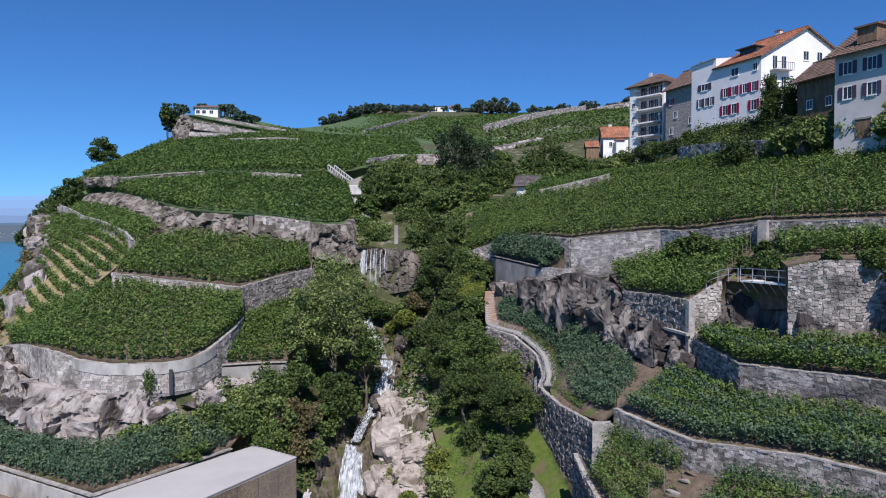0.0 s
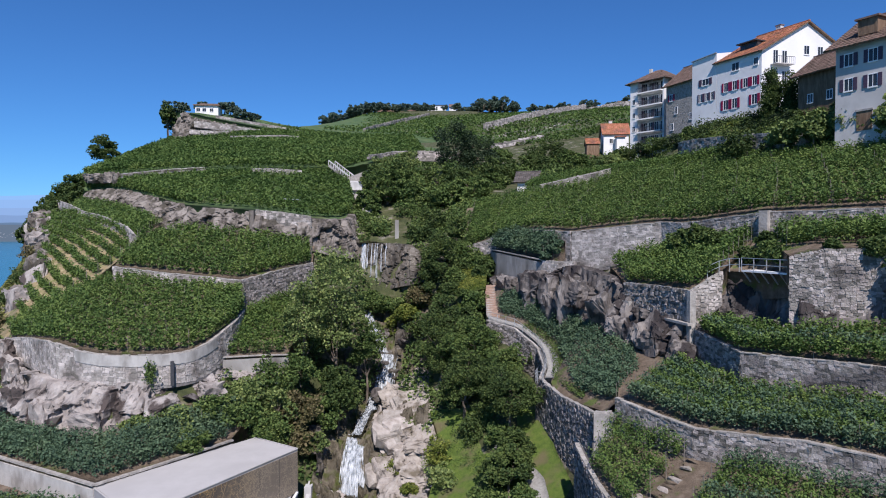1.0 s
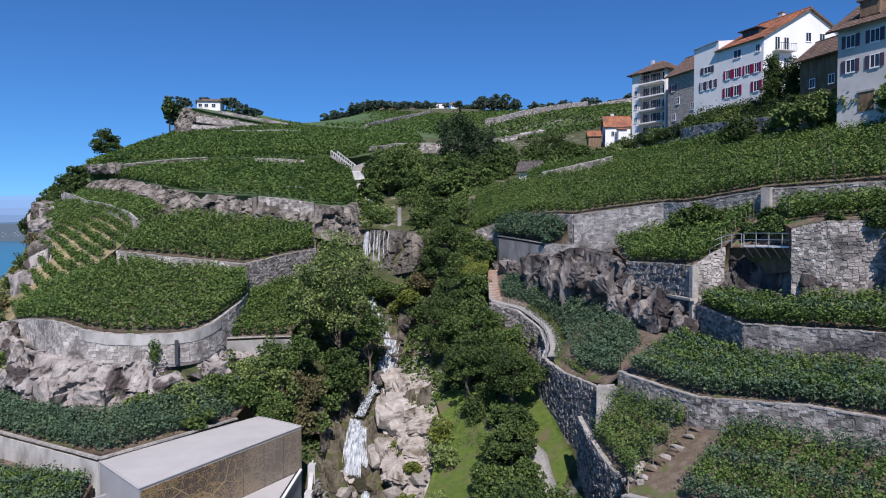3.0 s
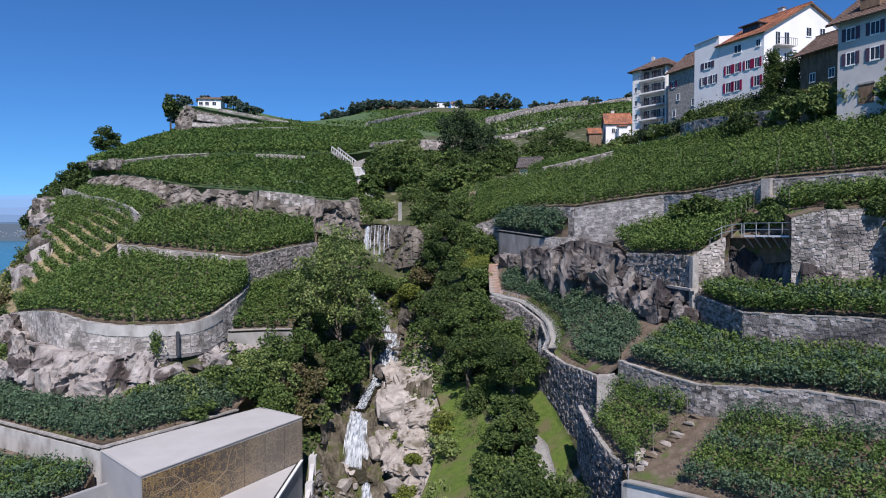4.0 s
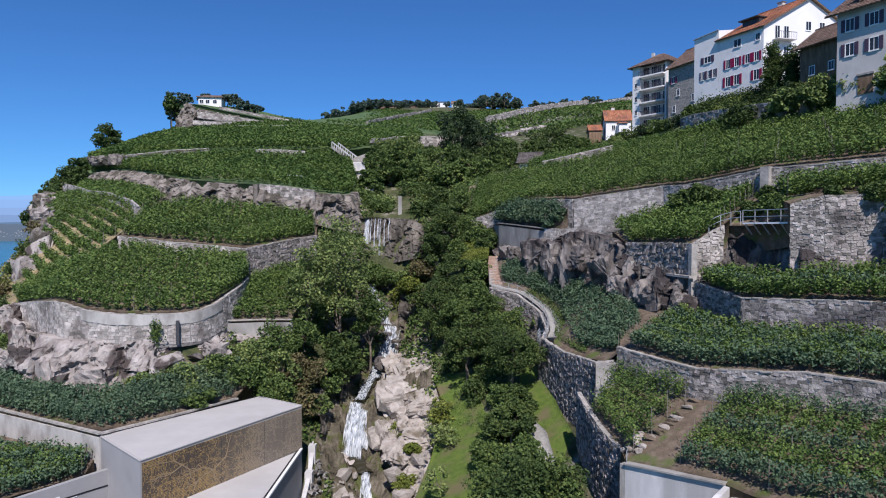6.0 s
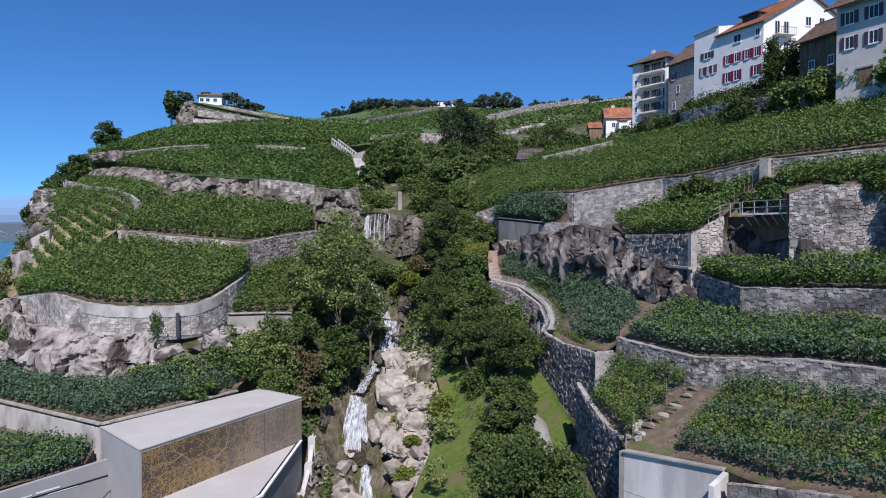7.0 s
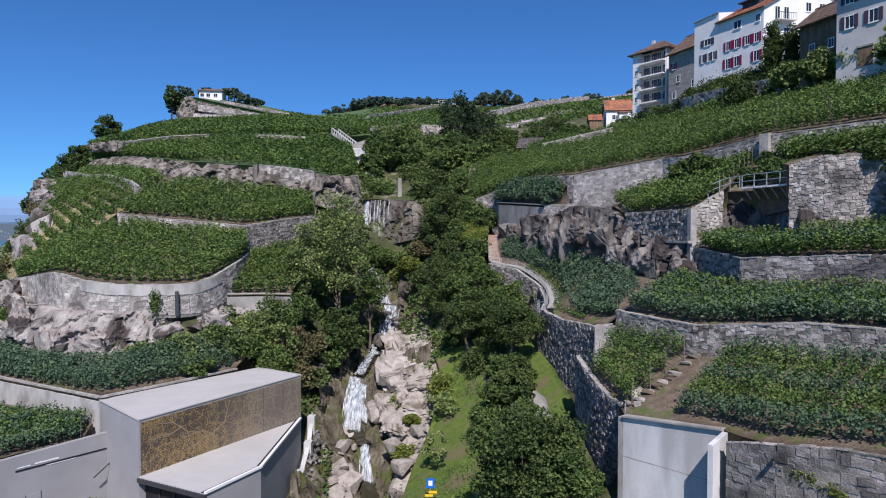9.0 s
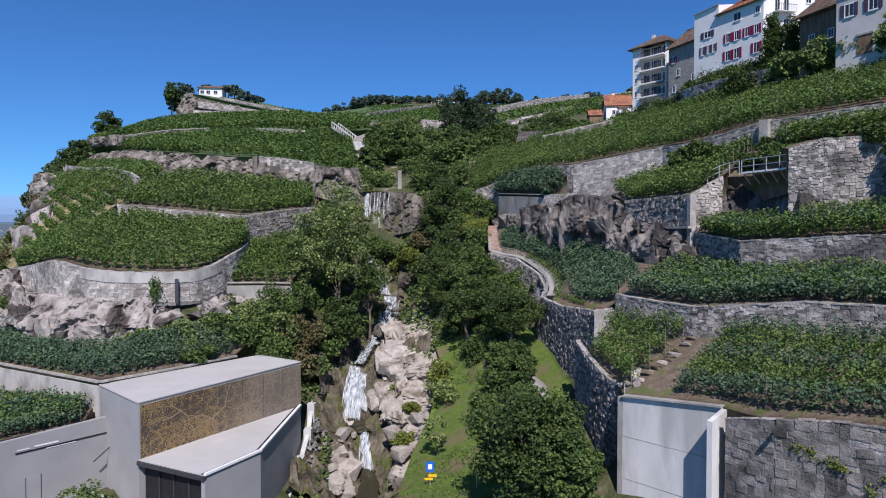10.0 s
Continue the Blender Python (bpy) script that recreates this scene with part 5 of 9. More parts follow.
def spur_rows():
    """Rows straight down the spur, with bare soil between them."""
    r = np.random.default_rng(7)
    u, w = np.array((0.655, -0.756)), np.array((0.756, 0.655))
    edge = np.array([q[:2] for q in PROM_L] + [q[:2] for q in PROM_R][::-1])
    def inside(p):
        c, n = False, len(edge)
        for a, b in zip(edge, np.roll(edge, -1, 0)):
            if (a[1] > p[1]) != (b[1] > p[1]) and p[0] < (b[0] - a[0]) * (p[1] - a[1]) / (b[1] - a[1]) + a[0]:
                c = not c
        return c
    for k in range(-14, 26):
        pts = [np.array((-51.5, 90)) + w * k * 1.6 + u * t for t in np.arange(-62, 16, 0.6)]
        pts = [p for p in pts if inside(p)]
        if len(pts) < 4:
            continue
        z = [SPUR[np.argmin(((SPUR[:, :2] - p) ** 2).sum(1)), 2] for p in pts]
        line = np.c_[np.array(pts), np.array(z)]
        row = thing("vine_row", tuple(line[len(line) // 2]), "green vine row running down the spur over bare yellow soil", "grapevines", "vines on the spur")
        part("foliage", vine_line(line, 120, 0.22, 1.2, 0.2, r, True), M_VINE, row)
        for p in along(line, max(2, int(length(line) / 4))):
            part("stake", tube([p - (0, 0, 0.3), p + (0, 0, 1.7)], [0.035, 0.03], 5), M_POST, row)


spur_rows()
vineyard("slope vines", CLIFF_U_TOP, [(-88, 158, 31.5)] + lift(HILL_1[1:], -0.4), 18, 48, 0.29, "rows of green vines above the cliff band", seed=8, single_rows=False)
vineyard("hill vines", lift(HILL_1, 0.6), HILL_2, 26, 32, 0.37, "rows of green vines on the hillside", seed=9, single_rows=False)
vineyard("hill vines above", HILL_2, HILL_3, 26, 22, 0.46, "rows of green vines on the upper hillside", seed=10, single_rows=False)
vineyard("hill vines top", HILL_3, HILL_4, 22, 16, 0.55, "rows of green vines near the hilltop", seed=11, single_rows=False)
vineyard("vines above the road wall", [(12.7, 37.3, 1.5)] + R1_FRONT[3:], [(17.9, 41.4, 4.5)] + R1_BACK[4:], 7, 190, 0.165, "leafy bluish-green vine row above the road wall", mats=[M_VINE_BLUE, M_VINE, M_VINE], height=1.2, width=0.24, span=(0.10, 0.9), seed=12, curve=False, folded=True)
vineyard("vines in the side plot", R1_FRONT[:3], R1_BACK[:3], 4, 200, 0.165, "leafy green vine row in a small side plot", M_VINE, height=1.6, span=(0.12, 0.9), seed=13, curve=False, folded=True)
vineyard("vines on the second terrace", R2_TOP, R2_BACK[1:], 8, 160, 0.16, "leafy vine row on the second terrace", mats=[M_VINE_BLUE, M_VINE, M_VINE_BLUE, M_VINE], height=1.05, width=0.2, span=(0.10, 0.86), seed=14, curve=False)
vineyard("vines beside the stair", [(7.4, 83.4, 9.9), (7.4, 80.0, 8.8), (10.0, 76.8, 8.2), (12.6, 72, 6.8), (12.6, 66.5, 5.6), (12.3, 58.5, 4.9), (14, 52, 5.6)], [(8.4, 84.8, 11.4), (9.6, 81, 10.8), (12.6, 75, 9.8), (15.8, 65.8, 9.3), (17.6, 60, 8.4), (16.5, 55, 6.6)], 6, 150, 0.17, "leafy vine row under bluish netting beside the stair", M_VINE_BLUE, seed=15, height=1.1, span=(0.0, 0.8))
vineyard("vines on the third terrace", R3_TOP, R3_BACK, 4, 190, 0.165, "leafy bluish-green vine row on the third terrace", mats=[M_VINE, M_VINE_BLUE, M_VINE], height=1.15, width=0.22, span=(0.06, 0.55), seed=16, curve=False)
vineyard("vines on the fourth terrace", R4_LEFT, [(18.4, 72.6, 15.2), (23.2, 69.4, 17.0), (24.2, 66.2, 17.6), (27.6, 58.2, 18.4)], 8, 130, 0.19, "leafy green vine row on a narrow terrace", height=1.25, span=(0.06, 0.97), seed=17, curve=False)
vineyard("vines by the grass terrace", R4_RIGHT, [(28.2, 57.6, 18.7), (31, 53.8, 18.8), (33, 50.8, 18.9), (39, 42.3, 19), (46, 31.8, 19.3)], 4, 130, 0.19, "leafy green vine row on a grassy terrace", span=(0.35, 0.92), seed=18, curve=False)
vineyard("vines above the concrete wall", RC_FRONT, [(7.8, 98, 18.2), (11.2, 87.6, 18.8), (14.6, 79, 18)], 4, 100, 0.23, "vine row under bluish netting above a concrete wall", M_VINE_BLUE, span=(0.12, 0.75), seed=19, curve=False)
vineyard("village slope vines", [(2, 98.5, 16.4), (7.6, 95, 18.2)] + R5_TOP, [(4, 112, 23), (11, 111, 24.6)] + R6_LINE, 17, 125, 0.18, "leafy green vine row on the slope below the village", width=0.2, height=1.3, span=(0.03, 0.97), seed=20, curve=False)
vineyard("vines under the gardens", [(14, 115, 26)] + lift(R6_LINE, 0.5), R7_LINE, 5, 85, 0.2, "rows of green vines below the gardens", span=(0.08, 0.5), seed=21, single_rows=False)

# ---- the glazed wine cellar at the road ----
def cellar():
    fl, fr, br, bl = (-27.8, 51.5), (-22.1, 46.0), (-13.75, 60.95), (-18.6, 64.2)
    ob = thing("wine_cellar", (-20, 52, -9), "long grey concrete wine cellar with a pierced bronze screen", "building")
    part("body", prism([fl, fr, br, bl], -10, -1.25), M_CONCRETE_SMOOTH, ob, "smooth grey concrete upper block")
    # roof sheet with a thin raised rim
    c = np.array([fl, fr, br, bl]).mean(0)
    ins = [tuple(c + (np.array(p) - c) * 0.985) for p in (fl, fr, br, bl)]
    part("roof", prism(ins, -1.25, -1.19), M_ROOFPALE, ob, "flat pale roof")
    q = [fl, fr, br, bl]
    for i in range(4):
        a, b = q[i], q[(i + 1) % 4]
        part("roof_rim", beam((*a, -1.2), (*b, -1.2), 0.12, 0.08), M_ROOFPALE, ob)
    d = np.array(br) - np.array(fr)
    d = d / np.linalg.norm(d)
    n = np.array((d[1], -d[0]))
    a, b = np.array(fr) + d * 0.12 + n * 0.04, np.array(br) - d * 0.1 + n * 0.04
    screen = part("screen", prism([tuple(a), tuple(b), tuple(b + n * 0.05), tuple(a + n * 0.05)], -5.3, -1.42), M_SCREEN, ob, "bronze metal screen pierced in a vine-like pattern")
    for s in np.linspace(0, 1, 8)[1:-1]:
        p = a + (b - a) * s + n * 0.06
        part("screen_joint", beam((*p, -5.3), (*p, -1.42), 0.02), M_IRON, ob)
    # branching veins on the screen
    r = np.random.default_rng(5)
    def vein(s, z, ang, l, w, depth):
        s1, z1 = s + l * math.cos(ang), z + l * math.sin(ang)
        s1, z1 = min(max(s1, 0.3), 16.6), min(max(z1, -5.2), -1.5)
        p0, p1 = a + d * s + n * 0.065, a + d * s1 + n * 0.065
        geos.append(beam((*p0, z), (*p1, z1), 0.02, w))
        if depth:
            for k in range(2):
                vein(s1, z1, ang + r.uniform(-0.9, 0.9), l * r.uniform(0.6, 0.85), w * 0.68, depth - 1)
    for s, z, ang, l, dep in ((6.4, -3.9, 2.7, 1.2, 4), (6.4, -3.9, 3.3, 1.0, 3), (6.4, -3.9, 0.45, 1.5, 2), (6.4, -3.9, 4.9, 0.7, 2), (3.4, -2.6, 2.5, 0.9, 4), (3.4, -2.6, 3.5, 0.9, 4), (3.4, -2.6, 5.6, 0.9, 3)):
        geos = []
        vein(s, z, ang, l, 0.085, dep)
        part("screen_vein", join(*geos), M_SCREEN_GOLD, ob, "golden branching line on the screen", kind="stuff")
    # lower block: open front, pale roof, side wall
    A, B, C, D = (-22.1, 45.9), (-16.2, 42.9), (-13.85, 47.8), (-13.72, 60.6)
    part("lower_roof", prism([A, B, C, D], -5.42, -5.28), M_ROOFPALE, ob, "flat pale lower roof")
    for p, q_ in ((B, C), (C, D)):
        p, q_ = np.array(p), np.array(q_)
        part("parapet", beam((*p, -5.22), (*q_, -5.22), 0.22, 0.16), M_WHITE, ob, "white metal parapet cap")
        mm = (p + q_) / 2
        nn = (q_ - p) / np.linalg.norm(q_ - p)
        nn = np.array((-nn[1], nn[0]))
        part("side_wall", prism([tuple(p), tuple(q_), tuple(q_ + nn * 0.35), tuple(p + nn * 0.35)], -13, -5.3), M_CONCRETE_SMOOTH, ob, "grey concrete side wall")
        part("roof_gap", beam((*(p + nn * 0.3), -5.26), (*(q_ + nn * 0.3), -5.26), 0.12, 0.05), M_DARK, ob)
    # dark liner behind the opening paints the shade of the inside
    A2, B2 = np.array(A) + (0.3, 0.45), np.array(B) + (-0.2, 0.5)
    part("entrance_glass", prism([tuple(A2), tuple(B2), tuple(B2 + (0, 0.08)), tuple(A2 + (0, 0.08))], -9.2, -5.6), M_DARK, ob, "near-black sheet for the shade inside the entrance")
    part("entrance_lintel", beam((*A, -5.5), (*B, -5.5), 0.3, 0.3), M_IRON, ob)
    for s in (0.25, 0.5, 0.75):
        p = A2 + (B2 - A2) * s
        part("mullion", beam((p[0], p[1] - 0.05, -9.2), (p[0], p[1] - 0.05, -5.6), 0.08), M_IRON, ob)
    part("floor_slab", prism([(-24, 44), (-15.5, 41), (-13.8, 48), (-18, 52)], -9.4, -9.15), M_CONCRETE_SMOOTH, ob)
    # back wall also near black, as deep shade within
    part("back_wall", prism([(-21.6, 49), (-15, 47.5), (-15, 47.8), (-21.6, 49.4)], -9.2, -5.5), M_DARK, ob)
    return ob


def sign_wall():
    """The concrete wall with white lettering beside the cellar, drawn as bars."""
    a, b = np.array((-26.7, 50.6)), np.array((-36.3, 33.5))
    ob = tagged(new("wall_cellar_front"), "plain grey concrete wall with white lettering and a flush door", "wall", kind="structure")
    ob.location = (-31, 43, -9)
    d = (b - a) / np.linalg.norm(b - a)
    n = np.array((-d[1], d[0]))
    n = n if n @ (-a) > 0 else -n
    part("core", prism([tuple(a), tuple(b), tuple(b - n * 0.4), tuple(a - n * 0.4)], -9.2, [-3.5, -3.3, -3.3, -3.5]), M_CONCRETE_SMOOTH, ob)
    part("groove", beam((*(a + n * 0.012), -4.75), (*(a + d * 6.9 + n * 0.012), -4.45), 0.03, 0.12), M_DARK, ob)
    for s0, s1, dz, h in ((5.9, 6.8, 0.16, 0.07), (3.9, 5.6, 0.20, 0.11), (2.6, 4.8, -0.12, 0.05)):
        p, q = a + d * s0 + n * 0.02, a + d * s1 + n * 0.02
        z0, z1 = -4.75 + 0.05 * s0 + dz, -4.75 + 0.05 * s1 + dz
        part("lettering_bar", beam((*p, z0), (*q, z1), 0.02, h), M_WHITE, ob, "white lettering as a plain bar")
    p, q = a + d * 5.2, a + d * 6.25
    part("door", prism([tuple(p + n * 0.002), tuple(q + n * 0.002), tuple(q + n * 0.03), tuple(p + n * 0.03)], -9.0, -6.4), M_CONCRETE_SMOOTH, ob, "flush grey door")
    for w_ in (p, q):
        part("door_jamb", beam((*(w_ + n * 0.02), -9.0), (*(w_ + n * 0.02), -6.35), 0.04, 0.05), M_IRON, ob)
    part("rail", beam((*(a + n * 0.6), -5.6), (*(a + d * 1.6 + n * 0.6), -6.5), 0.07), M_IRON, ob)
    return ob


# ---- concrete recess beside the road ----
def recess():
    ob = tagged(new("wall_concrete_road"), "smooth pale concrete wall in a recess with a projecting end", "wall", kind="structure")
    ob.location = (12, 37, -9)
    a, b = np.array((10.8, 39.25)), np.array((14.75, 34.2))
    d = (b - a) / np.linalg.norm(b - a)
    n = np.array((d[1], -d[0]))
    n = n if n @ (-a) > 0 else -n
    part("slab", prism([tuple(a), tuple(b), tuple(b - n * 0.35), tuple(a - n * 0.35)], -9, [1.0, 1.7, 1.7, 1.0]), M_CONCRETE_PALE, ob, "pale board-marked concrete")
    for z in (-1.4, -4.0):
        part("joint", beam((*(a + n * 0.004), z), (*(b + n * 0.004), z + 0.2), 0.012, 0.03), M_CONCRETE_OLD, ob)
    e = b + n * 1.45
    part("return_wall", prism([tuple(b - d * 0.02), tuple(e - d * 0.02), tuple(e + d * 0.28), tuple(b + d * 0.28)], -9, [1.65, 1.25, 1.25, 1.65]), M_CONCRETE_PALE, ob, "projecting concrete end wall")
    part("cap", beam((*(a - n * 0.1), 1.06), (*(b - n * 0.1), 1.76), 0.55, 0.10), M_CONCRETE_OLD, ob)
    g = a - d * 0.02
    part("left_end", prism([tuple(g), tuple(g - n * 2.5), tuple(g - n * 2.5 - d * 0.35), tuple(g - d * 0.35)], -9, 0.95), M_CONCRETE_OLD, ob)
    return ob


# ---- rails ----
def railing(line, label, height=1.0, gap=1.5, mat=None, bars=2, group="", w=0.05):
    p = along(line, max(2, int(length(line) / gap) + 1))
    ob = thing("railing", tuple(p[0]), label, "railing", group)
    for q in p:
        part("post", beam(q - (0, 0, 0.15), q + (0, 0, height), w), mat or M_METAL, ob)
    for k in range(bars):
        z = height * (1 - k / bars) - 0.02
        part("rail", join(*[beam(p[i] + (0, 0, z), p[i + 1] + (0, 0, z), w * 0.9) for i in range(len(p) - 1)]), mat or M_METAL, ob)
    return ob


# ---- houses ----
def window(ob, p, d, n, z, w, h, shutter=None, name="window", glass=None):
    """A window on a wall: p its middle (x, y), d along the wall, n outward."""
    p, d, n = np.array(p, float), np.array(d, float), np.array(n, float)
    def slab(c, ww, z0, z1, t0, t1):
        c = np.array(c)
        return prism([tuple(c - d * ww / 2 + n * t0), tuple(c + d * ww / 2 + n * t0), tuple(c + d * ww / 2 + n * t1), tuple(c - d * ww / 2 + n * t1)], z0, z1)
    win = part(name, join(slab(p, w + 0.16, z - h / 2 - 0.14, z - h / 2, -0.05, 0.12), slab(p, w + 0.16, z + h / 2, z + h / 2 + 0.1, -0.05, 0.06),
                          slab(p - d * (w / 2 + 0.04), 0.08, z - h / 2, z + h / 2, -0.05, 0.06), slab(p + d * (w / 2 + 0.04), 0.08, z - h / 2, z + h / 2, -0.05, 0.06),
                          slab(p, 0.05, z - h / 2, z + h / 2, 0.0, 0.04)), M_WHITE, ob)
    part("pane", slab(p, w, z - h / 2, z + h / 2, -0.03, 0.02), M_GLASS, win)
    if shutter:
        for s in (-1, 1):
            part("shutter", slab(p + d * s * (w * 0.75 + 0.08), w * 0.5, z - h / 2 - 0.02, z + h / 2 + 0.04, 0.03, 0.09), shutter, win)
    return win


def tiled(ob, a, b, c, e, mat, rows=14, cols=22, seed=1, label="clay tile roof"):
    """A roof slope of overlapping tiles: a, b along the eaves, c, e along the ridge (c over b)."""
    a, b, c, e = [np.array(q, float) for q in (a, b, c, e)]
    nrm = np.cross(b - a, e - a)
    nrm /= np.linalg.norm(nrm)
    if nrm[2] < 0:
        nrm = -nrm
    under = np.array([a, b, c, e])
    slab = np.concatenate([under - nrm * 0.14, under])
    roof = part("roof_slope", (slab, [[0, 1, 2, 3], [7, 6, 5, 4], [0, 4, 5, 1], [1, 5, 6, 2], [2, 6, 7, 3], [3, 7, 4, 0]]), M_WOOD, ob)
    v, f = [], []
    r = np.random.default_rng(seed)
    for j in range(rows):
        t0, t1 = j / rows, (j + 1.12) / rows
        for i in range(cols):
            s0, s1 = i / cols, (i + 1) / cols - 0.06 / cols
            k = len(v)
            def at(s, t):
                t = min(t, 1)
                return (a * (1 - s) + b * s) * (1 - t) + (e * (1 - s) + c * s) * t
            o = r.uniform(0, 0.012)
            v += [at(s0, t0) + nrm * (0.07 + o), at(s1, t0) + nrm * (0.07 + o), at(s1, t1) + nrm * 0.025, at(s0, t1) + nrm * 0.025,
                  at((s0 + s1) / 2, t0) + nrm * (0.11 + o), at((s0 + s1) / 2, t1) + nrm * 0.055]
            f += [[k, k + 4, k + 5, k + 3], [k + 4, k + 1, k + 2, k + 5], [k, k + 1, k + 4]]
    part("tiles", (np.array(v), f), mat, roof, label, kind="stuff")
    return roof


def gabled(ob, P0, d, l, e, w, z0, ze, zr, wall_mat, roof_mat, over=0.6, rows=14, cols=24, ridge_at=0.5, chimney=True, wall_label=""):
    """Walls and a two-sided roof: the long side from P0 along d, the gable from P0 along e."""
    P0, d, e = np.array(P0, float), np.array(d, float) / np.hypot(*d), np.array(e, float) / np.hypot(*e)
    c = [P0, P0 + d * l, P0 + d * l + e * w, P0 + e * w]
    m0, m1 = P0 + e * w * ridge_at, P0 + d * l + e * w * ridge_at
    v = [(*q, z0) for q in c] + [(*q, ze) for q in c] + [(*m0, zr), (*m1, zr)]
    f = [[0, 1, 5, 4], [2, 3, 7, 6], [3, 0, 4, 8, 7], [1, 2, 6, 9, 5], [0, 3, 2, 1]]
    part("house_body", (np.array(v), f), wall_mat, ob, wall_label)
    k = (zr - ze) / (w * ridge_at)
    k2 = (zr - ze) / (w * (1 - ridge_at))
    A = lambda q, z: (*q, z + 0.16)
    tiled(ob, A(c[0] - d * over - e * over, ze - k * over), A(c[1] + d * over - e * over, ze - k * over), A(m1 + d * over, zr), A(m0 - d * over, zr), roof_mat, rows, cols, 1)
    tiled(ob, A(c[3] - d * over + e * over, ze - k2 * over), A(c[2] + d * over + e * over, ze - k2 * over), A(m1 + d * over, zr), A(m0 - d * over, zr), roof_mat, rows, cols, 2)
    part("ridge", beam((*(m0 - d * over), zr + 0.25), (*(m1 + d * over), zr + 0.25), 0.3, 0.16), roof_mat, ob)
    if chimney:
        q = (m0 * 0.35 + m1 * 0.65) + e * 0.8
        ch = part("chimney", block(q, d, (0.9, 0.7), zr - 1.0, zr + 1.1), M_PLASTER_GREY, ob)
        part("chimney_cap", block(q, d, (1.1, 0.9), zr + 1.1, zr + 1.22), M_TILE_BROWN, ch)


def village():
    d = np.array((-0.415, 0.91))
    e = np.array((0.97, 0.24))
    n = np.array((-0.91, -0.415))
    ne = np.array((0.24, -0.97))
    P = np.array((47.8, 99.4))
    # white house with crimson shutters
    h = thing("white_house", (50, 104, 35), "tall white house with crimson shutters and a red tile roof", "house", "village houses")
    gabled(h, P, d, 8.5, e, 16, 34.5, 46.3, 51.0, M_PLASTER, M_TILE, 0.5, 16, 26, wall_label="white plaster walls")
    for i, s in enumerate((0.6, 2.3, 4.3, 6.0, 7.5)):
        if i < 4:
            window(h, P + d * (s + 0.6), d, n, 42.0, 0.75, 1.35, M_SHUTTER)
        if i in (0, 2, 3):
            window(h, P + d * (s + 0.6), d, n, 39.2, 0.9, 1.5, M_SHUTTER)
    window(h, P + d * 4.8, d, n, 44.9, 1.3, 1.15)
    window(h, P + d * 1.0, d, n, 44.9, 0.7, 1.0)
    # dormer on the long slope
    dq = P + d * 4.9 + e * 3.4
    dorm = part("dormer", block(dq, d, (3.2, 2.2), 47.0, 48.7), M_IRON, h, "dark wooden dormer")
    part("dormer_roof", block(dq - e * 0.3, d, (3.7, 3.0), 48.7, 48.86), M_IRON, dorm)
    for s in (-0.8, 0.8):
        part("dormer_pane", block(dq - e * 1.12 + d * s, d, (1.0, 0.1), 47.7, 48.5), M_GLASS, dorm)
    # balconies on the gable
    for z in (41.2, 44.3):
        q = P + e * 3.2 + ne * 0.6
        bal = part("balcony", block(q, e, (3.4, 1.2), z - 0.12, z), M_PLASTER_GREY, h, "narrow balcony with iron bars")
        part("balcony_rail", join(beam((*(q - e * 1.7 + ne * 0.55), z + 1.0), (*(q + e * 1.7 + ne * 0.55), z + 1.0), 0.06), *[beam((*(q + e * (k * 0.34 - 1.7) + ne * 0.55), z), (*(q + e * (k * 0.34 - 1.7) + ne * 0.55), z + 1.0), 0.035) for k in range(11)]), M_IRON, bal, kind="stuff")
        for s in (2.4, 4.0):
            window(h, P + e * s, e, ne, z + 1.15, 0.8, 2.0)
    for s, z in ((8, 46.8), (10.5, 46.8), (8, 43.6), (10.5, 43.6), (13.5, 43.6), (9, 40.6), (13, 40.6)):
        window(h, P + e * s, e, ne, z, 0.9, 1.3)
    # annex
    Q = P + d * 8.55
    an = thing("white_annex", (44, 110, 36), "plain white annex with a flat roof and dark shutters", "house", "village houses")
    part("house_body", prism([tuple(Q), tuple(Q + d * 5.2), tuple(Q + d * 5.2 + e * 7), tuple(Q + e * 7)], 34.5, [47.9, 47.6, 48.6, 48.8]), M_PLASTER, an)
    part("roof_edge", join(beam((*(Q - n * -0.1), 47.98), (*(Q + d * 5.3 + n * 0.1), 47.68), 0.3, 0.12)), M_METAL, an)
    for s in (0.9, 2.0, 3.3):
        window(an, Q + d * s, d, n, 41.2, 0.55, 1.3, M_SHUTTER_DARK)
    window(an, Q + d * 2.3, d, n, 43.7, 1.3, 1.0, M_SHUTTER_DARK)
    # stone house
    st = thing("stone_house", (50, 135, 38), "grey rubble stone house with a brown roof", "house", "village houses")
    S, sd, se = np.array((50.6, 127.5)), np.array((-0.35, 0.937)), np.array((0.937, 0.35))
    gabled(st, S, sd, 11.4, se, 10, 37, 49.4, 53.5, M_STONE_FLAT, M_TILE_BROWN, 0.7, 12, 26, wall_label="grey rubble walls")
    sn = np.array((-0.937, -0.35))
    for s, z in ((9.8, 46.6), (8.4, 43.8), (4, 42), (9.6, 40.6)):
        window(st, S + sd * s, sd, sn, z, 0.9, 1.3, M_SHUTTER if z > 46 else None)
    # house with balconies
    b = thing("balcony_house", (46, 148, 39), "cream house with stacked balconies and a hipped tile roof", "house", "village houses")
    A, B = np.array((42.3, 149.5)), np.array((47.6, 142.5))
    bd = (B - A) / np.linalg.norm(B - A)
    bn = np.array((bd[1], -bd[0]))
    bn = bn if bn @ (-A) > 0 else -bn
    C_, D_ = B - bn * 10, A - bn * 10
    # the walls stand back behind the loggias, which run between two white piers
    L = np.linalg.norm(B - A)
    back0, back1 = A - bn * 1.5, B - bn * 1.5
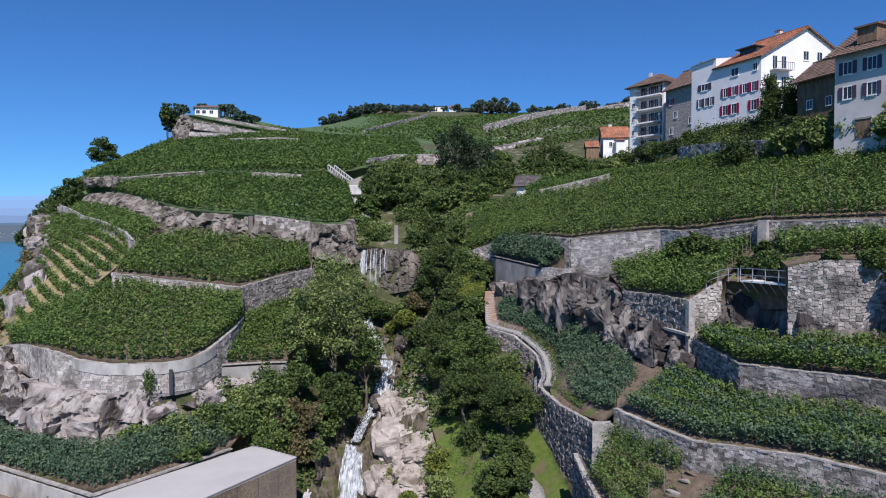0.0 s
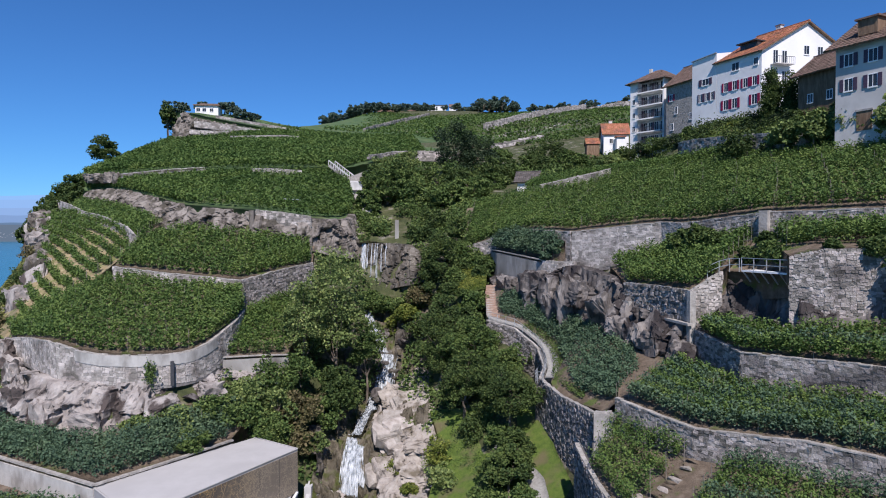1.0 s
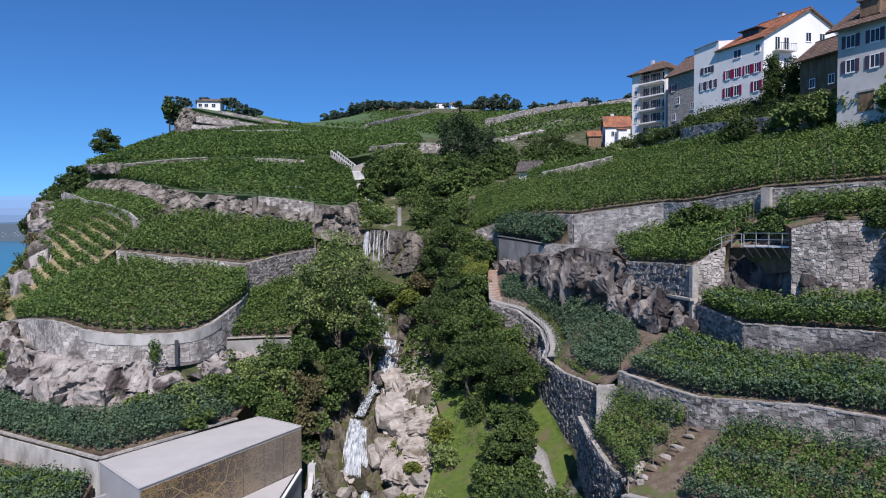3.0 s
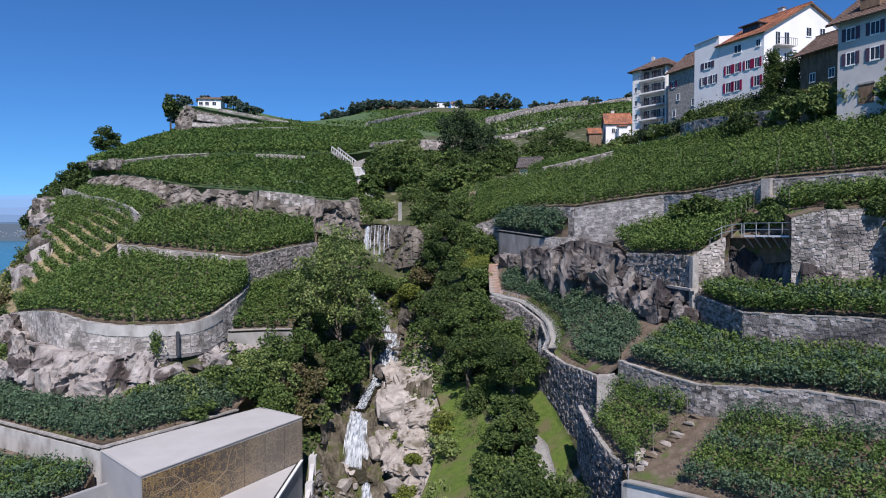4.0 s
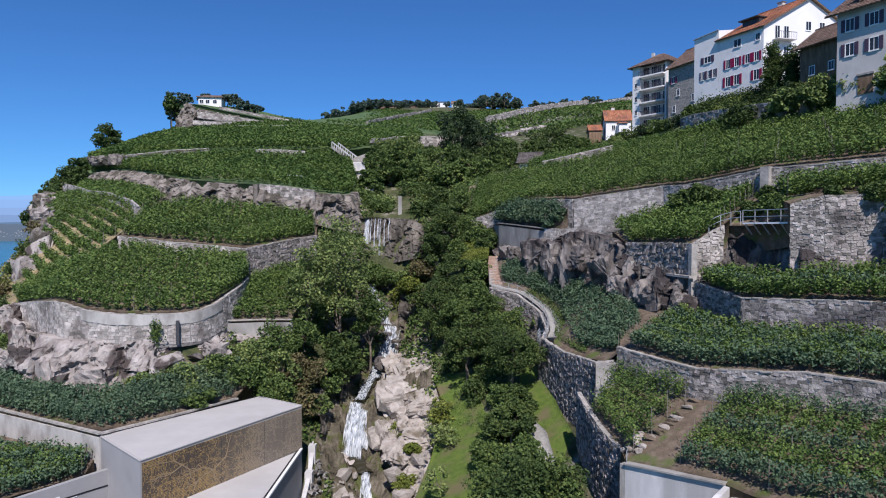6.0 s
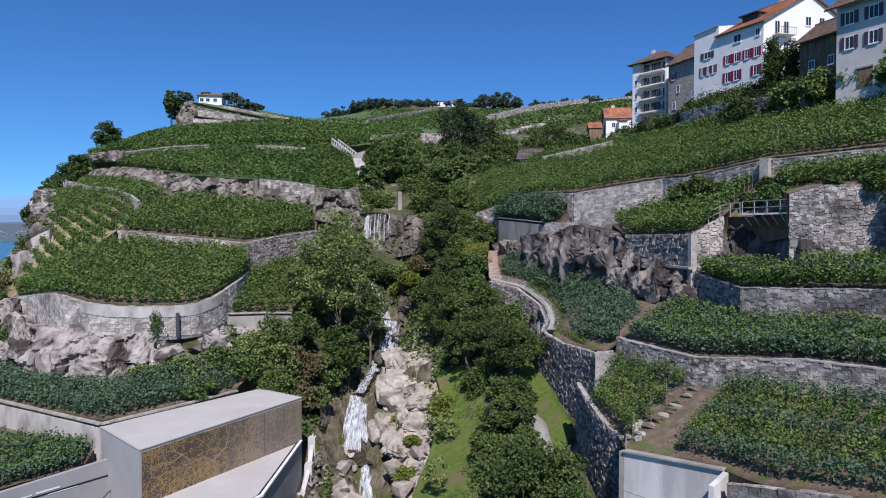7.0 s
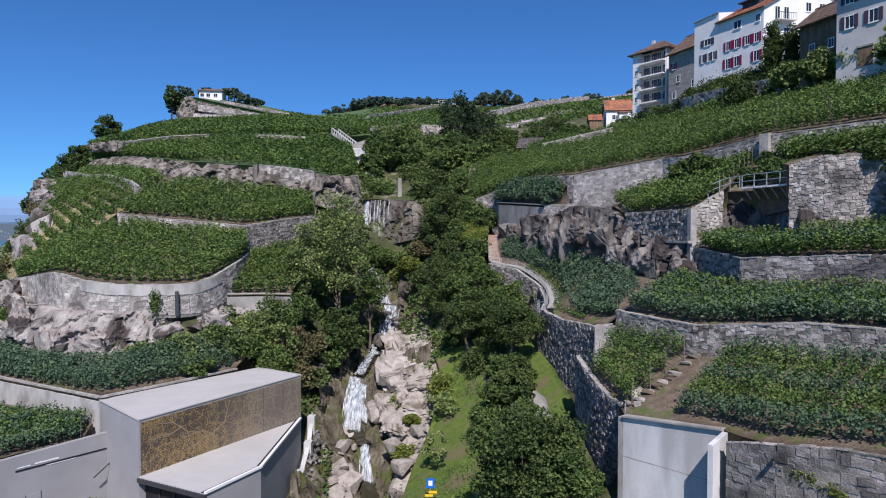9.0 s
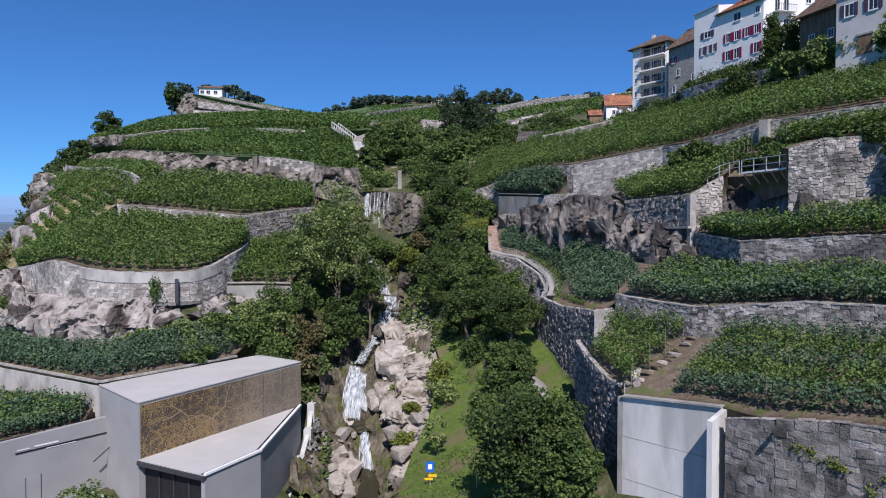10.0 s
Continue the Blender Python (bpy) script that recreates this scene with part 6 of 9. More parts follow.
    part("house_body", prism([tuple(back0), tuple(back1), tuple(C_), tuple(D_)], 34, 52.3), M_PLASTER_GREY, b, "greyish cream plaster walls")
    part("side_pier", prism([tuple(A), tuple(A + bd * 2.0), tuple(A + bd * 2.0 - bn * 1.45), tuple(A - bn * 1.45)], 34, 52.2), M_PLASTER, b, "white wall beside the loggias")
    part("side_pier", prism([tuple(B - bd * 0.4), tuple(B), tuple(B - bn * 1.45), tuple(B - bd * 0.4 - bn * 1.45)], 34, 52.2), M_PLASTER, b)
    ap = (A + B + C_ + D_) / 4
    ov = [A - bd * 0.9 + bn * 0.9, B + bd * 0.9 + bn * 0.9, C_ + bd * 0.8 - bn * 0.8, D_ - bd * 0.8 - bn * 0.8]
    for i in range(4):
        p, q = ov[i], ov[(i + 1) % 4]
        tiled(b, (*p, 52.1), (*q, 52.1), (*(ap + (q - ap) * 0.12), 55.2), (*(ap + (p - ap) * 0.12), 55.2), M_TILE_BROWN, 9, 14, i + 3, "weathered clay tile hip")
    part("chimney", block(ap - bd * 2.5, bd, (0.6, 0.6), 53, 56.0), M_PLASTER_GREY, b)
    for z in (38.2, 41.1, 44.0, 46.9, 49.8):
        q = A + bd * (2.0 + (L - 2.4) / 2) - bn * 0.35
        bal = part("balcony", block(q, bd, (L - 2.4, 2.2), z - 0.28, z), M_PLASTER, b, "white loggia slab with a dark railing")
        rail = [beam((*(q - bd * (L - 2.4) / 2 + bn * 1.05), z + 0.95), (*(q + bd * (L - 2.4) / 2 + bn * 1.05), z + 0.95), 0.07)]
        for k in range(26):
            o_ = q - bd * (L - 2.4) / 2 + bd * (L - 2.4) * k / 25 + bn * 1.05
            rail.append(beam((*o_, z), (*o_, z + 0.95), 0.05))
        part("balcony_rail", join(*rail), M_IRON, bal, "dark iron railing", kind="stuff")
        for s in (3.0, 4.4, 5.9, 7.4):
            window(b, A + bd * s - bn * 1.5, bd, bn, z + 1.2, 0.9, 1.9)
        for s in (2.3, 5.15, 8.1):
            part("blind", block(A + bd * s + bn * -1.40, bd, (0.5, 0.06), z + 0.3, z + 2.1), M_SHUTTER_DARK, b, "dark folded shutter")
    for z in (48.0, 45.0, 42.0):
        window(b, A + bd * 1.0, bd, bn, z, 0.7, 1.1)
    # orange-roofed cottage and shed
    o = thing("cottage", (45, 180, 41), "small white cottage with a bright orange tile roof", "house", "village houses")
    gabled(o, (50.0, 178), (-1, 0.12), 6.6, (0.12, 1), 7, 37, 45.4, 48.4, M_PLASTER, M_TILE, 0.5, 10, 14, wall_label="white walls")
    for s, z in ((1.5, 43.4), (4.6, 43.4), (1.5, 40.9)):
        window(o, np.array((50.0, 178)) + np.array((-0.993, 0.119)) * s, (-0.993, 0.119), (-0.119, -0.993), z, 0.8, 1.2)
    part("porch_wall", block((47.4, 177.0), (1, 0), (2.2, 1.8), 37, 44.2), M_PLASTER, o)
    part("porch_roof", block((47.4, 176.8), (1, 0), (2.7, 2.4), 44.2, 44.4), M_TILE, o)
    sh = thing("shed", (40.5, 181, 40), "low wooden shed with a tile roof", "shed")
    gabled(sh, (42.6, 180), (-1, 0.1), 3.4, (0.1, 1), 4, 36.5, 42.9, 44.4, M_WOOD, M_TILE, 0.3, 6, 8, chimney=False)
    # grey house at the edge
    g = thing("grey_house", (48, 66, 30), "pale grey plastered house with dark shutters and a brown roof", "house", "village houses")
    G, gd, ge = np.array((42.2, 71.2)), np.array((0.45, -0.893)), np.array((0.893, 0.45))
    gn = np.array((-0.893, -0.45))
    gabled(g, G, gd, 13, ge, 11, 26.5, 38.9, 42.5, M_PLASTER_GREY, M_TILE_BROWN, 0.9, 14, 28, wall_label="pale grey plaster walls")
    for s in (1.4, 3.9, 6.4, 9):
        for z in (34.6, 37.2):
            window(g, G + gd * s, gd, gn, z, 0.85, 1.25, M_SHUTTER_DARK)
    dr = part("doorway", prism([tuple(G + gd * 2.3), tuple(G + gd * 3.9), tuple(G + gd * 3.9 + gn * 0.06), tuple(G + gd * 2.3 + gn * 0.06)], 29.6, 31.6), M_WOOD, g, "dark wooden double door")
    part("door_frame", beam((*(G + gd * 2.2 + gn * 0.05), 31.7), (*(G + gd * 4.0 + gn * 0.05), 31.7), 0.16, 0.2), M_COPING, dr)
    q = G + gd * 3 + ge * 1.6
    dm = part("dormer", block(q, gd, (2.0, 2.2), 39.6, 41.2), M_WOOD, g)
    part("dormer_roof", block(q, gd, (2.5, 2.7), 41.2, 41.38), M_TILE_BROWN, dm)
    # brown barn between the houses
    br = thing("barn", (52, 86, 33), "weathered brown wooden barn between the houses", "barn", "village houses")
    gabled(br, (48.3, 90), (0.3, -0.954), 10, (0.954, 0.3), 7, 30.5, 40.4, 43, M_WOOD, M_TILE_BROWN, 0.8, 10, 16, chimney=False, wall_label="weathered brown boards")
    for s, z in ((2, 36.8), (5, 36.8)):
        window(br, np.array((48.3, 90)) + np.array((0.3, -0.954)) * s, (0.3, -0.954), (-0.954, -0.3), z, 0.8, 1.1)
    # hut among the trees
    hu = thing("hut", (16, 130, 27), "small white hut with a dark slate roof", "hut")
    gabled(hu, (17.9, 128.2), (-1, 0.35), 3.6, (0.35, 1), 3.8, 25, 29.1, 30.7, M_PLASTER, M_SLATE, 0.7, 8, 12, chimney=False, wall_label="white walls")
    window(hu, (16.4, 128.73), (-0.944, 0.330), (-0.330, -0.944), 28.4, 0.9, 0.8)


M_SCREEN_GOLD = material("gold_vein", [(0.27, 0.20, 0.12), (0.34, 0.26, 0.165)], 9, rough=0.5, bump=0.0)
cellar()
sign_wall()
recess()
village()


# ---- stream, falls and rocks ----
def on_land_(x, y):
    return float(land(x, y)[0])


def water_strip(name, centre, widths, mat, label, lift_=0.0, across=5, seed=1, wob=0.12):
    c = curved(centre, 40)
    w = np.interp(np.linspace(0, 1, 40), np.linspace(0, 1, len(widths)), widths)
    d = np.gradient(c[:, :2], axis=0)
    d /= np.linalg.norm(d, axis=1)[:, None] + 1e-9
    s = np.stack([-d[:, 1], d[:, 0]], 1)
    v = []
    for k in np.linspace(-1, 1, across):
        p = c.copy()
        p[:, :2] += s * (w * k * (1 + 0.25 * vnoise(c * 3 + k, 1.0, seed)))[:, None]
        p[:, 2] += lift_ + wob * vnoise(p * 2, 1, seed + 2) - 0.12 * abs(k)
        v.append(p)
    return single(name, (np.concatenate(v), grid_faces(40, across)), mat, label, "water", "structure", smooth=True)


def veil(name, top, bottom, label, seed=1, bulge=0.5, dense=1.0):
    """Falling water: a torn sheet and many tapering strands between two lines, bowed outward, with spray at the foot."""
    r = np.random.default_rng(seed + 60)
    a, b = along(top, 30), along(bottom, 30)
    w = length(top)
    v, f = [], []
    m = 9
    thin = w < 0.3
    for i in range(int(2 + 34 * w * dense)):
        s = float(np.clip(r.normal(0.5, 0.32), -0.1, 1.1))
        s2 = float(np.clip(s + r.normal() * 0.12, -0.15, 1.15))
        t0 = max(0.0, r.uniform(-0.12, 0.62))
        t1 = min(1.0, t0 + r.uniform(0.3, 0.9))
        half = r.uniform(0.008, 0.03) * (0.6 if thin else 1.0)
        lean_ = r.normal() * 0.05
        k = len(v)
        for q in range(m):
            h = q / (m - 1)
            tt = t0 + (t1 - t0) * h
            si = (s * (1 - tt) + s2 * tt)
            p0 = a[0] + (a[-1] - a[0]) * si
            p1 = b[0] + (b[-1] - b[0]) * si
            p = p0 * (1 - tt) + p1 * tt
            p[1] -= bulge * math.sin(math.pi * tt) * 0.6 + 0.10 + (i % 7) * 0.03
            p[2] += bulge * 0.35 * math.sin(math.pi * tt)
            p[0] += 0.06 * math.sin(5 * tt + i) + lean_ * tt
            wd = half * (0.25 + 1.2 * math.sin(math.pi * min(1, 0.08 + 0.9 * h))) * (1 + 0.5 * tt)
            v += [p - (wd, 0, 0), p + (0, -wd * 0.5, 0), p + (wd, 0, 0)]
            if q:
                o = k + 3 * q
                f += [[o - 3, o - 2, o + 1, o], [o - 2, o - 1, o + 2, o + 1]]
    geos = [(np.array(v), f)]
    if not thin:
        for layer in range(2):
            nu, nv = 22, 30
            tt, ss = np.meshgrid(np.linspace(0, 1, nv), np.linspace(0, 1, nu), indexing="ij")
            tt, ss = tt.ravel()[:, None], ss.ravel()[:, None]
            side = (ss - 0.5) * (1 + 0.55 * vnoise(np.c_[tt * 6, ss * 0 + np.sign(ss - 0.5) * 9, tt * 0 + layer * 5], 1.0, seed)[:, None]) * (0.95 - 0.25 * layer) + 0.5
            p = (a[0] + (a[-1] - a[0]) * side) * (1 - tt) + (b[0] + (b[-1] - b[0]) * side) * tt
            fold = vnoise(np.c_[side * 9 * w, tt * 1.2, tt * 0 + layer], 1.0, seed + 3)[:, None]
            bow = np.sin(math.pi * tt) * bulge
            p = p + np.c_[0.05 * fold, -0.6 * bow - 0.05 - 0.12 * layer + 0.16 * fold, 0.35 * bow + 0.05 * fold]
            geos.append((p, grid_faces(nu, nv)))
    for i in range(int(18 * w)):
        si = r.uniform(-0.1, 1.1)
        p = b[0] + (b[-1] - b[0]) * si + (r.normal() * 0.12, -0.15 + r.normal() * 0.25, abs(r.normal()) * 0.15)
        geos.append(boulder(p, (r.uniform(0.04, 0.13),) * 3, i, 1, 0.5))
    return single(name, join(*geos), M_FOAM, label, "waterfall", "structure", smooth=True)


FALL_BOT = [(-15.2, 101.5, 8.5), (-12, 99.8, 9.2), (-8.2, 98.6, 10.4), (-4.6, 97.4, 11.2), (-2.6, 97.6, 11.6)]
FALL_TOP = [(-15.4, 104.6, 16.8), (-12.6, 103.2, 17.2), (-8.6, 101.2, 17.2), (-5, 99.4, 16.9), (-3.0, 99.8, 15.6)]
rock_face("rock_waterfall", FALL_BOT, FALL_TOP, "dark wet rock step under the upper waterfall", 0.8, 0.3, 51, M_ROCK_WET)
for x0, w, z1 in ((-12.4, 0.30, 11.4), (-11.7, 0.02, 13.6), (-11.1, 0.012, 12.2), (-10.5, 0.015, 14.0), (-10.2, 0.01, 11.6), (-9.5, 0.012, 13.0), (-8.8, 0.01, 13.8)):
    s = (x0 + 12.6) / 4.0
    y = 102.6 - 2.0 * s
    veil("waterfall", [(x0 - w, y + 0.3, 17.25), (x0 + w, y - 0.15, 17.2)], [(x0 - w * 0.9, y - 2.2, z1), (x0 + w * 1.0, y - 2.6, z1)], "thin white waterfall over a rock step", int(x0 * -7), 0.4, 0.6 if x0 < -12 else 0.3)
water_strip("stream_upper", [(-17, 118, 21), (-15, 110, 18.6), (-12, 104.5, 17.3), (-11, 102.6, 17.2)], [1.0, 1.4, 2.0, 1.8], M_POOL, "shallow stream above the waterfall", 0.2)
veil("cascade_hidden", [(-12.0, 97.5, 8.0), (-11.2, 97.4, 8.0)], [(-9.3, 91.3, 2.4), (-7.8, 91.1, 2.2)], "white cascade between trees", 15, 0.3, 1.4)
veil("waterfall_middle", [(-8.6, 91.0, 2.1), (-6.6, 90.8, 1.9)], [(-9.4, 86.4, -2.2), (-7.2, 86.0, -2.4)], "bowed white waterfall in the gorge", 5, 0.9, 0.7)
water_strip("stream_chute", [(-8.3, 86.2, -2.4), (-9.2, 82, -3.4), (-9.9, 78, -4.0), (-10.2, 74.5, -4.6)], [0.9, 0.9, 0.8, 0.7], M_POOL, "dark stream running down a rock chute", 0.25)
veil("stream_foam", [(-9.3, 86.2, -1.9), (-7.7, 85.6, -1.9)], [(-9.7, 81.0, -2.9), (-8.5, 80.6, -2.9)], "white foam at the foot of the middle fall", 16, 0.2, 0.8)
veil("stream_run", [(-9.6, 81.2, -2.8), (-8.7, 80.8, -2.8)], [(-10.7, 74.4, -4.0), (-9.6, 74.2, -4.0)], "white water racing down a rock chute", 17, 0.2, 1.0)
veil("waterfall_lower", [(-10.9, 74.0, -4.2), (-9.6, 73.7, -4.3)], [(-11.1, 69.2, -8.6), (-9.4, 68.6, -8.9)], "broad white waterfall over boulders", 8, 1.0, 2.2)
veil("waterfall_side", [(-10.1, 73.5, -4.7), (-9.2, 73.3, -5.0)], [(-9.7, 70.0, -7.7), (-8.7, 69.6, -8.2)], "thin side strands of the lower waterfall", 18, 0.6, 0.9)
water_strip("pool", [(-9.9, 69.2, -8.8), (-8.9, 67.2, -9.25), (-8.2, 66.0, -9.5)], [0.8, 0.8, 0.7], M_POOL, "brown pool below the waterfall", 0.12)
veil("waterfall_last", [(-8.7, 66.2, -9.35), (-8.0, 66.0, -9.4)], [(-8.4, 63.4, -12.4), (-7.1, 63.0, -12.6)], "white waterfall beside boulders", 9, 0.7, 1.5)
water_strip("stream_bottom", [(-7.8, 63.4, -12.4), (-7.2, 60, -13), (-7.5, 55, -13.8), (-9, 48, -14.2)], [0.7, 1.0, 1.2, 1.6], M_POOL, "brown stream at the bottom of the gorge", 0.25)
# rock walls of the gorge
rock_face("rock_gorge_right", [(-7.0, 91.4, -0.6), (-4.2, 90.6, -0.4), (-2.8, 85, -1.2)], [(-6.6, 92.6, 6.5), (-4.0, 92, 6.8), (-1.6, 87, 4.4)], "dark overhanging rock with water stains", 0.8, 0.3, 52, M_ROCK_WET)
rock_face("rock_slab", [(-9.2, 80, -4.4), (-8.2, 74, -5.4), (-7.2, 69.5, -8.8), (-5.6, 65.5, -10.6), (-4.6, 61.5, -12)], [(-6.6, 83.5, -0.4), (-5.2, 77, -1.4), (-3.6, 70.5, -4.2), (-2.6, 66.5, -6.4), (-2.2, 61, -8.4)], "pale slabs of layered rock beside the stream", 0.62, 0.3, 53, M_SLAB, cell=2.6, crack=0.5)
rock_face("rock_slab_upper", [(-6.4, 83.2, -0.8), (-5.2, 77, -1.7), (-3.8, 70.8, -4.5), (-2.6, 66.5, -6.8)], [(-3.6, 86, 1.2), (-2.2, 79, 0.3), (-1.2, 72, -2.4), (-0.8, 67, -5.4)], "pale upper slab of bare rock", 0.4, 0.3, 54, M_SLAB, cell=3.4, crack=0.4)
rock_face("rock_gorge_left", [(-13.6, 75, -5), (-12.4, 71.5, -8.2), (-12.2, 67, -9.4)], [(-15, 76, -0.2), (-13.6, 71.6, -2.4), (-13.2, 68, -4.2)], "dark upright rock ribs beside the waterfall", 0.7, 0.28, 55, M_ROCK_WET)
r_ = np.random.default_rng(12)
for i in range(34):
    t = r_.uniform(0, 1)
    x = np.interp(t, (0, 0.35, 0.7, 1), (-7.0, -4.6, -4.0, -4.4)) + r_.normal() * 1.5
    y = np.interp(t, (0, 0.35, 0.7, 1), (80, 72, 66, 58))
    s = r_.uniform(0.2, 0.7) if i % 5 else r_.uniform(0.7, 1.2)
    z = float(np.interp(t, (0, 0.35, 0.7, 1), (-3.2, -4.6, -7.8, -11.4))) + 0.35 * (x + 4.6) + 0.3
    single("boulder", broken((x, y, z), (s, s * r_.uniform(0.7, 1.2), s * 0.7), i + 3, r_.uniform(0, 6), r_.uniform(-0.3, 0.3)), M_BOULDER, "pale angular boulder beside the stream", "boulder", group="stream boulders")
for i in range(34):
    y = r_.uniform(57, 69)
    x = np.interp(y, (57, 69), (-10.6, -11.6)) + r_.normal() * 0.7
    s = r_.uniform(0.3, 0.9)
    single("boulder", boulder((x, y, float(np.interp(y, (57, 62, 69), (-12.6, -10.6, -9.0))) + 0.2), (s, s, s), i + 90), M_BOULDER, "grey boulder at the foot of the channel wall", "boulder", group="stream boulders")


for i in range(40):
    t = r_.uniform(0, 1)
    x = float(np.interp(t, (0, 0.4, 0.7, 1), (-10.8, -8.4, -7.8, -9.2))) + r_.normal() * 1.9
    y = float(np.interp(t, (0, 0.4, 0.7, 1), (98, 93, 88, 81)))
    s = r_.uniform(0.4, 1.3)
    single("boulder", boulder((x, y, on_land_(x, y) + 0.2), (s, s, s * 1.1), i + 130), M_ROCK_WET if i % 2 else M_ROCK, "dark wet boulder in the gorge", "boulder", group="gorge boulders")


def channel_wall():
    """Concrete posts with stacked stones between them, along the stream."""
    ob = tagged(new("wall_channel"), "stepped channel wall of concrete posts and stacked stones", "wall", kind="structure")
    ob.location = (-13, 60, -12)
    pts = [np.array(q) for q in ((-13.6, 66.2, -6.2), (-13.45, 64.4, -6.4), (-13.3, 62, -8.2), (-13.2, 58, -9.6), (-13.2, 53, -11))]
    for p, q in zip(pts, pts[1:]):
        part("beam", beam(p - (0, 0, 0.3), q - (0, 0, 0.3), 0.42, 0.5), M_CONCRETE, ob)
    for p in pts[1:-1]:
        part("post", block(p[:2], (0, 1), (0.9, 0.7), p[2] - 3, p[2] + 0.35), M_CONCRETE, ob, "square pale concrete post")
    geos = []
    for i in range(110):
        y = r_.uniform(54, 66.5)
        z = np.interp(y, (53, 58, 62, 66), (-11, -9.6, -8.2, -6.3))
        k = r_.uniform(0, 1)
        s = r_.uniform(0.25, 0.5)
        geos.append(boulder((-12.9 + k * 1.3, y, z - 0.3 - k * 2.4), (s, s * 1.3, s), i, 1, 0.75))
    for g in geos:
        part("stone", g, M_STONE_OBJ, ob)


channel_wall()

def stream_bed():
    ys, xs_ = np.arange(53, 99, 0.22), np.arange(-13.4, -1.6, 0.22)
    gx, gy = np.meshgrid(xs_, ys)
    x, y = gx.ravel(), gy.ravel()
    z, d = bed_height(x, y)
    p = np.c_[x, y, z]
    z = z + 0.75 * facets(p * (1, 1, 0.8), 2.2, 3) * np.clip(np.abs(d) - 0.7, 0, 1) + 0.26 * facets(p, 0.9, 9) + 0.08 * facets(p, 0.4, 11)
    single("stream_bed", (np.c_[x, y, z], grid_faces(len(xs_), len(ys))), M_ROCK_BED, "brown wet broken rock bed of the stream", "rock", "structure")


stream_bed()

sl_ = np.random.default_rng(64)
for i in range(22):
    y = sl_.uniform(60.5, 84)
    c = float(np.interp(y, (53, 63, 66, 69, 73.5, 77, 84), (-7.6, -7.7, -8.3, -10, -10.2, -10, -8.6)))
    x = c + sl_.uniform(1.7, 5.6)
    s = sl_.uniform(0.8, 2.0)
    z = float(bed_height(np.array([x]), np.array([y]))[0][0])
    single("rock_slab_block", broken((x, y, z + 0.15 * s), (s * 1.0, s * sl_.uniform(0.8, 1.5), s * 0.5), i + 900, sl_.uniform(-0.6, 0.6), 0.42), M_BOULDER, "pale angular slab beside the stream", "boulder", group="stream boulders")
for i in range(9):
    y = sl_.uniform(58, 66)
    x = float(np.interp(y, (57, 69), (-10.2, -11.8))) + sl_.uniform(0.2, 1.4)
    s = sl_.uniform(0.7, 1.3)
    z = float(bed_height(np.array([x]), np.array([y]))[0][0])
    single("rock_slab_block", broken((x, y, z), (s, s * 1.2, s * 0.8), i + 950, sl_.uniform(-0.6, 0.6), 0.35), M_BOULDER, "pale broken rock beside the last waterfall", "boulder", group="stream boulders")


for i, (x, y, z, l, w, h) in enumerate(((-6.3, 80.6, -1.5, 1.7, 2.4, 0.8), (-3.6, 78.0, -1.8, 2.2, 2.6, 0.9), (-4.6, 74.2, -3.5, 1.7, 2.2, 0.9), (-6.3, 74.0, -4.5, 1.0, 2.2, 0.8), (-2.6, 71.2, -4.1, 1.7, 2.4, 1.0),
                                       (-2.8, 67.4, -6.2, 1.6, 1.8, 1.0), (-5.0, 65.4, -7.3, 1.4, 1.6, 0.9), (-6.2, 69.4, -6.6, 1.2, 1.8, 0.9), (-4.2, 69.6, -5.4, 1.3, 1.6, 0.8), (-2.2, 74.2, -2.5, 1.4, 1.8, 0.7))):
    single("rock_slab_block", broken((x, y, z), (l, w, h), 980 + i, sl_.uniform(-0.5, 0.3), 0.42 + sl_.uniform(-0.12, 0.12), True), M_SLAB, "large pale tilted slab beside the stream", "boulder", group="stream slabs")


def moss():
    r = np.random.default_rng(65)
    n = 26000
    x, y = r.uniform(-11.5, -1.2, n), r.uniform(54, 86, n)
    z, d = bed_height(x, y)
    p = np.c_[x, y, z + 0.12 + np.abs(r.normal(size=n)) * 0.16]
    g = vnoise(p * (1, 1, 0.3), 2.2, 8) + 0.35 * vnoise(p, 0.6, 9)
    edge = np.clip((x + 3.6) / 1.6, 0, 1)
    keep = (g + 0.75 * edge > 0.42) & (np.abs(d) > 1.1)
    p[:, 2] += edge * np.abs(r.normal(size=n)) * 0.35
    single("moss", leaves(p[keep], 0.2, 0.5, r), M_LEAF_PALE, "yellow-green moss and tufts over the stream rocks", "plants", "stuff")


moss()

# ---- path, lawn and stair ----
def sheet(name, left, right, mat, label, step=0.5, bump=0.04, cat="path"):
    return single(name, strip(left, right, step, bump, 3), mat, label, cat, "structure", smooth=True)


def on_land(x, y, dz=0.0):
    return float(land(x, y)[0]) + dz


LAWN_L, LAWN_R = [(-1.6, 74, -1.5), (-0.6, 68.5, -3.6), (-1.4, 62, -6.2), (-2.6, 56.5, -7.8), (-3.4, 50, -8.6), (-3.6, 45, -8.7)], [(7.8, 68, 0.8), (8.4, 64, 0.2), (8.6, 58.5, -1.2), (9.2, 53, -2.6), (9.2, 48.5, -4.4), (9.6, 42, -6.6)]
sheet("lawn", lift(LAWN_L, 0.3), lift(LAWN_R, 0.3, 1.6), M_GRASS, "mown green grass beside the stream", 0.5, 0.12, "lawn")
LAWN_GRID = strip(lift(LAWN_L, 0.3), lift(LAWN_R, 0.3, 1.6), 0.5, 0.12, 3)[0]


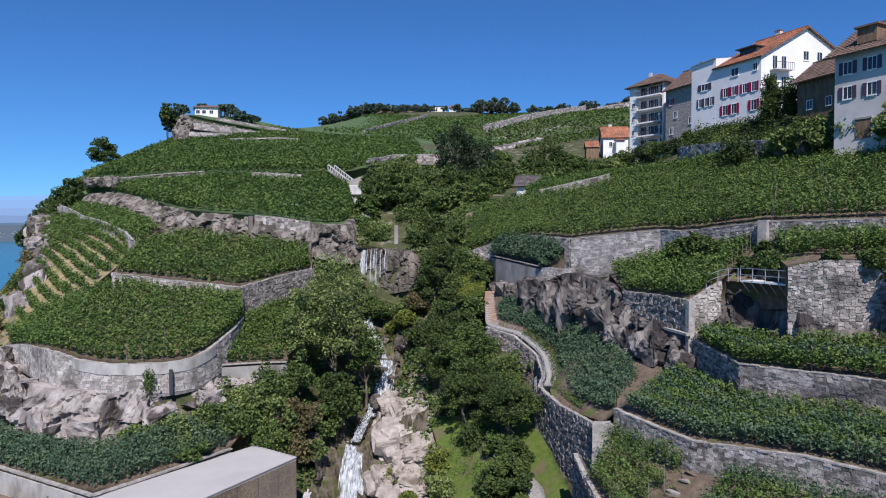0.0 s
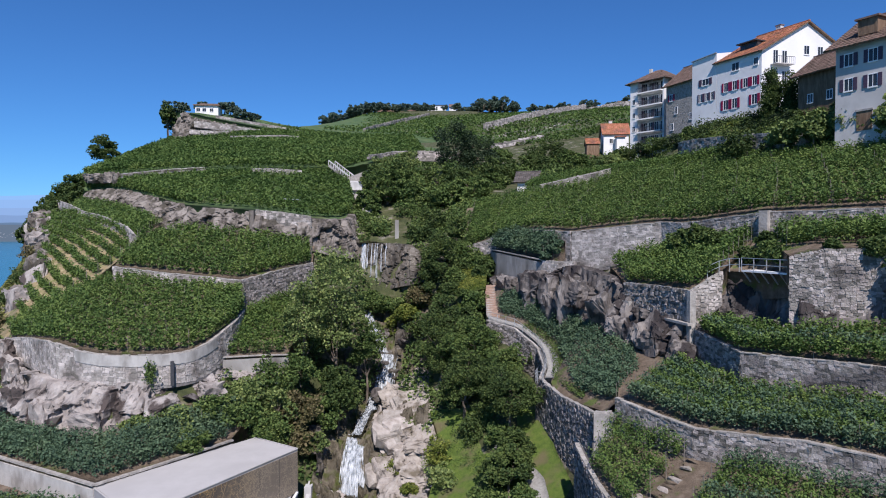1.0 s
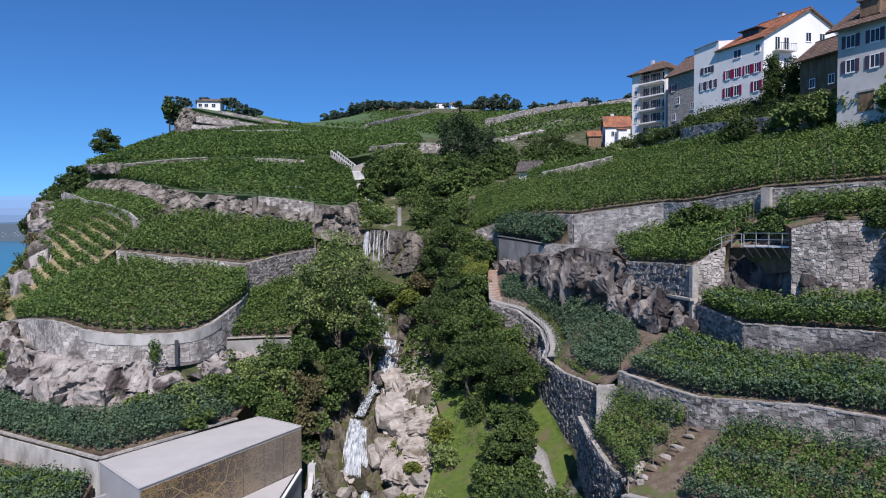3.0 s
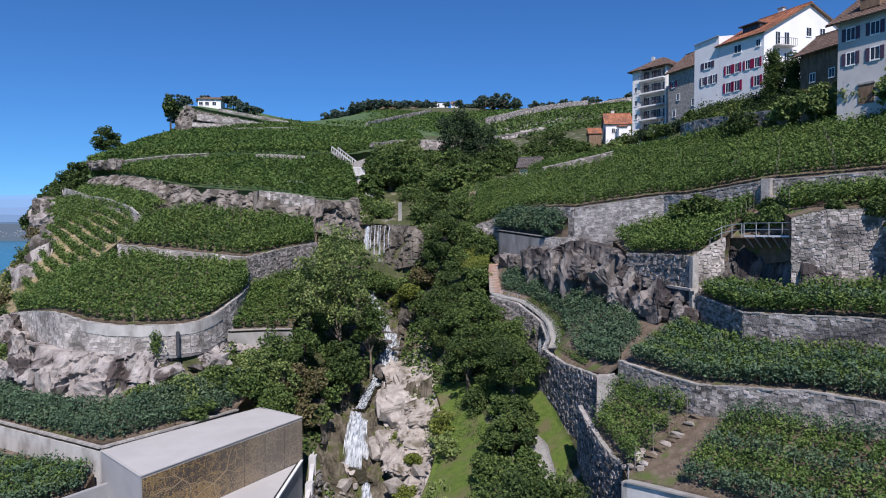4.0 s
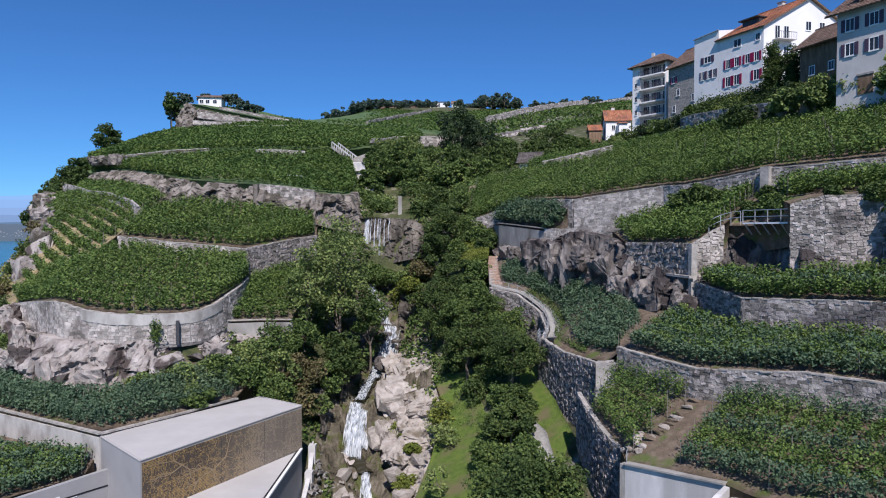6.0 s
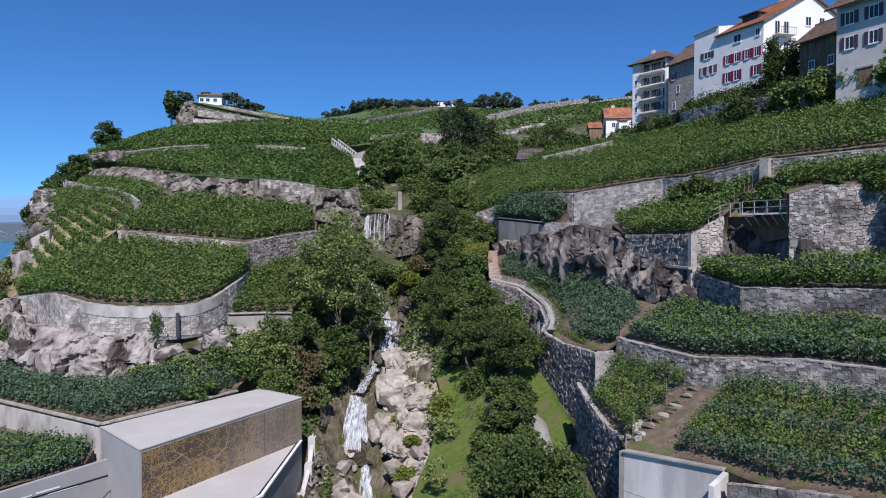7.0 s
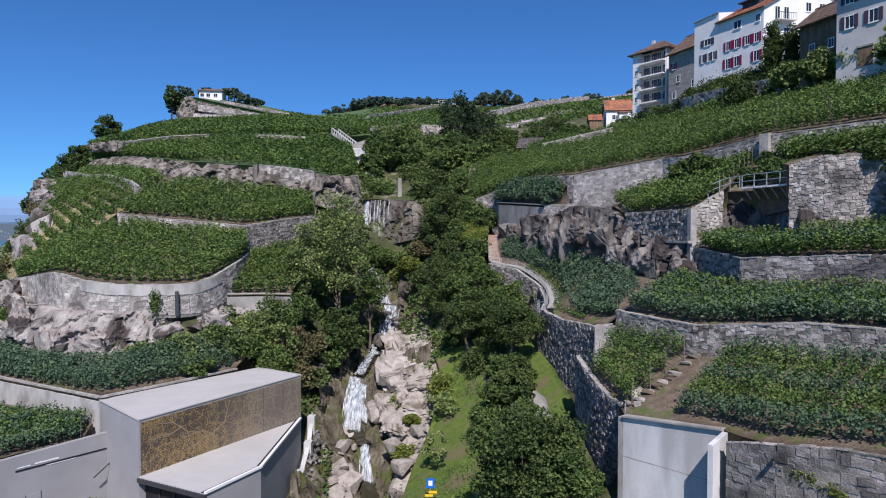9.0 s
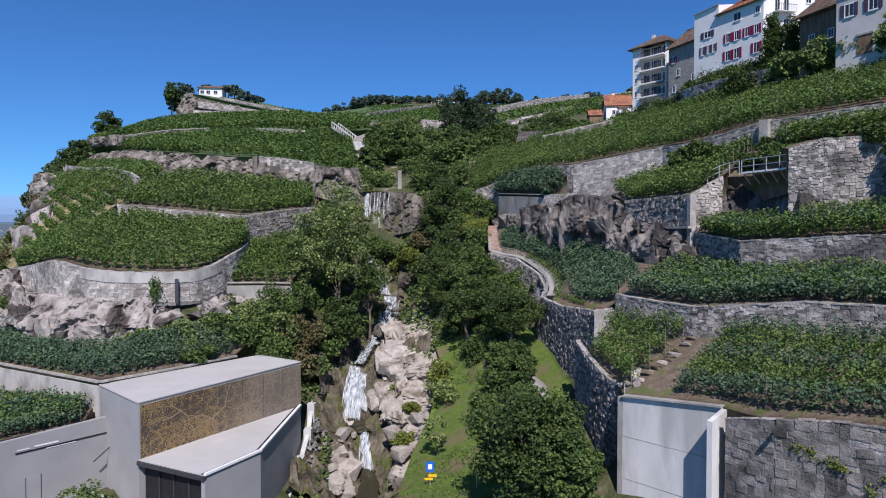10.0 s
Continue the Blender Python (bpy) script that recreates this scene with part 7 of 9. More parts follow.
def on_lawn(line, dz):
    """The line laid on the grass."""
    g = LAWN_GRID[:int(len(LAWN_GRID) * 0.9)]
    out = []
    for q in along(line, 24):
        d = np.hypot(g[:, 0] - q[0], g[:, 1] - q[1])
        near_ = np.argsort(d)[:6]
        out.append((q[0], q[1], float(g[near_, 2].max()) + dz))
    return out


sheet("footpath", on_lawn([(4.9, 63.4, -0.6), (6.2, 60.5, -1.05), (7.4, 56, -1.75), (7.6, 50, -3.75), (6.6, 44, -6.2)], -0.02), on_lawn([(5.5, 64.4, -0.38), (7.2, 61, -0.8), (8.6, 56, -1.5), (8.8, 50, -3.6), (8.0, 44, -6.1)], -0.02), M_GRAVEL, "grey gravel path curving beside the wall", 0.5, 0.02)
STAIR_IN = [(6.9, 87.5, 11.6), (6.3, 82.6, 9.7), (6.6, 79.5, 8.5), (9.2, 76.4, 8.0), (11.8, 72.2, 6.4), (11.8, 67, 5.3), (11.1, 63.8, 4.7)]
sheet("stair_path", lift(STAIR, 0.12), lift(STAIR_IN, 0.12), M_GRAVEL, "pale paved path rising along the terrace wall", 0.5, 0.01)
for i in range(20):
    t = i / 19
    a = np.array((5.75 - 0.3 * t, 88.4 - 8.6 * t, 12.0 - 3.2 * t))
    single("step", block((a[0] + 0.55, a[1]), (1, 0.05), (1.6, 0.42), a[2] - 0.3, a[2] + 0.06), M_STEP, "worn reddish stone step", "step", group="stair steps") if i else None
PLOT = strip(R1_FRONT, R1_BACK, 0.6, 0.1, 14, False)[0]
PLOT = PLOT[:int(len(PLOT) * 0.8)]


def on_plot(x, y, dz=0.0):
    return float(PLOT[np.argsort((PLOT[:, 0] - x) ** 2 + (PLOT[:, 1] - y) ** 2)[:4], 2].mean()) + dz


for i in range(15):
    t = (i + 0.5) / 15
    x, y = 12.0 + 4.5 * t, 40.3 + 2.6 * t
    single("step", broken((x, y, on_plot(x, y, 0.02)), (0.2, 0.5, 0.12), 70 + i, 0.5), M_SOIL if i % 3 else M_BOULDER, "rough earth and stone step in the vineyard", "step", group="vineyard steps")
for i, (x, y, s_) in enumerate(((11.5, 40.6, 0.3), (11.9, 40.0, 0.22), (11.2, 41.0, 0.2), (12.2, 41.3, 0.35), (12.5, 41.8, 0.25))):
    single("stone", broken((x, y, on_plot(x, y, 0.1)), (s_, s_, s_ * 0.8), 95 + i, i), M_BOULDER, "pale loose stone at the vineyard corner", "stone", group="corner stones")
sheet("forecourt", [(-37, 30, -9.05), (-32, 40.5, -9.05), (-27.4, 49.6, -9.05)], [(-14, 30, -9.05), (-15, 38, -9.05), (-21.6, 46.4, -9.05)], M_GRAVEL, "pale paved forecourt in front of the cellar", 1.2, 0.0, "pavement")
railing(lift(STAIR[2:], 0.15, -0.1), "thin metal railing along the stair path", 0.95, 1.3)
railing([(9.3, 65.2, 4.5), (8.9, 64.0, 4.4), (9.6, 63.6, 4.5)], "small metal railing at the head of the wall", 1.0, 0.5, bars=3)


# ---- platform over the rock hollow ----
def platform():
    ob = thing("viewing_platform", (25, 51, 15.9), "small steel platform with railings over a rock hollow", "platform")
    a, b = np.array((24.3, 53.6)), np.array((26.1, 48.9))
    d = (b - a) / np.linalg.norm(b - a)
    n = np.array((d[1], -d[0]))
    n = n if n @ (-a) > 0 else -n
    part("deck", prism([tuple(a), tuple(b), tuple(b - n * 1.6), tuple(a - n * 1.6)], 15.85, 15.98), M_WHITE, ob, "pale deck edge")
    for s in np.linspace(0.2, 4.7, 6):
        part("bracket", beam((*(a + d * s), 15.85), (*(a + d * s - n * 0.8), 15.0), 0.09), M_METAL, ob)
    for s in np.linspace(0, 5.0, 5):
        part("post", beam((*(a + d * s), 15.9), (*(a + d * s), 17.0), 0.06), M_METAL, ob)
    for z in (16.45, 16.97):
        part("rail", beam((*a, z), (*(a + d * 5.0), z), 0.05), M_METAL, ob)
    return ob


platform()
railing([(22.2, 55.3, 15.2), (23.5, 55.1, 15.85), (24.2, 53.8, 15.95)], "thin metal railing above the cream wall", 1.0, 0.8, bars=2)
def rock_blocks(line, spots, label, group, mat, seed):
    """Large angular blocks standing out of a rock face: (share along the line, lift, half sizes along, deep, up)."""
    r = np.random.default_rng(seed)
    p = curved(line, 101)
    for k, (t, dz, l, w, h) in enumerate(spots):
        q = p[int(t * 100)]
        d = p[min(int(t * 100) + 3, 100)] - p[max(int(t * 100) - 3, 0)]
        yaw = math.atan2(d[1], d[0]) + r.uniform(-0.25, 0.25)
        single("rock_block", broken(q + (0, 0, dz), (l, w, h), seed + k, yaw, r.uniform(-0.3, 0.3), True), mat, label, "rock", group=group)


rock_blocks(ROCK_Q, ((0.05, -0.2, 1.8, 0.7, 0.9), (0.16, -0.1, 1.5, 1.0, 1.3), (0.22, 0.1, 1.1, 0.9, 1.3), (0.34, 1.1, 2.2, 1.6, 2.5), (0.41, 2.6, 1.7, 1.0, 1.9), (0.44, 0.8, 1.5, 1.1, 1.8),
                     (0.52, 2.0, 1.3, 1.3, 2.8), (0.57, 2.9, 1.6, 0.9, 1.5), (0.68, 1.4, 1.4, 1.2, 2.2), (0.74, 0.9, 1.6, 1.1, 1.3)),
            "large angular block in the fissured rock face", "rock face blocks", M_ROCK, 1203)
rock_blocks([(17.2, 62, 8.6), (18.6, 57, 8.6), (19.8, 53.7, 8.6), (20.8, 53.6, 8.6)], ((0.1, 0.8, 1.2, 0.9, 1.3), (0.3, 1.3, 1.1, 0.8, 1.2), (0.5, 0.6, 1.4, 1.0, 1.1), (0.55, 1.9, 1.0, 0.7, 0.7), (0.75, 0.7, 1.0, 0.9, 1.2), (0.9, 0.4, 0.8, 0.8, 0.9)),
            "broken grey block under the rubble wall", "buttress blocks", M_ROCK, 1240)
rock_blocks(ROCK_L, ((0.27, 1.2, 1.5, 1.0, 1.5), (0.34, 2.2, 1.8, 1.1, 1.4), (0.42, 1.2, 1.6, 1.0, 1.4), (0.55, 1.0, 1.5, 1.0, 1.2), (0.70, 0.6, 1.4, 1.0, 1.2), (0.82, 0.2, 1.3, 0.9, 1.3)),
            "pale rounded rock mass under the terrace wall", "left rock masses", M_ROCK_PALE, 1260)
rock_face("rock_hollow", [(23.2, 55.6, 11.0), (24.6, 53.8, 11.2), (25.4, 51.2, 11.6), (25.9, 48.6, 12.0)], [(23.9, 56.4, 15.9), (25.8, 54.6, 15.9), (27.0, 52, 16.2), (27.2, 49.4, 16.6)], "dark hollow in the rock below a platform", 0.6, 0.25, 61, M_ROCK)
rock_face("rock_right_end", [(25.7, 47.8, 11.8), (27.5, 46.6, 12.2), (30, 45.2, 12.5), (35.5, 37.4, 12.8)], [(26.2, 48.2, 14.2), (27.8, 47.1, 13.6), (30.6, 46, 15.6), (36, 38.2, 16.4)], "broken rock at the foot of a wall", 0.6, 0.28, 62, M_ROCK)
rock_face("rock_buttress", [(17.4, 62, 8.4), (18.8, 57, 8.5), (20.0, 53.9, 8.5), (21.0, 54.4, 8.6)], [(18.2, 61.6, 11.9), (19.6, 57.4, 11.6), (20.9, 54.6, 11.4), (22, 55.6, 11.8)], "jutting rock buttress under a rubble wall", 1.0, 0.28, 63, M_ROCK)
for i, (x, y, z, s) in enumerate(((24.3, 52.6, 12.0, 0.9), (25.2, 50, 12.2, 0.8), (24.0, 54, 12.0, 0.7), (23.2, 53.2, 11.7, 0.6), (27.2, 46.4, 12.4, 0.7), (29, 45.3, 12.7, 0.8), (31.5, 43.0, 12.9, 0.9), (25.4, 48, 12.1, 0.7), (17.2, 60.5, 8.8, 0.9), (18.2, 57.2, 8.8, 0.8), (19.2, 53.5, 8.6, 0.7), (16.2, 63.5, 9.6, 1.0))):
    single("boulder", boulder((x, y, z), (s, s, s), i + 200), M_ROCK, "grey boulder fallen at the foot of the rocks", "boulder", group="terrace boulders")
single("wall_buttress", block((28.15, 57.6), (0.55, -0.83), (0.8, 0.7), 18.0, 20.95), M_COPING, "pale square buttress in the upper wall", "buttress", "structure")
single("cliff_buttress", block((-28.3, 97.0), (1, 0), (0.7, 0.9), 17.2, 22.2), M_SANDSTONE, "pale square pier against the cliff", "pier", "structure")
single("white_post", block((-7.5, 105.2), (1, 0.1), (0.6, 0.6), 16.6, 20.9), M_CONCRETE_OLD, "pale concrete pier above the waterfall", "pier")
single("drain_post", block((-26.7, 64.1), (1, 0.3), (0.32, 0.32), 4.0, 6.4), M_IRON, "dark upright pipe against the round wall", "pipe")
# paler stone carries the sunlight on this end of the wall
single("big_wall_end", block((12.6, 51.1), (1, -0.4), (1.6, 1.0), -1, 4.9), M_COPING, "end of the tall wall, paler as its lit face", "wall", "structure")
railing([(11.6, 41.2, 0.9), (11.0, 39.6, 1.0)], "short pale railing at the corner of the wall", 0.7, 1.0)


# ---- stair house and chute on the hill ----
def chute():
    ob = thing("stone_chute", (-19, 136, 26), "grey stone steps with a pale balustrade above a concrete chute", "steps")
    a, b = np.array((-23.3, 134.4, 32.6)), np.array((-19.1, 132.6, 29.4))
    for i in range(16):
        p = a + (b - a) * (i + 0.5) / 16
        part("step", block(p[:2] + (0.5, 0.7), (0.8, -0.6), (0.36, 1.5), p[2] - 1.2, p[2]), M_CONCRETE_OLD, ob)
    for dy in (-0.2, 1.6):
        o = np.array((dy * 0.6, dy * 0.8, 0))
        part("balustrade", beam(a + o + (0, 0, 0.95), b + o + (0, 0, 0.95), 0.2, 0.16), M_CONCRETE, ob, "pale stone balustrade")
        part("string_wall", beam(a + o + (0, 0, -0.1), b + o + (0, 0, -0.1), 0.25, 0.4), M_CONCRETE_OLD, ob)
        for i in range(9):
            p = a + (b - a) * i / 8 + o
            part("baluster", beam(p, p + (0, 0, 0.95), 0.14), M_CONCRETE, ob)
    part("dark_wall", prism([(-19.0, 133.8), (-15.4, 135.0), (-15.2, 134.4), (-18.8, 133.2)], 26.6, [30.2, 31.6, 31.6, 30.2]), M_STONE_FLAT, ob, "dark grey rubble wall beside the steps")
    part("landing", prism([(-18.9, 130.6), (-16.1, 130.0), (-15.9, 132.0), (-18.7, 132.6)], 24.4, [28.9, 28.7, 29.1, 29.3]), M_CONCRETE, ob, "pale concrete housing at the head of the chute")
    part("opening", block((-17.7, 130.38), (2.9, -0.6), (0.9, 0.3), 25.0, 26.5), M_DARK, ob)
    part("ledge", block((-17.5, 130.1), (2.9, -0.6), (3.1, 0.7), 27.2, 27.4), M_CONCRETE, ob)
    part("chute_wall", prism([(-17.9, 129.9), (-16.4, 129.7), (-13.4, 120), (-14.6, 120)], 20, [26.4, 26.4, 22.9, 22.9]), M_STONE_FLAT, ob, "sloping rough stone chute")
    for x0, x1 in ((-18.0, -14.7), (-16.3, -13.3)):
        part("kerb", beam((x0, 129.9, 26.5), (x1, 120, 23.0), 0.28, 0.4), M_CONCRETE_OLD, ob)


chute()
hut2 = thing("lean_to", (-24.5, 107, 22), "small dark lean-to shelter on the vineyard edge", "shelter")
part("roof", beam((-26.4, 107, 24.4), (-23.4, 107, 24.2), 1.8, 0.12), M_METAL, hut2)
for x in (-26.2, -23.6):
    part("post", beam((x, 106.4, 22), (x, 106.4, 24.3), 0.12), M_WOOD, hut2)
part("back", block((-25, 107.8), (1, 0), (2.8, 0.1), 22, 24.2), M_WOOD, hut2)

# low pale walls that cross the slopes
def low_wall(line, h, label, mat=None, seed=1):
    stone_wall("wall_slope", line, h, label, (0.7, 0.4), mat or M_STONE_PALE, 0.5, 0.12, seed, relief=0.05)


for i, (x, y, z, l) in enumerate(((-78, 145, 30.6, 2.0), (-74.5, 142, 30.6, 2.2), (-71, 139, 30.4, 1.8), (-68, 136.6, 30.2, 1.3))):
    single("outcrop", broken((x, y, z), (l, l * 0.7, 1.1), 1300 + i, -0.7, 0.1, True), M_SANDSTONE, "pale rock outcrop on the vineyard slope", "rock", group="slope outcrops")
low_wall([(-66, 134.8, 30.8), (-60, 132, 31.0), (-54.7, 130.4, 31.3), (-47.5, 132, 31.9)], [0.5, 0.4, 0.35, 0.3], "low pale wall across the vineyard slope", M_SANDSTONE, seed=41)
low_wall([(-38, 130.5, 31.5), (-33, 129.4, 31.3), (-28, 129.5, 31.0)], 0.8, "low pale wall across the vineyard slope", seed=42)
low_wall([(-17.2, 152, 36.6), (-15.0, 160, 37.8), (-12.4, 164, 38.9), (-5, 166, 39.2), (4, 170, 39.5)], [0.6, 0.9, 1.9, 2.2, 2.2], "grey wall climbing beside the trees", M_STONE, seed=43)
low_wall([(-74, 229, 52.0), (-67, 236, 53.2), (-59, 240, 53.9), (-52, 238, 53.2)], 0.8, "low pale wall across the upper vineyard", seed=44)
low_wall([(15.6, 106.8, 26.6), (20, 106.4, 27.5), (27.0, 106.6, 29.2)], [2.2, 2.4, 1.6], "grey stone wall in the vineyard", M_STONE, seed=45)
low_wall([(36.4, 102, 32.7), (36.9, 97.5, 32.6), (38.4, 90, 32.0), (39.8, 82, 31.2), (41.8, 76, 30.4)], [3.6, 4.0, 4.0, 3.6, 3.2], "long grey garden wall below the houses", M_STONE, seed=47)
low_wall([(-90, 152, 26.5), (-77.5, 136.4, 24.6), (-66, 120.6, 22.7), (-55.5, 106.9, 21.6), (-47, 97.2, 19.8), (-43.8, 92.5, 18.8)], 1.5, "low pale wall along the spur", seed=48)
# ---- headland, ridge and far shore ----
rock_face("headland_cliff", [(-108, 262, 54), (-104.5, 258, 54), (-100, 258, 54.5), (-92, 262, 56), (-80, 270, 58.5)], [(-109, 268, 66), (-105.5, 264, 66.5), (-101, 263, 66), (-92, 268, 64.5), (-80, 276, 63)], "pale cliff at the end of the headland", 0.9, 0.7, 71, M_SANDSTONE)
terrace("headland_top", [(-109, 267, 66), (-105.5, 263, 66.4), (-101, 262.5, 66), (-92, 267, 64.5), (-80, 275, 63), (-60, 290, 61), (-48, 300, 61.5)], [(-116, 300, 72), (-108, 302, 73), (-99, 302, 72.5), (-88, 302, 71), (-76, 304, 68.5), (-62, 306, 66), (-46, 310, 62.5)], "grassy top of the headland", M_HILL, 3, 0.3, 25)
vh = thing("villa", (-101, 286, 69), "white flat-roofed villa on the headland", "house")
part("house_body", block((-101.5, 286), (1, 0.12), (9.5, 8), 67.5, 72.6), M_PLASTER, vh)
part("roof", block((-101.5, 286), (1, 0.12), (11, 9.5), 72.6, 73.0), M_TILE_BROWN, vh)
part("upper_roof", block((-101, 287), (1, 0.12), (8, 6), 73.0, 73.9), M_TILE_BROWN, vh)
for s in (-3, -0.5, 2.5):
    window(vh, (-101.5 + s, 281.95 + s * 0.12), (0.993, 0.119), (0.119, -0.993), 70.8, 1.5, 1.4)
for i, (x, y, z, h, r) in enumerate(((-110, 264, 57, 14, 3.4), (-112, 268, 58, 14, 3.2), (-108.5, 270, 62, 10.5, 3), (-111, 272, 56, 11, 3.2), (-109, 278, 67, 6.5, 3), (-94, 292, 70.5, 6, 3.4), (-91, 288, 68.5, 4.4, 3.4), (-88, 286, 67.8, 4, 3.4), (-85, 287, 67.4, 3.6, 3.2), (-82, 288, 67, 3, 2.8), (-106, 292, 71, 5.4, 3.6), (-97, 293, 71.2, 5, 3.0))):
    tree((x, y, z), h, (r, r, h * 0.42), "dark tree on the headland", M_LEAF_FAR_HAZE if i else M_LEAF_DARK, 300 + i, 0.25, 34, 45, 0.75, group="headland trees")
for i, (a, b, c) in enumerate((((-98, 259.6, 62.4), (-86, 265, 61.6), (-72, 276, 60.6)), ((-99, 257.6, 58.6), (-86, 261, 58.4), (-70, 268, 57.8)), ((-93, 270, 66.4), (-80, 280, 65.2), (-60, 292, 63.0)))):
    low_wall([a, b, c], (2.2, 1.4, 1.0)[i], "pale terrace wall on the headland", seed=81 + i)

# ridge: trees, houses, terrace walls
rr = np.random.default_rng(21)
RIDGE = np.array(FAR_RIDGE)


def ridge_z(x):
    return float(np.interp(x, RIDGE[:, 0], RIDGE[:, 2]))


for i in range(150):
    if i < 70:
        x = rr.uniform(-112, -20)
    elif i < 100:
        x = rr.uniform(-58, 70)
    elif i < 122:
        x = rr.uniform(34, 68)
    else:
        x = rr.uniform(70, 185)
    big = 1.0 + 0.5 * (x < -60) + 0.5 * (abs(x - 40) < 14)
    h = rr.uniform(3.8, 8.0) * big
    dy = rr.uniform(-60, 0) if 100 <= i < 122 else rr.uniform(-44, 4)
    tree((x, float(np.interp(x, RIDGE[:, 0], RIDGE[:, 1])) + dy, ridge_z(x) + dy * 0.11 - 0.4), h, (h * rr.uniform(0.55, 0.85), h * 0.6, h * 0.52), "far tree on the ridge", M_LEAF_FAR_HAZE, 400 + i, 0.25, 26, 30, 1.35, group="ridge trees")
for i, (x, w, h, zz) in enumerate(((-90, 8, 3, -11), (-78, 7, 3.4, -6), (-66, 7, 3, -11), (-58, 7, 3.5, -7), (-50, 6, 3.4, -6), (-42, 7, 3, -8), (-30, 6, 3, -5), (-6, 17, 4.6, -1.5), (9, 6, 3.6, -1.5), (-100, 9, 3, -10), (172, 10, 6, -3))):
    ob = thing("ridge_house", (x, 630, ridge_z(x) + zz - 3), "small pale house on the far ridge", "house", "ridge houses")
    z = ridge_z(x) + zz
    gabled(ob, (x + w / 2, 626), (-1, 0.05), w, (0.05, 1), 9, z - 6, z + h, z + h + (2.8 if i != 7 else 0.6), M_PLASTER, M_TILE_BROWN, 0.8, 4, 6, chimney=False)
    for s in (0.25, 0.5, 0.75):
        window(ob, (x + w / 2 - w * s, 626 + 0.05 * w * s), (-0.9988, 0.05), (-0.05, -0.9988), z + h * 0.55, 1.4, 1.6)
FAR_WALLS = [
    ([(21.8, 345, 75.4), (48, 390, 88.6), (84, 455, 104.6), (106, 490, 113)], 9.0),
    ([(22.4, 302, 62.6), (45.5, 317, 68.8), (65.5, 320, 72.6)], 2.6),
    ([(17.3, 234, 50.0), (36.6, 240, 54.2)], 1.8),
    ([(-39.7, 334, 71.2), (-31, 424, 90.2), (-13.8, 545, 115.8)], 2.4),
    ([(-25, 450, 94.6), (-11.6, 556, 118.6)], 2.4),
    ([(100, 470, 106), (130, 500, 116), (165, 520, 124)], 5.0),
]
for i, (ln, h) in enumerate(FAR_WALLS):
    stone_wall("wall_far", ln, h, "long pale terrace wall on the far slope", (1.8, 0.8), M_STONE if i else M_STONE_PALE, 1.0, 0.0, 90 + i, relief=0.2)
FAR_FRONT = [(-60, 306, 66), (-14, 304, 61.4), (20, 266, 54.4), (60, 245, 57.6), (112, 262, 71)]
FAR_BACK = [FAR_RIDGE[2], FAR_RIDGE[3], FAR_RIDGE[4], FAR_RIDGE[5], FAR_RIDGE[6]]
vineyard("far vines", FAR_FRONT, FAR_BACK, 34, 5, 0.9, "rows of vines on the distant slope", seed=62, single_rows=False, height=1.3, width=0.5)
vineyard("hollow meadow vines", [(12, 240, 49), (24, 236, 49), (44, 222, 50), (62, 204, 52)], [(-6, 298, 60.5), (20, 264, 54.5), (58, 243, 57), (112, 260, 71)], 6, 12, 0.6, "rows of vines above the hollow", seed=63, single_rows=False)


def cover(name, front, back, n, size, mat, label, seed, gate=-0.2, up=0.5, span=(0, 1)):
    """Loose low growth over the ground between two lines, in drifts."""
    r = np.random.default_rng(seed)
    a, b = curved(front, 80), curved(back, 80)
    s, t = r.uniform(0, 79, n), r.uniform(span[0], span[1], n)[:, None]
    p = np.stack([np.interp(s, np.arange(80), a[:, k]) for k in range(3)], 1) * (1 - t) + np.stack([np.interp(s, np.arange(80), b[:, k]) for k in range(3)], 1) * t
    g = vnoise(p, 5.0, seed)
    h = np.clip(g - gate, 0, 1)
    p[:, 2] += 0.15 + np.abs(r.normal(size=n)) * (0.35 + 1.5 * h) * size * 1.4
    single(name, leaves(p[g > gate], size, up, r), mat, label, "plants", "stuff")


cover("bank_growth", R7_LINE, HOUSES_LINE, 26000, 0.26, M_LEAF_DARK, "mixed green growth on the bank below the houses", 46, -0.35)
cover("bank_growth_dark", R7_LINE, HOUSES_LINE, 30000, 0.26, M_LEAF_DEEP, "dark ivy and brambles on the bank below the houses", 47, 0.0)
cover("hollow_scrub", [(-14, 167, 37), (2, 172, 34.5), (22, 152, 32), (36, 124, 30.4)], [(-4, 222, 45), (16, 213, 42), (42, 200, 42), (60, 180, 41)], 14000, 0.6, M_LEAF_MID, "green scrub in the hollow", 48, -0.05)
cover("hollow_scrub_dark", [(-14, 167, 37), (2, 172, 34.5), (22, 152, 32), (36, 124, 30.4)], [(-4, 222, 45), (16, 213, 42), (42, 200, 42), (60, 180, 41)], 14000, 0.6, M_LEAF_DARK, "dark scrub in the hollow", 49, 0.1)
cover("grass_tufts", LAWN_L, LAWN_R, 9000, 0.14, M_LEAF_MID, "tufts of longer grass along the lawn", 50, 0.0, 0.2)


cover("slope_tufts", [(1.8, 86.4, 10.8), (3.6, 85.6, 11.2), (5.5, 86.2, 11.6)], [(2.6, 94.4, 13.4), (4.6, 95.2, 13.9), (6.4, 95.0, 14.2)], 5000, 0.16, M_LEAF_LIME, "tufts of long grass on the slope", 51, -0.3, 0.2)


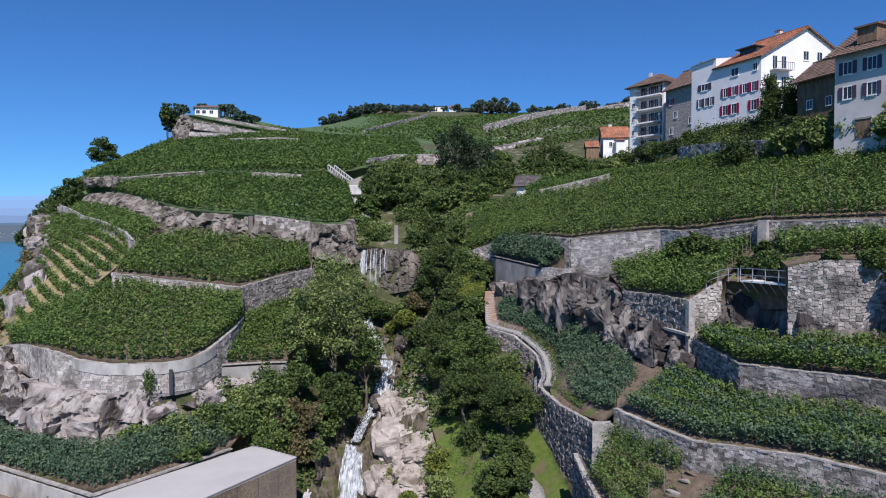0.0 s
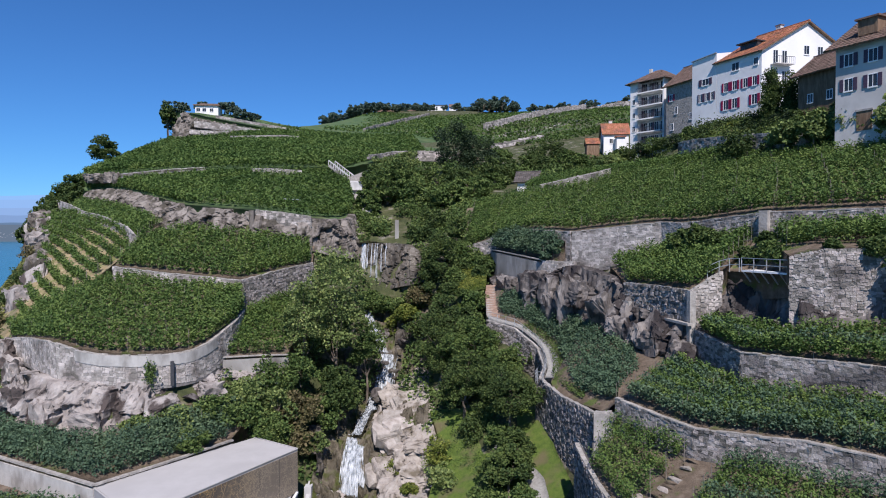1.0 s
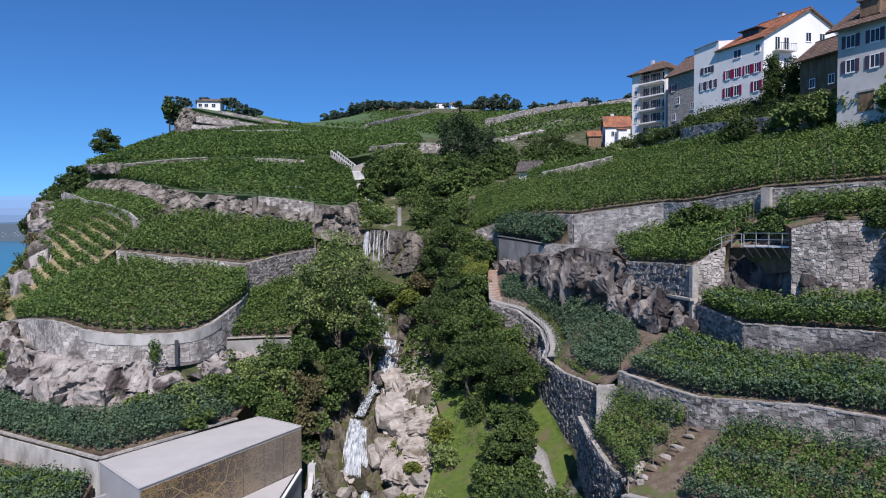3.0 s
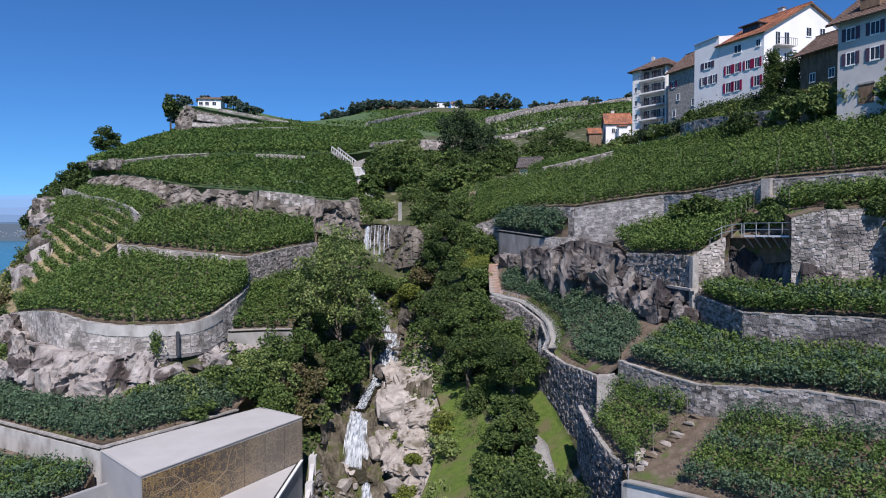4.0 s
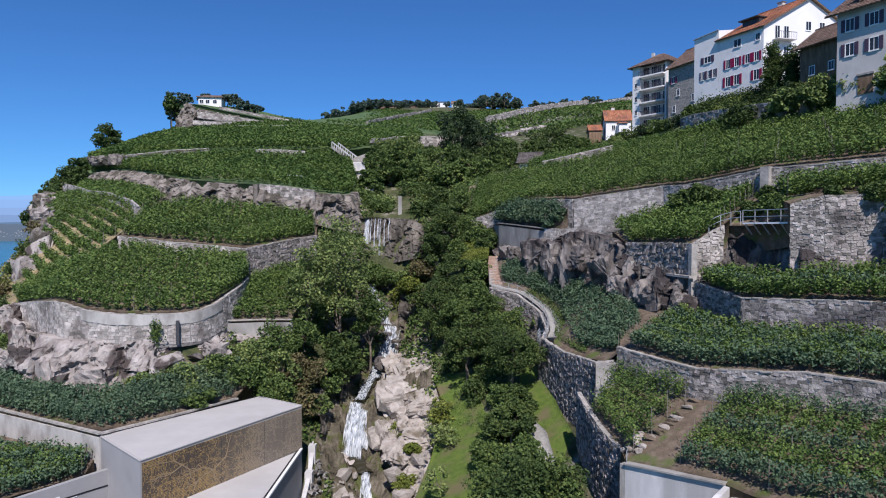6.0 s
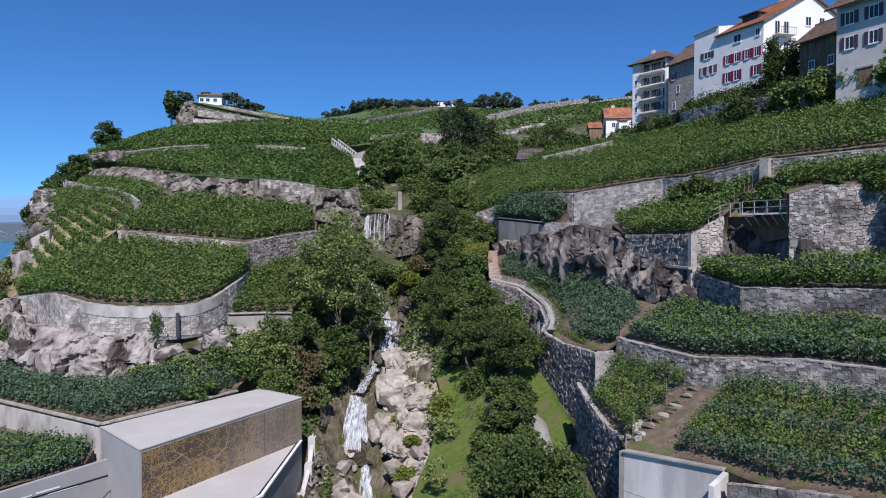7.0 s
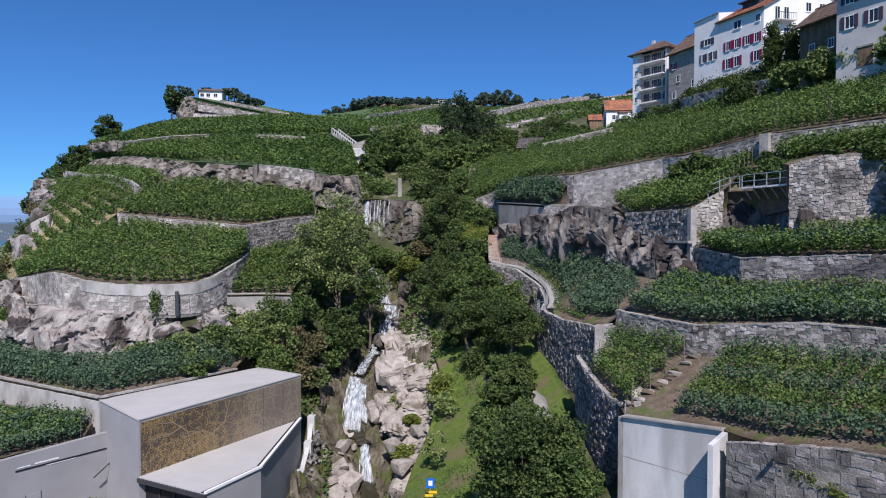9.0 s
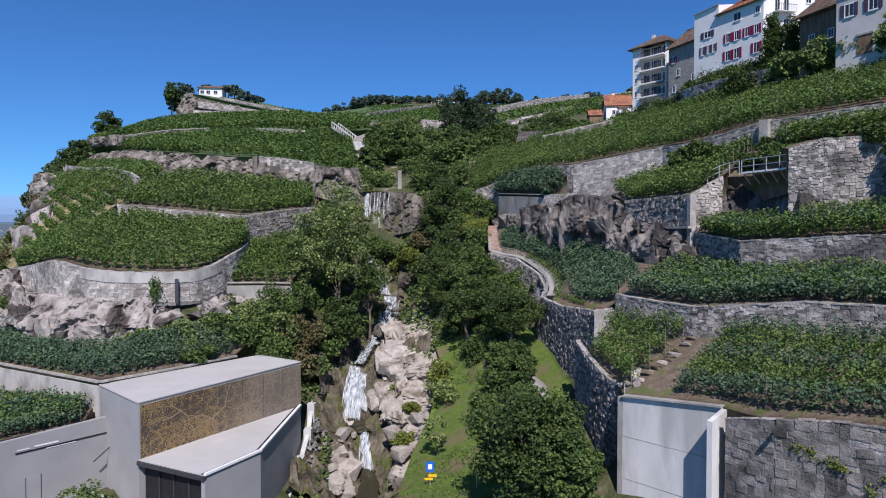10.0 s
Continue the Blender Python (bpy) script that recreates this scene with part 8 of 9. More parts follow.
def undergrowth():
    """Low leafy growth over the banks of the gorge."""
    r = np.random.default_rng(44)
    n = 46000
    x, y = r.uniform(-24, 10, n), r.uniform(44, 122, n)
    z = land(x, y)
    bed = np.interp(y, (44, 56, 63, 68, 79, 86, 91, 100), (-9, -6.5, -7, -9.5, -9.8, -8.3, -8, -10))
    half = np.interp(y, (44, 60, 75, 84, 90, 100), (3.5, 5.5, 4.5, 1.6, 1.4, 3.0))
    keep = np.abs(x - bed - 1.2) > half
    keep &= vnoise(np.c_[x, y, z], 3.0, 3) > -0.25
    keep &= ~((x > -3) & (y < 72))
    keep &= ~((x < -12) & (y < 66))
    p = np.c_[x, y, z + 0.25 + np.abs(r.normal(size=n)) * 0.35][keep]
    single("undergrowth", leaves(p, 0.42, 0.6, r), M_LEAF_MID, "low leafy undergrowth on the gorge banks", "plants", "stuff")


undergrowth()

# ---- trees and bushes ----
tree((-13.2, 80, -1.5), 18.6, (4.6, 4.4, 7.2), "tall airy ash tree beside the stream", M_LEAF_PALE, 1, 0.22, 100, 85, 0.28, clump_r=0.2)
tree((-16.6, 77, 1), 12.5, (3.0, 3.0, 5.0), "slender pale ash beside the stream", M_LEAF_PALE, 21, 0.16, 55, 80, 0.27)
tree((-9.8, 83, -2), 10.5, (2.8, 2.8, 3.8), "leafy tree over the cascade", M_LEAF_MID, 22, 0.16, 50, 85, 0.27)
tree((-12.0, 77.6, -3.2), 6.6, (2.4, 2.4, 3.0), "dark leafy tree overhanging the chute", M_LEAF_DARK, 41, 0.15, 45, 85, 0.26)
tree((-12.2, 74.8, -3.5), 7.0, (2.6, 2.6, 3.2), "dark leafy tree beside the waterfall", M_LEAF_DARK, 23, 0.15, 50, 90, 0.26)
tree((0.6, 82, 3.6), 7.4, (3.4, 3.4, 3.6), "broad green tree above the stream", M_LEAF_DARK, 2, 0.2, 75, 152, 0.21)
tree((-0.4, 78, 0.5), 8.4, (3.0, 3.0, 3.8), "dark tree leaning over the rocks", M_LEAF_DARK, 24, 0.2, 60, 144, 0.21)
tree((3.4, 75, 2), 7.6, (3.3, 3.3, 3.5), "broad green tree above the path", M_LEAF_MID, 25, 0.2, 65, 144, 0.21)
tree((2.2, 70.5, -1), 7.6, (3.3, 3.3, 3.5), "broad dark tree above the lawn", M_LEAF_DARK, 3, 0.2, 70, 152, 0.20)
tree((6.6, 63.5, -0.2), 6.6, (2.9, 2.9, 3.1), "round green tree beside the path", M_LEAF_DARK, 4, 0.18, 90, 128, 0.18)
tree((7.0, 70.5, 1.5), 5.6, (2.4, 2.4, 2.8), "green bushy tree under the stair wall", M_LEAF_MID, 26, 0.16, 50, 144, 0.19)
tree((-0.2, 95.5, 10), 9.2, (3.6, 3.4, 4.6), "dense dark tree beside the waterfall", M_LEAF_DARK, 5, 0.2, 75, 152, 0.23)
tree((2.4, 100, 15), 5.4, (3.4, 3.0, 2.8), "dark leafy tree at the vineyard edge", M_LEAF_DARK, 27, 0.18, 45, 85, 0.3)
tree((5.0, 40.5, -7.6), 9.3, (3.8, 3.6, 4.5), "large leafy tree beside the road", M_LEAF_DARK, 6, 0.26, 240, 95, 0.21, clump_r=0.17)
tree((7.7, 39.5, -7.6), 7.6, (2.0, 2.0, 3.4), "leafy tree against the dark wall", M_LEAF_MID, 28, 0.18, 60, 110, 0.23)
tree((5.5, 55.5, -3.2), 4.0, (2.3, 2.0, 2.0), "low leafy tree on the lawn", M_LEAF_DARK, 30, 0.12, 50, 90, 0.22)
tree((-0.8, 52.5, -7.8), 4.2, (1.2, 1.2, 1.6), "thin young tree on the lawn", M_LEAF_PALE, 31, 0.07, 18, 40, 0.2)
bush((-0.9, 66.5, -4.6), (1.4, 2.6, 1.5), "yellow-green shrub along the rocks", M_LEAF_LIME, 32)
bush((-0.4, 62.5, -5.4), (1.6, 2.2, 1.3), "olive shrub on the lawn edge", M_LEAF_PALE, 33)
bush((5.8, 57, -2.4), (2.2, 2.0, 1.5), "green shrub beside the path", M_LEAF_MID, 35)
for i, (x, y, z, w) in enumerate(((3.0, 67.6, -2.6, 1.9), (5.0, 68.0, -1.4, 1.8), (1.6, 73.4, -0.8, 1.9), (5.4, 63.4, -1.8, 1.6), (6.8, 60.6, -1.6, 1.7), (3.9, 53.6, -4.8, 1.7), (4.6, 57.8, -3.4, 1.5), (6.4, 52.4, -3.6, 1.5), (3.2, 55.6, -4.6, 1.2))):
    bush((x, y, z), (w, w, w * 0.85), "leafy shrub crowding the edge of the lawn", (M_LEAF_DARK, M_LEAF_MID)[i % 2], 820 + i, 0.19, 34, 110, group="lawn shrubs")
for x, y, z, w in ((12.5, 80.0, 15.7, 0.8), (13.3, 79.7, 16.5, 0.8), (14.0, 79.4, 17.2, 0.7)):
    bush((x, y, z), (w, w, w * 0.75), "bluish netted growth at the end of the vine rows", M_VINE_BLUE, int(x * 61), 0.2, 22, 80)
bush((-3.2, 65, -7.2), (1.0, 1.0, 0.7), "lime-green tuft among the boulders", M_LEAF_LIME, 36, 0.16)
bush((-5.4, 69.5, -6.6), (1.0, 1.4, 0.8), "lime-green tuft among the boulders", M_LEAF_LIME, 37, 0.16)
bush((-4.4, 61.8, -9.6), (1.1, 1.2, 0.8), "lime-green tuft among the boulders", M_LEAF_LIME, 38, 0.16)
for i, (x, y, z, rx, h, m) in enumerate(((-20.5, 68.5, 0.8, 2.2, 2.4, M_LEAF_PALE), (-18.4, 71.2, 1.4, 2.0, 3.2, M_LEAF_MID), (-17.4, 68.6, -0.6, 2.0, 2.2, M_LEAF_PALE), (-15.4, 70.5, -1.6, 1.8, 2.6, M_LEAF_BROWN), (-15.6, 67.6, -4.2, 2.0, 2.3, M_LEAF_BROWN), (-17.8, 66.4, -2.4, 2.2, 2.2, M_LEAF_MID), (-20.6, 65.8, -0.6, 2.2, 2.0, M_LEAF_MID), (-13.6, 72.6, -2.8, 1.8, 2.6, M_LEAF_MID), (-22.8, 64.6, 0.4, 2.2, 2.0, M_LEAF_MID), (-25.8, 61.6, 0.4, 2.4, 1.6, M_LEAF_PALE), (-28.2, 60.2, 0.2, 1.8, 1.3, M_LEAF_PALE), (-16.2, 73.8, 2.0, 1.9, 2.8, M_LEAF_MID), (-23.6, 60.4, -0.8, 1.7, 1.3, M_LEAF_MID), (-14.2, 69.5, -4.6, 1.5, 1.6, M_LEAF_PALE))):
    bush((x, y, z), (rx, rx, h * 0.75), ("dry brownish shrub" if m is M_LEAF_BROWN else "leafy green shrub") + " on the gorge bank", m, 500 + i, 0.24, 34, 95)
for i, (x, y, z, rx, h, m) in enumerate(((-6.2, 95, 4.0, 2.4, 2.6, M_LEAF_LIME), (-4.6, 92, 6.5, 1.8, 1.6, M_LEAF_LIME), (-4.2, 95.6, 8.0, 2.0, 1.8, M_LEAF_MID), (-15.6, 90, 7, 2.6, 3.2, M_LEAF_MID), (-17.2, 97, 12, 2.4, 2.4, M_LEAF_MID), (-14.6, 86, 3.5, 2.6, 3.2, M_LEAF_MID), (-2.4, 89, 4.5, 2.2, 2.6, M_LEAF_DARK), (-5.6, 95.4, 6.8, 2.0, 2.2, M_LEAF_PALE), (-8.6, 96.0, 7.4, 2.0, 1.8, M_LEAF_MID), (-3.4, 94.6, 8.6, 1.8, 1.8, M_LEAF_BROWN), (-11, 97, 8, 2.0, 1.8, M_LEAF_MID)) + ((4.2, 85, 9, 1.8, 1.8, M_LEAF_MID), (2.8, 79.5, 6, 1.8, 2.2, M_LEAF_DARK), (-4.4, 106.5, 17.4, 2.0, 1.8, M_LEAF_MID), (-3.4, 103.6, 17.4, 2.4, 2.2, M_LEAF_DARK), (-11.2, 108.5, 18.4, 2.4, 1.6, M_LEAF_MID), (-14.8, 114, 20, 2.6, 1.9, M_LEAF_MID), (5.2, 99, 17.2, 2.6, 1.5, M_LEAF_MID), (8.6, 97.2, 18.4, 2.4, 1.3, M_LEAF_MID), (-10.6, 114, 19.2, 2.2, 1.8, M_LEAF_PALE), (-2, 111, 19.5, 3, 2.2, M_LEAF_DARK), (3, 107, 20, 3.0, 1.8, M_LEAF_MID), (-6, 121, 21.5, 3.4, 2.6, M_LEAF_MID))):
    bush((x, y, z), (rx, rx, h * 0.8), "leafy shrub around the upper waterfall", m, 540 + i, 0.28, 34, 85)
for i, (x, y, z, s_) in enumerate(((1.2, 88, 10.6, 1.3), (1.6, 91, 11.8, 1.5), (2.2, 94.6, 13.2, 1.5), (5.6, 94.8, 13.8, 0.9), (2.2, 86.0, 10.4, 0.8), (4.0, 95.6, 14.0, 1.2))):
    bush((x, y, z), (s_, s_, s_ * 0.8), "leafy shrub at the edge of the grass slope", (M_LEAF_DARK, M_LEAF_MID)[i % 2], 570 + i * 2 + 300, 0.24, 26, 80)
# hollow with large trees
for i, (x, y, z, h, rx, rz, m) in enumerate(((2.6, 158, 30.5, 15.2, 5.6, 7.6, M_LEAF_DEEP), (8.2, 160, 30.5, 12.6, 5.4, 6.2, M_LEAF_DEEP), (-1.5, 142, 25.5, 9.5, 6.2, 5.2, M_LEAF_MID), (5, 138, 26, 6.8, 5.4, 3.8, M_LEAF_DARK), (-9, 136, 25, 9.5, 5.5, 5.0, M_LEAF_MID), (-11, 128, 23.5, 8, 4.0, 4.2, M_LEAF_MID), (-5, 128, 22.5, 8, 5.0, 4.2, M_LEAF_MID), (1, 124, 22.5, 6.5, 4.6, 3.6, M_LEAF_MID), (10, 146, 28, 7, 5.0, 3.9, M_LEAF_DARK)) + ((13.5, 152, 29.5, 7, 4.6, 3.8, M_LEAF_DARK), (6, 126, 24.5, 5.4, 4.2, 3.0, M_LEAF_MID), (10.5, 138, 27, 4.5, 3.2, 2.6, M_LEAF_MID), (24, 178, 34, 8, 5, 4.2, M_LEAF_DARK), (30, 185, 37, 8, 5.4, 4.2, M_LEAF_DARK), (17, 196, 38, 6, 4.4, 3.4, M_LEAF_MID), (24, 170, 33, 6, 4.4, 3.4, M_LEAF_DARK), (32, 166, 34.5, 5, 4.0, 2.8, M_LEAF_MID), (-9, 150, 31, 7, 4.4, 3.8, M_LEAF_PALE), (31, 152, 32.5, 4.5, 3.2, 2.5, M_LEAF_MID), (36, 140, 32, 3.4, 2.8, 2.0, M_LEAF_PALE), (-13.6, 131, 24.5, 8, 3.2, 4.0, M_LEAF_MID), (-12, 140, 28, 8, 3.6, 4.2, M_LEAF_PALE), (-14, 122, 21.5, 5, 2.8, 2.6, M_LEAF_MID))):
    tree((x, y, z), h, (rx, rx * 0.85, rz), "large tree in the hollow" if rx > 5 else "leafy tree in the hollow", m, 560 + i, 0.35, 80, 66, 0.43, group="hollow trees")
for i, (x, y, z, s) in enumerate(((30.8, 46.2, 17.4, 1.1), (32.2, 44.2, 17.2, 1.2), (33.6, 42.0, 17.0, 1.3), (31.6, 45.0, 16.4, 0.9), (34.8, 40.2, 17.4, 1.2), (28.2, 47.6, 17.8, 0.6))):
    bush((x, y, z), (s, s, s * 0.8), "dark growth hanging over the rubble wall", M_LEAF_DARK, 790 + i, 0.2, 26, 80)
# spur edge trees
for i, (x, y, z, h, rx) in enumerate(((-111, 216, 40.0, 10.5, 4.7), (-84, 151, 22.5, 9.5, 4.4), (-87, 152, 20, 10, 4.6), (-91, 153, 16.5, 11, 4.6), (-81, 150, 24.5, 7, 3.6), (-86, 148, 18, 8.5, 4.2), (-93, 151, 14, 9, 4.0))):
    tree((x, y, z), h, (rx, rx, h * 0.48), "round dark tree at the edge of the spur", M_LEAF_DARK, 600 + i, 0.25, 95, 60, 0.52, group="spur trees")
for i, (x, y, z, s) in enumerate(((26.6, 53.6, 16.6, 1.2), (27.4, 55.6, 17.6, 1.1), (27.0, 51.4, 16.6, 0.9), (25.8, 55.8, 16.4, 1.0), (28, 53.2, 17.6, 1.0))):
    bush((x, y, z), (s, s, s * 0.8), "leafy growth behind the steel platform", (M_LEAF_MID, M_LEAF_DARK)[i % 2], 780 + i, 0.22, 26, 80)
# gardens below the houses
for i, (x, y, z, s) in enumerate(((39.6, 140, 34.2, 2.2), (41.6, 138.5, 34.6, 2.0), (43.4, 137, 35.0, 2.2), (45.4, 135, 35.2, 2.0), (47, 132.5, 35.4, 2.1), (48.2, 129, 35.6, 2.0), (38, 143, 34, 2.0), (46.4, 124, 35.6, 1.8), (45.4, 119, 35.4, 1.7), (44, 114.5, 35.4, 1.5))):
    bush((x, y, z), (s, s, s * 0.95), "dark leafy shrub at the foot of the houses", (M_LEAF_DARK, M_LEAF_DEEP, M_LEAF_MID)[i % 3], 660 + i * 3 + 100, 0.28, 26, 70, group="house shrubs")
tree((47.2, 95.0, 31.5), 12.0, (1.15, 1.15, 6.2), "tall dark cypress in front of the houses", M_LEAF_DARK, 10, 0.18, 210, 60, 0.22, name="cypress", clump_r=0.3)
tree((49.0, 93.0, 31.5), 10.4, (1.05, 1.05, 5.3), "tall dark cypress in front of the houses", M_LEAF_DARK, 40, 0.18, 180, 60, 0.22, name="cypress", clump_r=0.3)
gr = np.random.default_rng(31)
for i in range(30):
    t = i / 29
    x = float(np.interp(t, (0, 0.3, 0.6, 1), (37, 42, 47, 52))) + gr.uniform(1.2, 4.8)
    y = float(np.interp(t, (0, 0.3, 0.6, 1), (112, 98, 86, 66))) + gr.normal() * 1.2
    d_ = x - float(np.interp(t, (0, 0.3, 0.6, 1), (37, 42, 47, 52)))
    z = 31.2 + d_ * 0.85 if t < 0.7 else 31 + d_ * 0.15
    m = (M_LEAF_MID, M_LEAF_DARK, M_LEAF_DEEP, M_LEAF_DARK, M_LEAF_DEEP)[i % 5] if not 5 <= i <= 7 else M_LEAF_LIME
    s = gr.uniform(0.8, 1.6)
    bush((x, y, z), (s, s, s * 0.8), "garden shrub on the bank below the houses", m, 640 + i, 0.25, 28, 80, group="garden shrubs")
for i, (x, y, z, s) in enumerate(((41.5, 74, 29.4, 1.8), (44, 70.5, 29.6, 1.6), (45.5, 66, 29.4, 1.7), (39.6, 77, 29, 1.6), (43.5, 64, 29, 1.6), (48.6, 80, 31.6, 2.0), (50, 77, 31.8, 1.8), (45.8, 61, 29.2, 1.8))):
    bush((x, y, z), (s, s, s * 1.1), "feathery tall shrub in front of the grey house", M_LEAF_PALE, 700 + i, 0.34, 30, 70, group="garden shrubs")
for i, (x, y, z, s) in enumerate(((37.5, 84.5, 28.6, 2.2), (40.5, 80, 28.8, 1.8), (24.3, 62.4, 17.6, 1.5), (23.2, 64, 17.2, 1.3), (25.2, 60.5, 17.6, 1.0), (31.5, 43.6, 17.0, 1.1), (34, 41, 16.8, 1.2))):
    bush((x, y, z), (s, s, s * 0.9), "dark round shrub among the vines", M_LEAF_DARK, 720 + i, 0.28, 30, 85)


def creeper(name, c, d, size, n, label, mat, seed, leaf=0.16):
    """Leaves that hang flat against a wall: c their middle, d the way along it, size (along, up)."""
    r = np.random.default_rng(seed)
    d = np.array((d[0], d[1], 0)) / np.hypot(*d)
    out = facing(d, np.array(c, float))
    a, b = r.normal(size=n) * size[0] * 0.45, r.normal(size=n) * size[1] * 0.45
    keep = vnoise(np.c_[a * 3, b * 3, a * 0 + seed], 1.0, seed) > -0.35
    p = np.array(c) + d * a[:, None] + np.array((0, 0, 1.0)) * b[:, None] + out * (0.14 + np.abs(r.normal(size=n)) * 0.12)[:, None]
    single(name, leaves(p[keep], leaf, 0.1, r), mat, label, "climbing plant")


creeper("ivy", (-28.5, 63.45, 5.4), (1, 0.1), (0.7, 1.3), 420, "dark ivy hanging on the round wall", M_LEAF_MID, 740, 0.2)
bush((-23.5, 41.4, -9.2), (1.5, 1.5, 2.5), "leafy shrub in front of the cellar wall", M_LEAF_MID, 741, 0.17, 36, 110)
bush((-21.6, 42.4, -9.2), (1.1, 1.1, 1.0), "leafy shrub in front of the cellar", M_LEAF_MID, 742, 0.2, 24, 80)
for i, (t, z, w, h) in enumerate(((0.45, 0.95, 0.7, 0.25), (0.75, 0.75, 0.8, 0.25), (1.0, 0.5, 0.5, 0.2), (1.5, -0.2, 0.4, 0.35), (1.7, 0.5, 0.35, 0.2))):
    creeper("creeper", (15.9 + 1.9 * t, 30.7 - 1.95 * t, z), (1.9, -1.95), (w, h), 160, "yellow-green creeper on the road wall", M_LEAF_LIME, 750 + i, 0.10)

for i, (x, y, z, s_) in enumerate(((6.2, 98.6, 16.2, 1.8), (4.6, 95.4, 13.6, 2.0), (6.4, 93.6, 13.4, 1.5), (3.6, 97.6, 15, 2.0), (5.4, 91.4, 12.4, 1.2))):
    bush((x, y, z), (s_, s_, s_ * 0.85), "leafy shrub beside the concrete wall", (M_LEAF_DARK, M_LEAF_MID)[i % 2], 770 + i, 0.26, 34, 90)
er = np.random.default_rng(90)
for i in range(30):
    t = i / 29
    x, y = np.interp(t, (0, 0.5, 1), (-1.6, -2.0, -4.2)), np.interp(t, (0, 0.5, 1), (66, 58, 49))
    s_ = er.uniform(0.15, 0.34)
    zz = float(np.interp(y, (45, 50, 56.5, 62, 68.5), (-8.6, -8.5, -7.7, -6.1, -3.9)))
    single("edging_stone", boulder((x + er.normal() * 0.3, y, zz + 0.05), (s_, s_, s_), 860 + i, 1), M_ROCK_PALE, "pale stone along the lawn edge", "stone", group="lawn edging")
# low growth on the bare soil between the plots
cover("verge_growth", [(9.0, 75.6, 8.0), (11.2, 72, 6.5), (11.2, 67, 5.4), (10.6, 64, 4.8), (11.3, 58.5, 4.6), (12.4, 52.5, 5.0)], [(10.0, 76.8, 8.2), (12.6, 72, 6.8), (12.6, 66.5, 5.6), (12.3, 58.5, 4.9), (14, 52, 5.6)], 5000, 0.13, M_LEAF_MID, "low weeds along the edge of the stair path", 71, -0.3)
# broken rock and scrub where the round wall runs out
for i, (x, y, z, w) in enumerate(((-50.2, 75.0, 5.2, 1.3), (-48.6, 73.2, 3.8, 1.5), (-46.4, 71.0, 3.2, 1.6), (-44.2, 68.8, 2.8, 1.5), (-47.2, 70.8, 1.6, 1.4), (-44.6, 67.6, 1.0, 1.3))):
    single("crag", broken((x, y, z), (w, w, w * 1.15), 860 + i, i * 0.9, 0.15, True), M_ROCK_PALE, "pale broken rock at the end of the round wall", "rock", group="wall end rocks")
for i, (x, y, z, w) in enumerate(((-49.6, 70.8, 0.6, 2.2), (-46.8, 67.8, 0.2, 1.8), (-52.4, 73.8, 2.4, 2.2), (-49.4, 72.2, 2.4, 1.5), (-51.6, 75.6, 4.4, 1.5), (-54.0, 78.5, 5.0, 1.8), (-53.0, 72.0, 0.4, 2.2))):
    bush((x, y, z), (w, w, w * 0.85), "green scrub below the edge of the spur", (M_LEAF_MID, M_LEAF_PALE, M_LEAF_DARK)[i % 3], 880 + i, 0.22, 34, 95)
# scrub and crags along the spur edge
for i, p in enumerate(along(PROM_L, 13)):
    s_ = gr.uniform(0.9, 1.7)
    bush((p[0] - gr.uniform(0.6, 2.2), p[1], p[2] - gr.uniform(0.8, 2.2)), (s_, s_, s_), "dry shrub on the rocky edge of the spur" if i % 4 == 1 else "dark shrub on the rocky edge of the spur", M_LEAF_BROWN if i % 4 == 1 else M_LEAF_DARK, 880 + i, 0.24, 22, 60, group="spur shrubs")
for i in range(26):
    t = i / 25
    p = along(PROM_L, 26)[i]
    s = gr.uniform(0.9, 1.9)
    if p[1] < 84:
        continue
    single("crag", broken((p[0] + gr.uniform(-0.8, 0.8), p[1], p[2] - gr.uniform(0.2, 1.4)), (s, s * 1.2, s * 1.5), 800 + i, gr.uniform(0, 6), gr.uniform(-0.3, 0.3), True), M_SANDSTONE if i % 2 else M_ROCK_PALE, "pale crag on the edge of the spur", "rock", group="spur crags")
for i in range(5, 14):
    p = along(ROCK_L, 14)[i]
    s = gr.uniform(0.5, 1.3)
    single("boulder", boulder((p[0], p[1] - 0.2, p[2] + gr.uniform(0, 0.8)), (s * 1.2, s, s), 840 + i), M_ROCK_PALE if i % 2 else M_ROCK, "rounded pale boulder at the foot of the rock face", "boulder", group="rock face boulders")
vineyard("vines on the spur side", PROM_OUT, PROM_L, 14, 30, 0.36, "yellowing vine row on the steep lake side of the spur", M_VINE_YELLOW, span=(0.06, 0.9), along_front=False, width=0.22, seed=61, posts=False)


# ---- small things at the road ----
def road_sign():
    ob = thing("road_sign", (-1.2, 48, -8.7), "blue square information sign over yellow direction boards", "sign")
    part("post", tube([(-1.2, 48, -8.9), (-1.2, 48, -6.1)], [0.045, 0.045], 8), M_METAL, ob)
    bl = part("blue_plate", block((-1.2, 47.93), (1, 0), (0.62, 0.03), -6.85, -6.1), M_BLUE, ob, "blue sign plate")
    part("pictogram", block((-1.2, 47.905), (1, 0), (0.3, 0.012), -6.66, -6.28), M_WHITE, bl, "plain white shape")
    for z, s in ((-7.15, 0.18), (-7.4, -0.1)):
        part("direction_board", block((-1.2 + s, 47.93), (1, 0), (0.62, 0.03), z - 0.09, z + 0.09), M_YELLOW, ob, "yellow direction board")


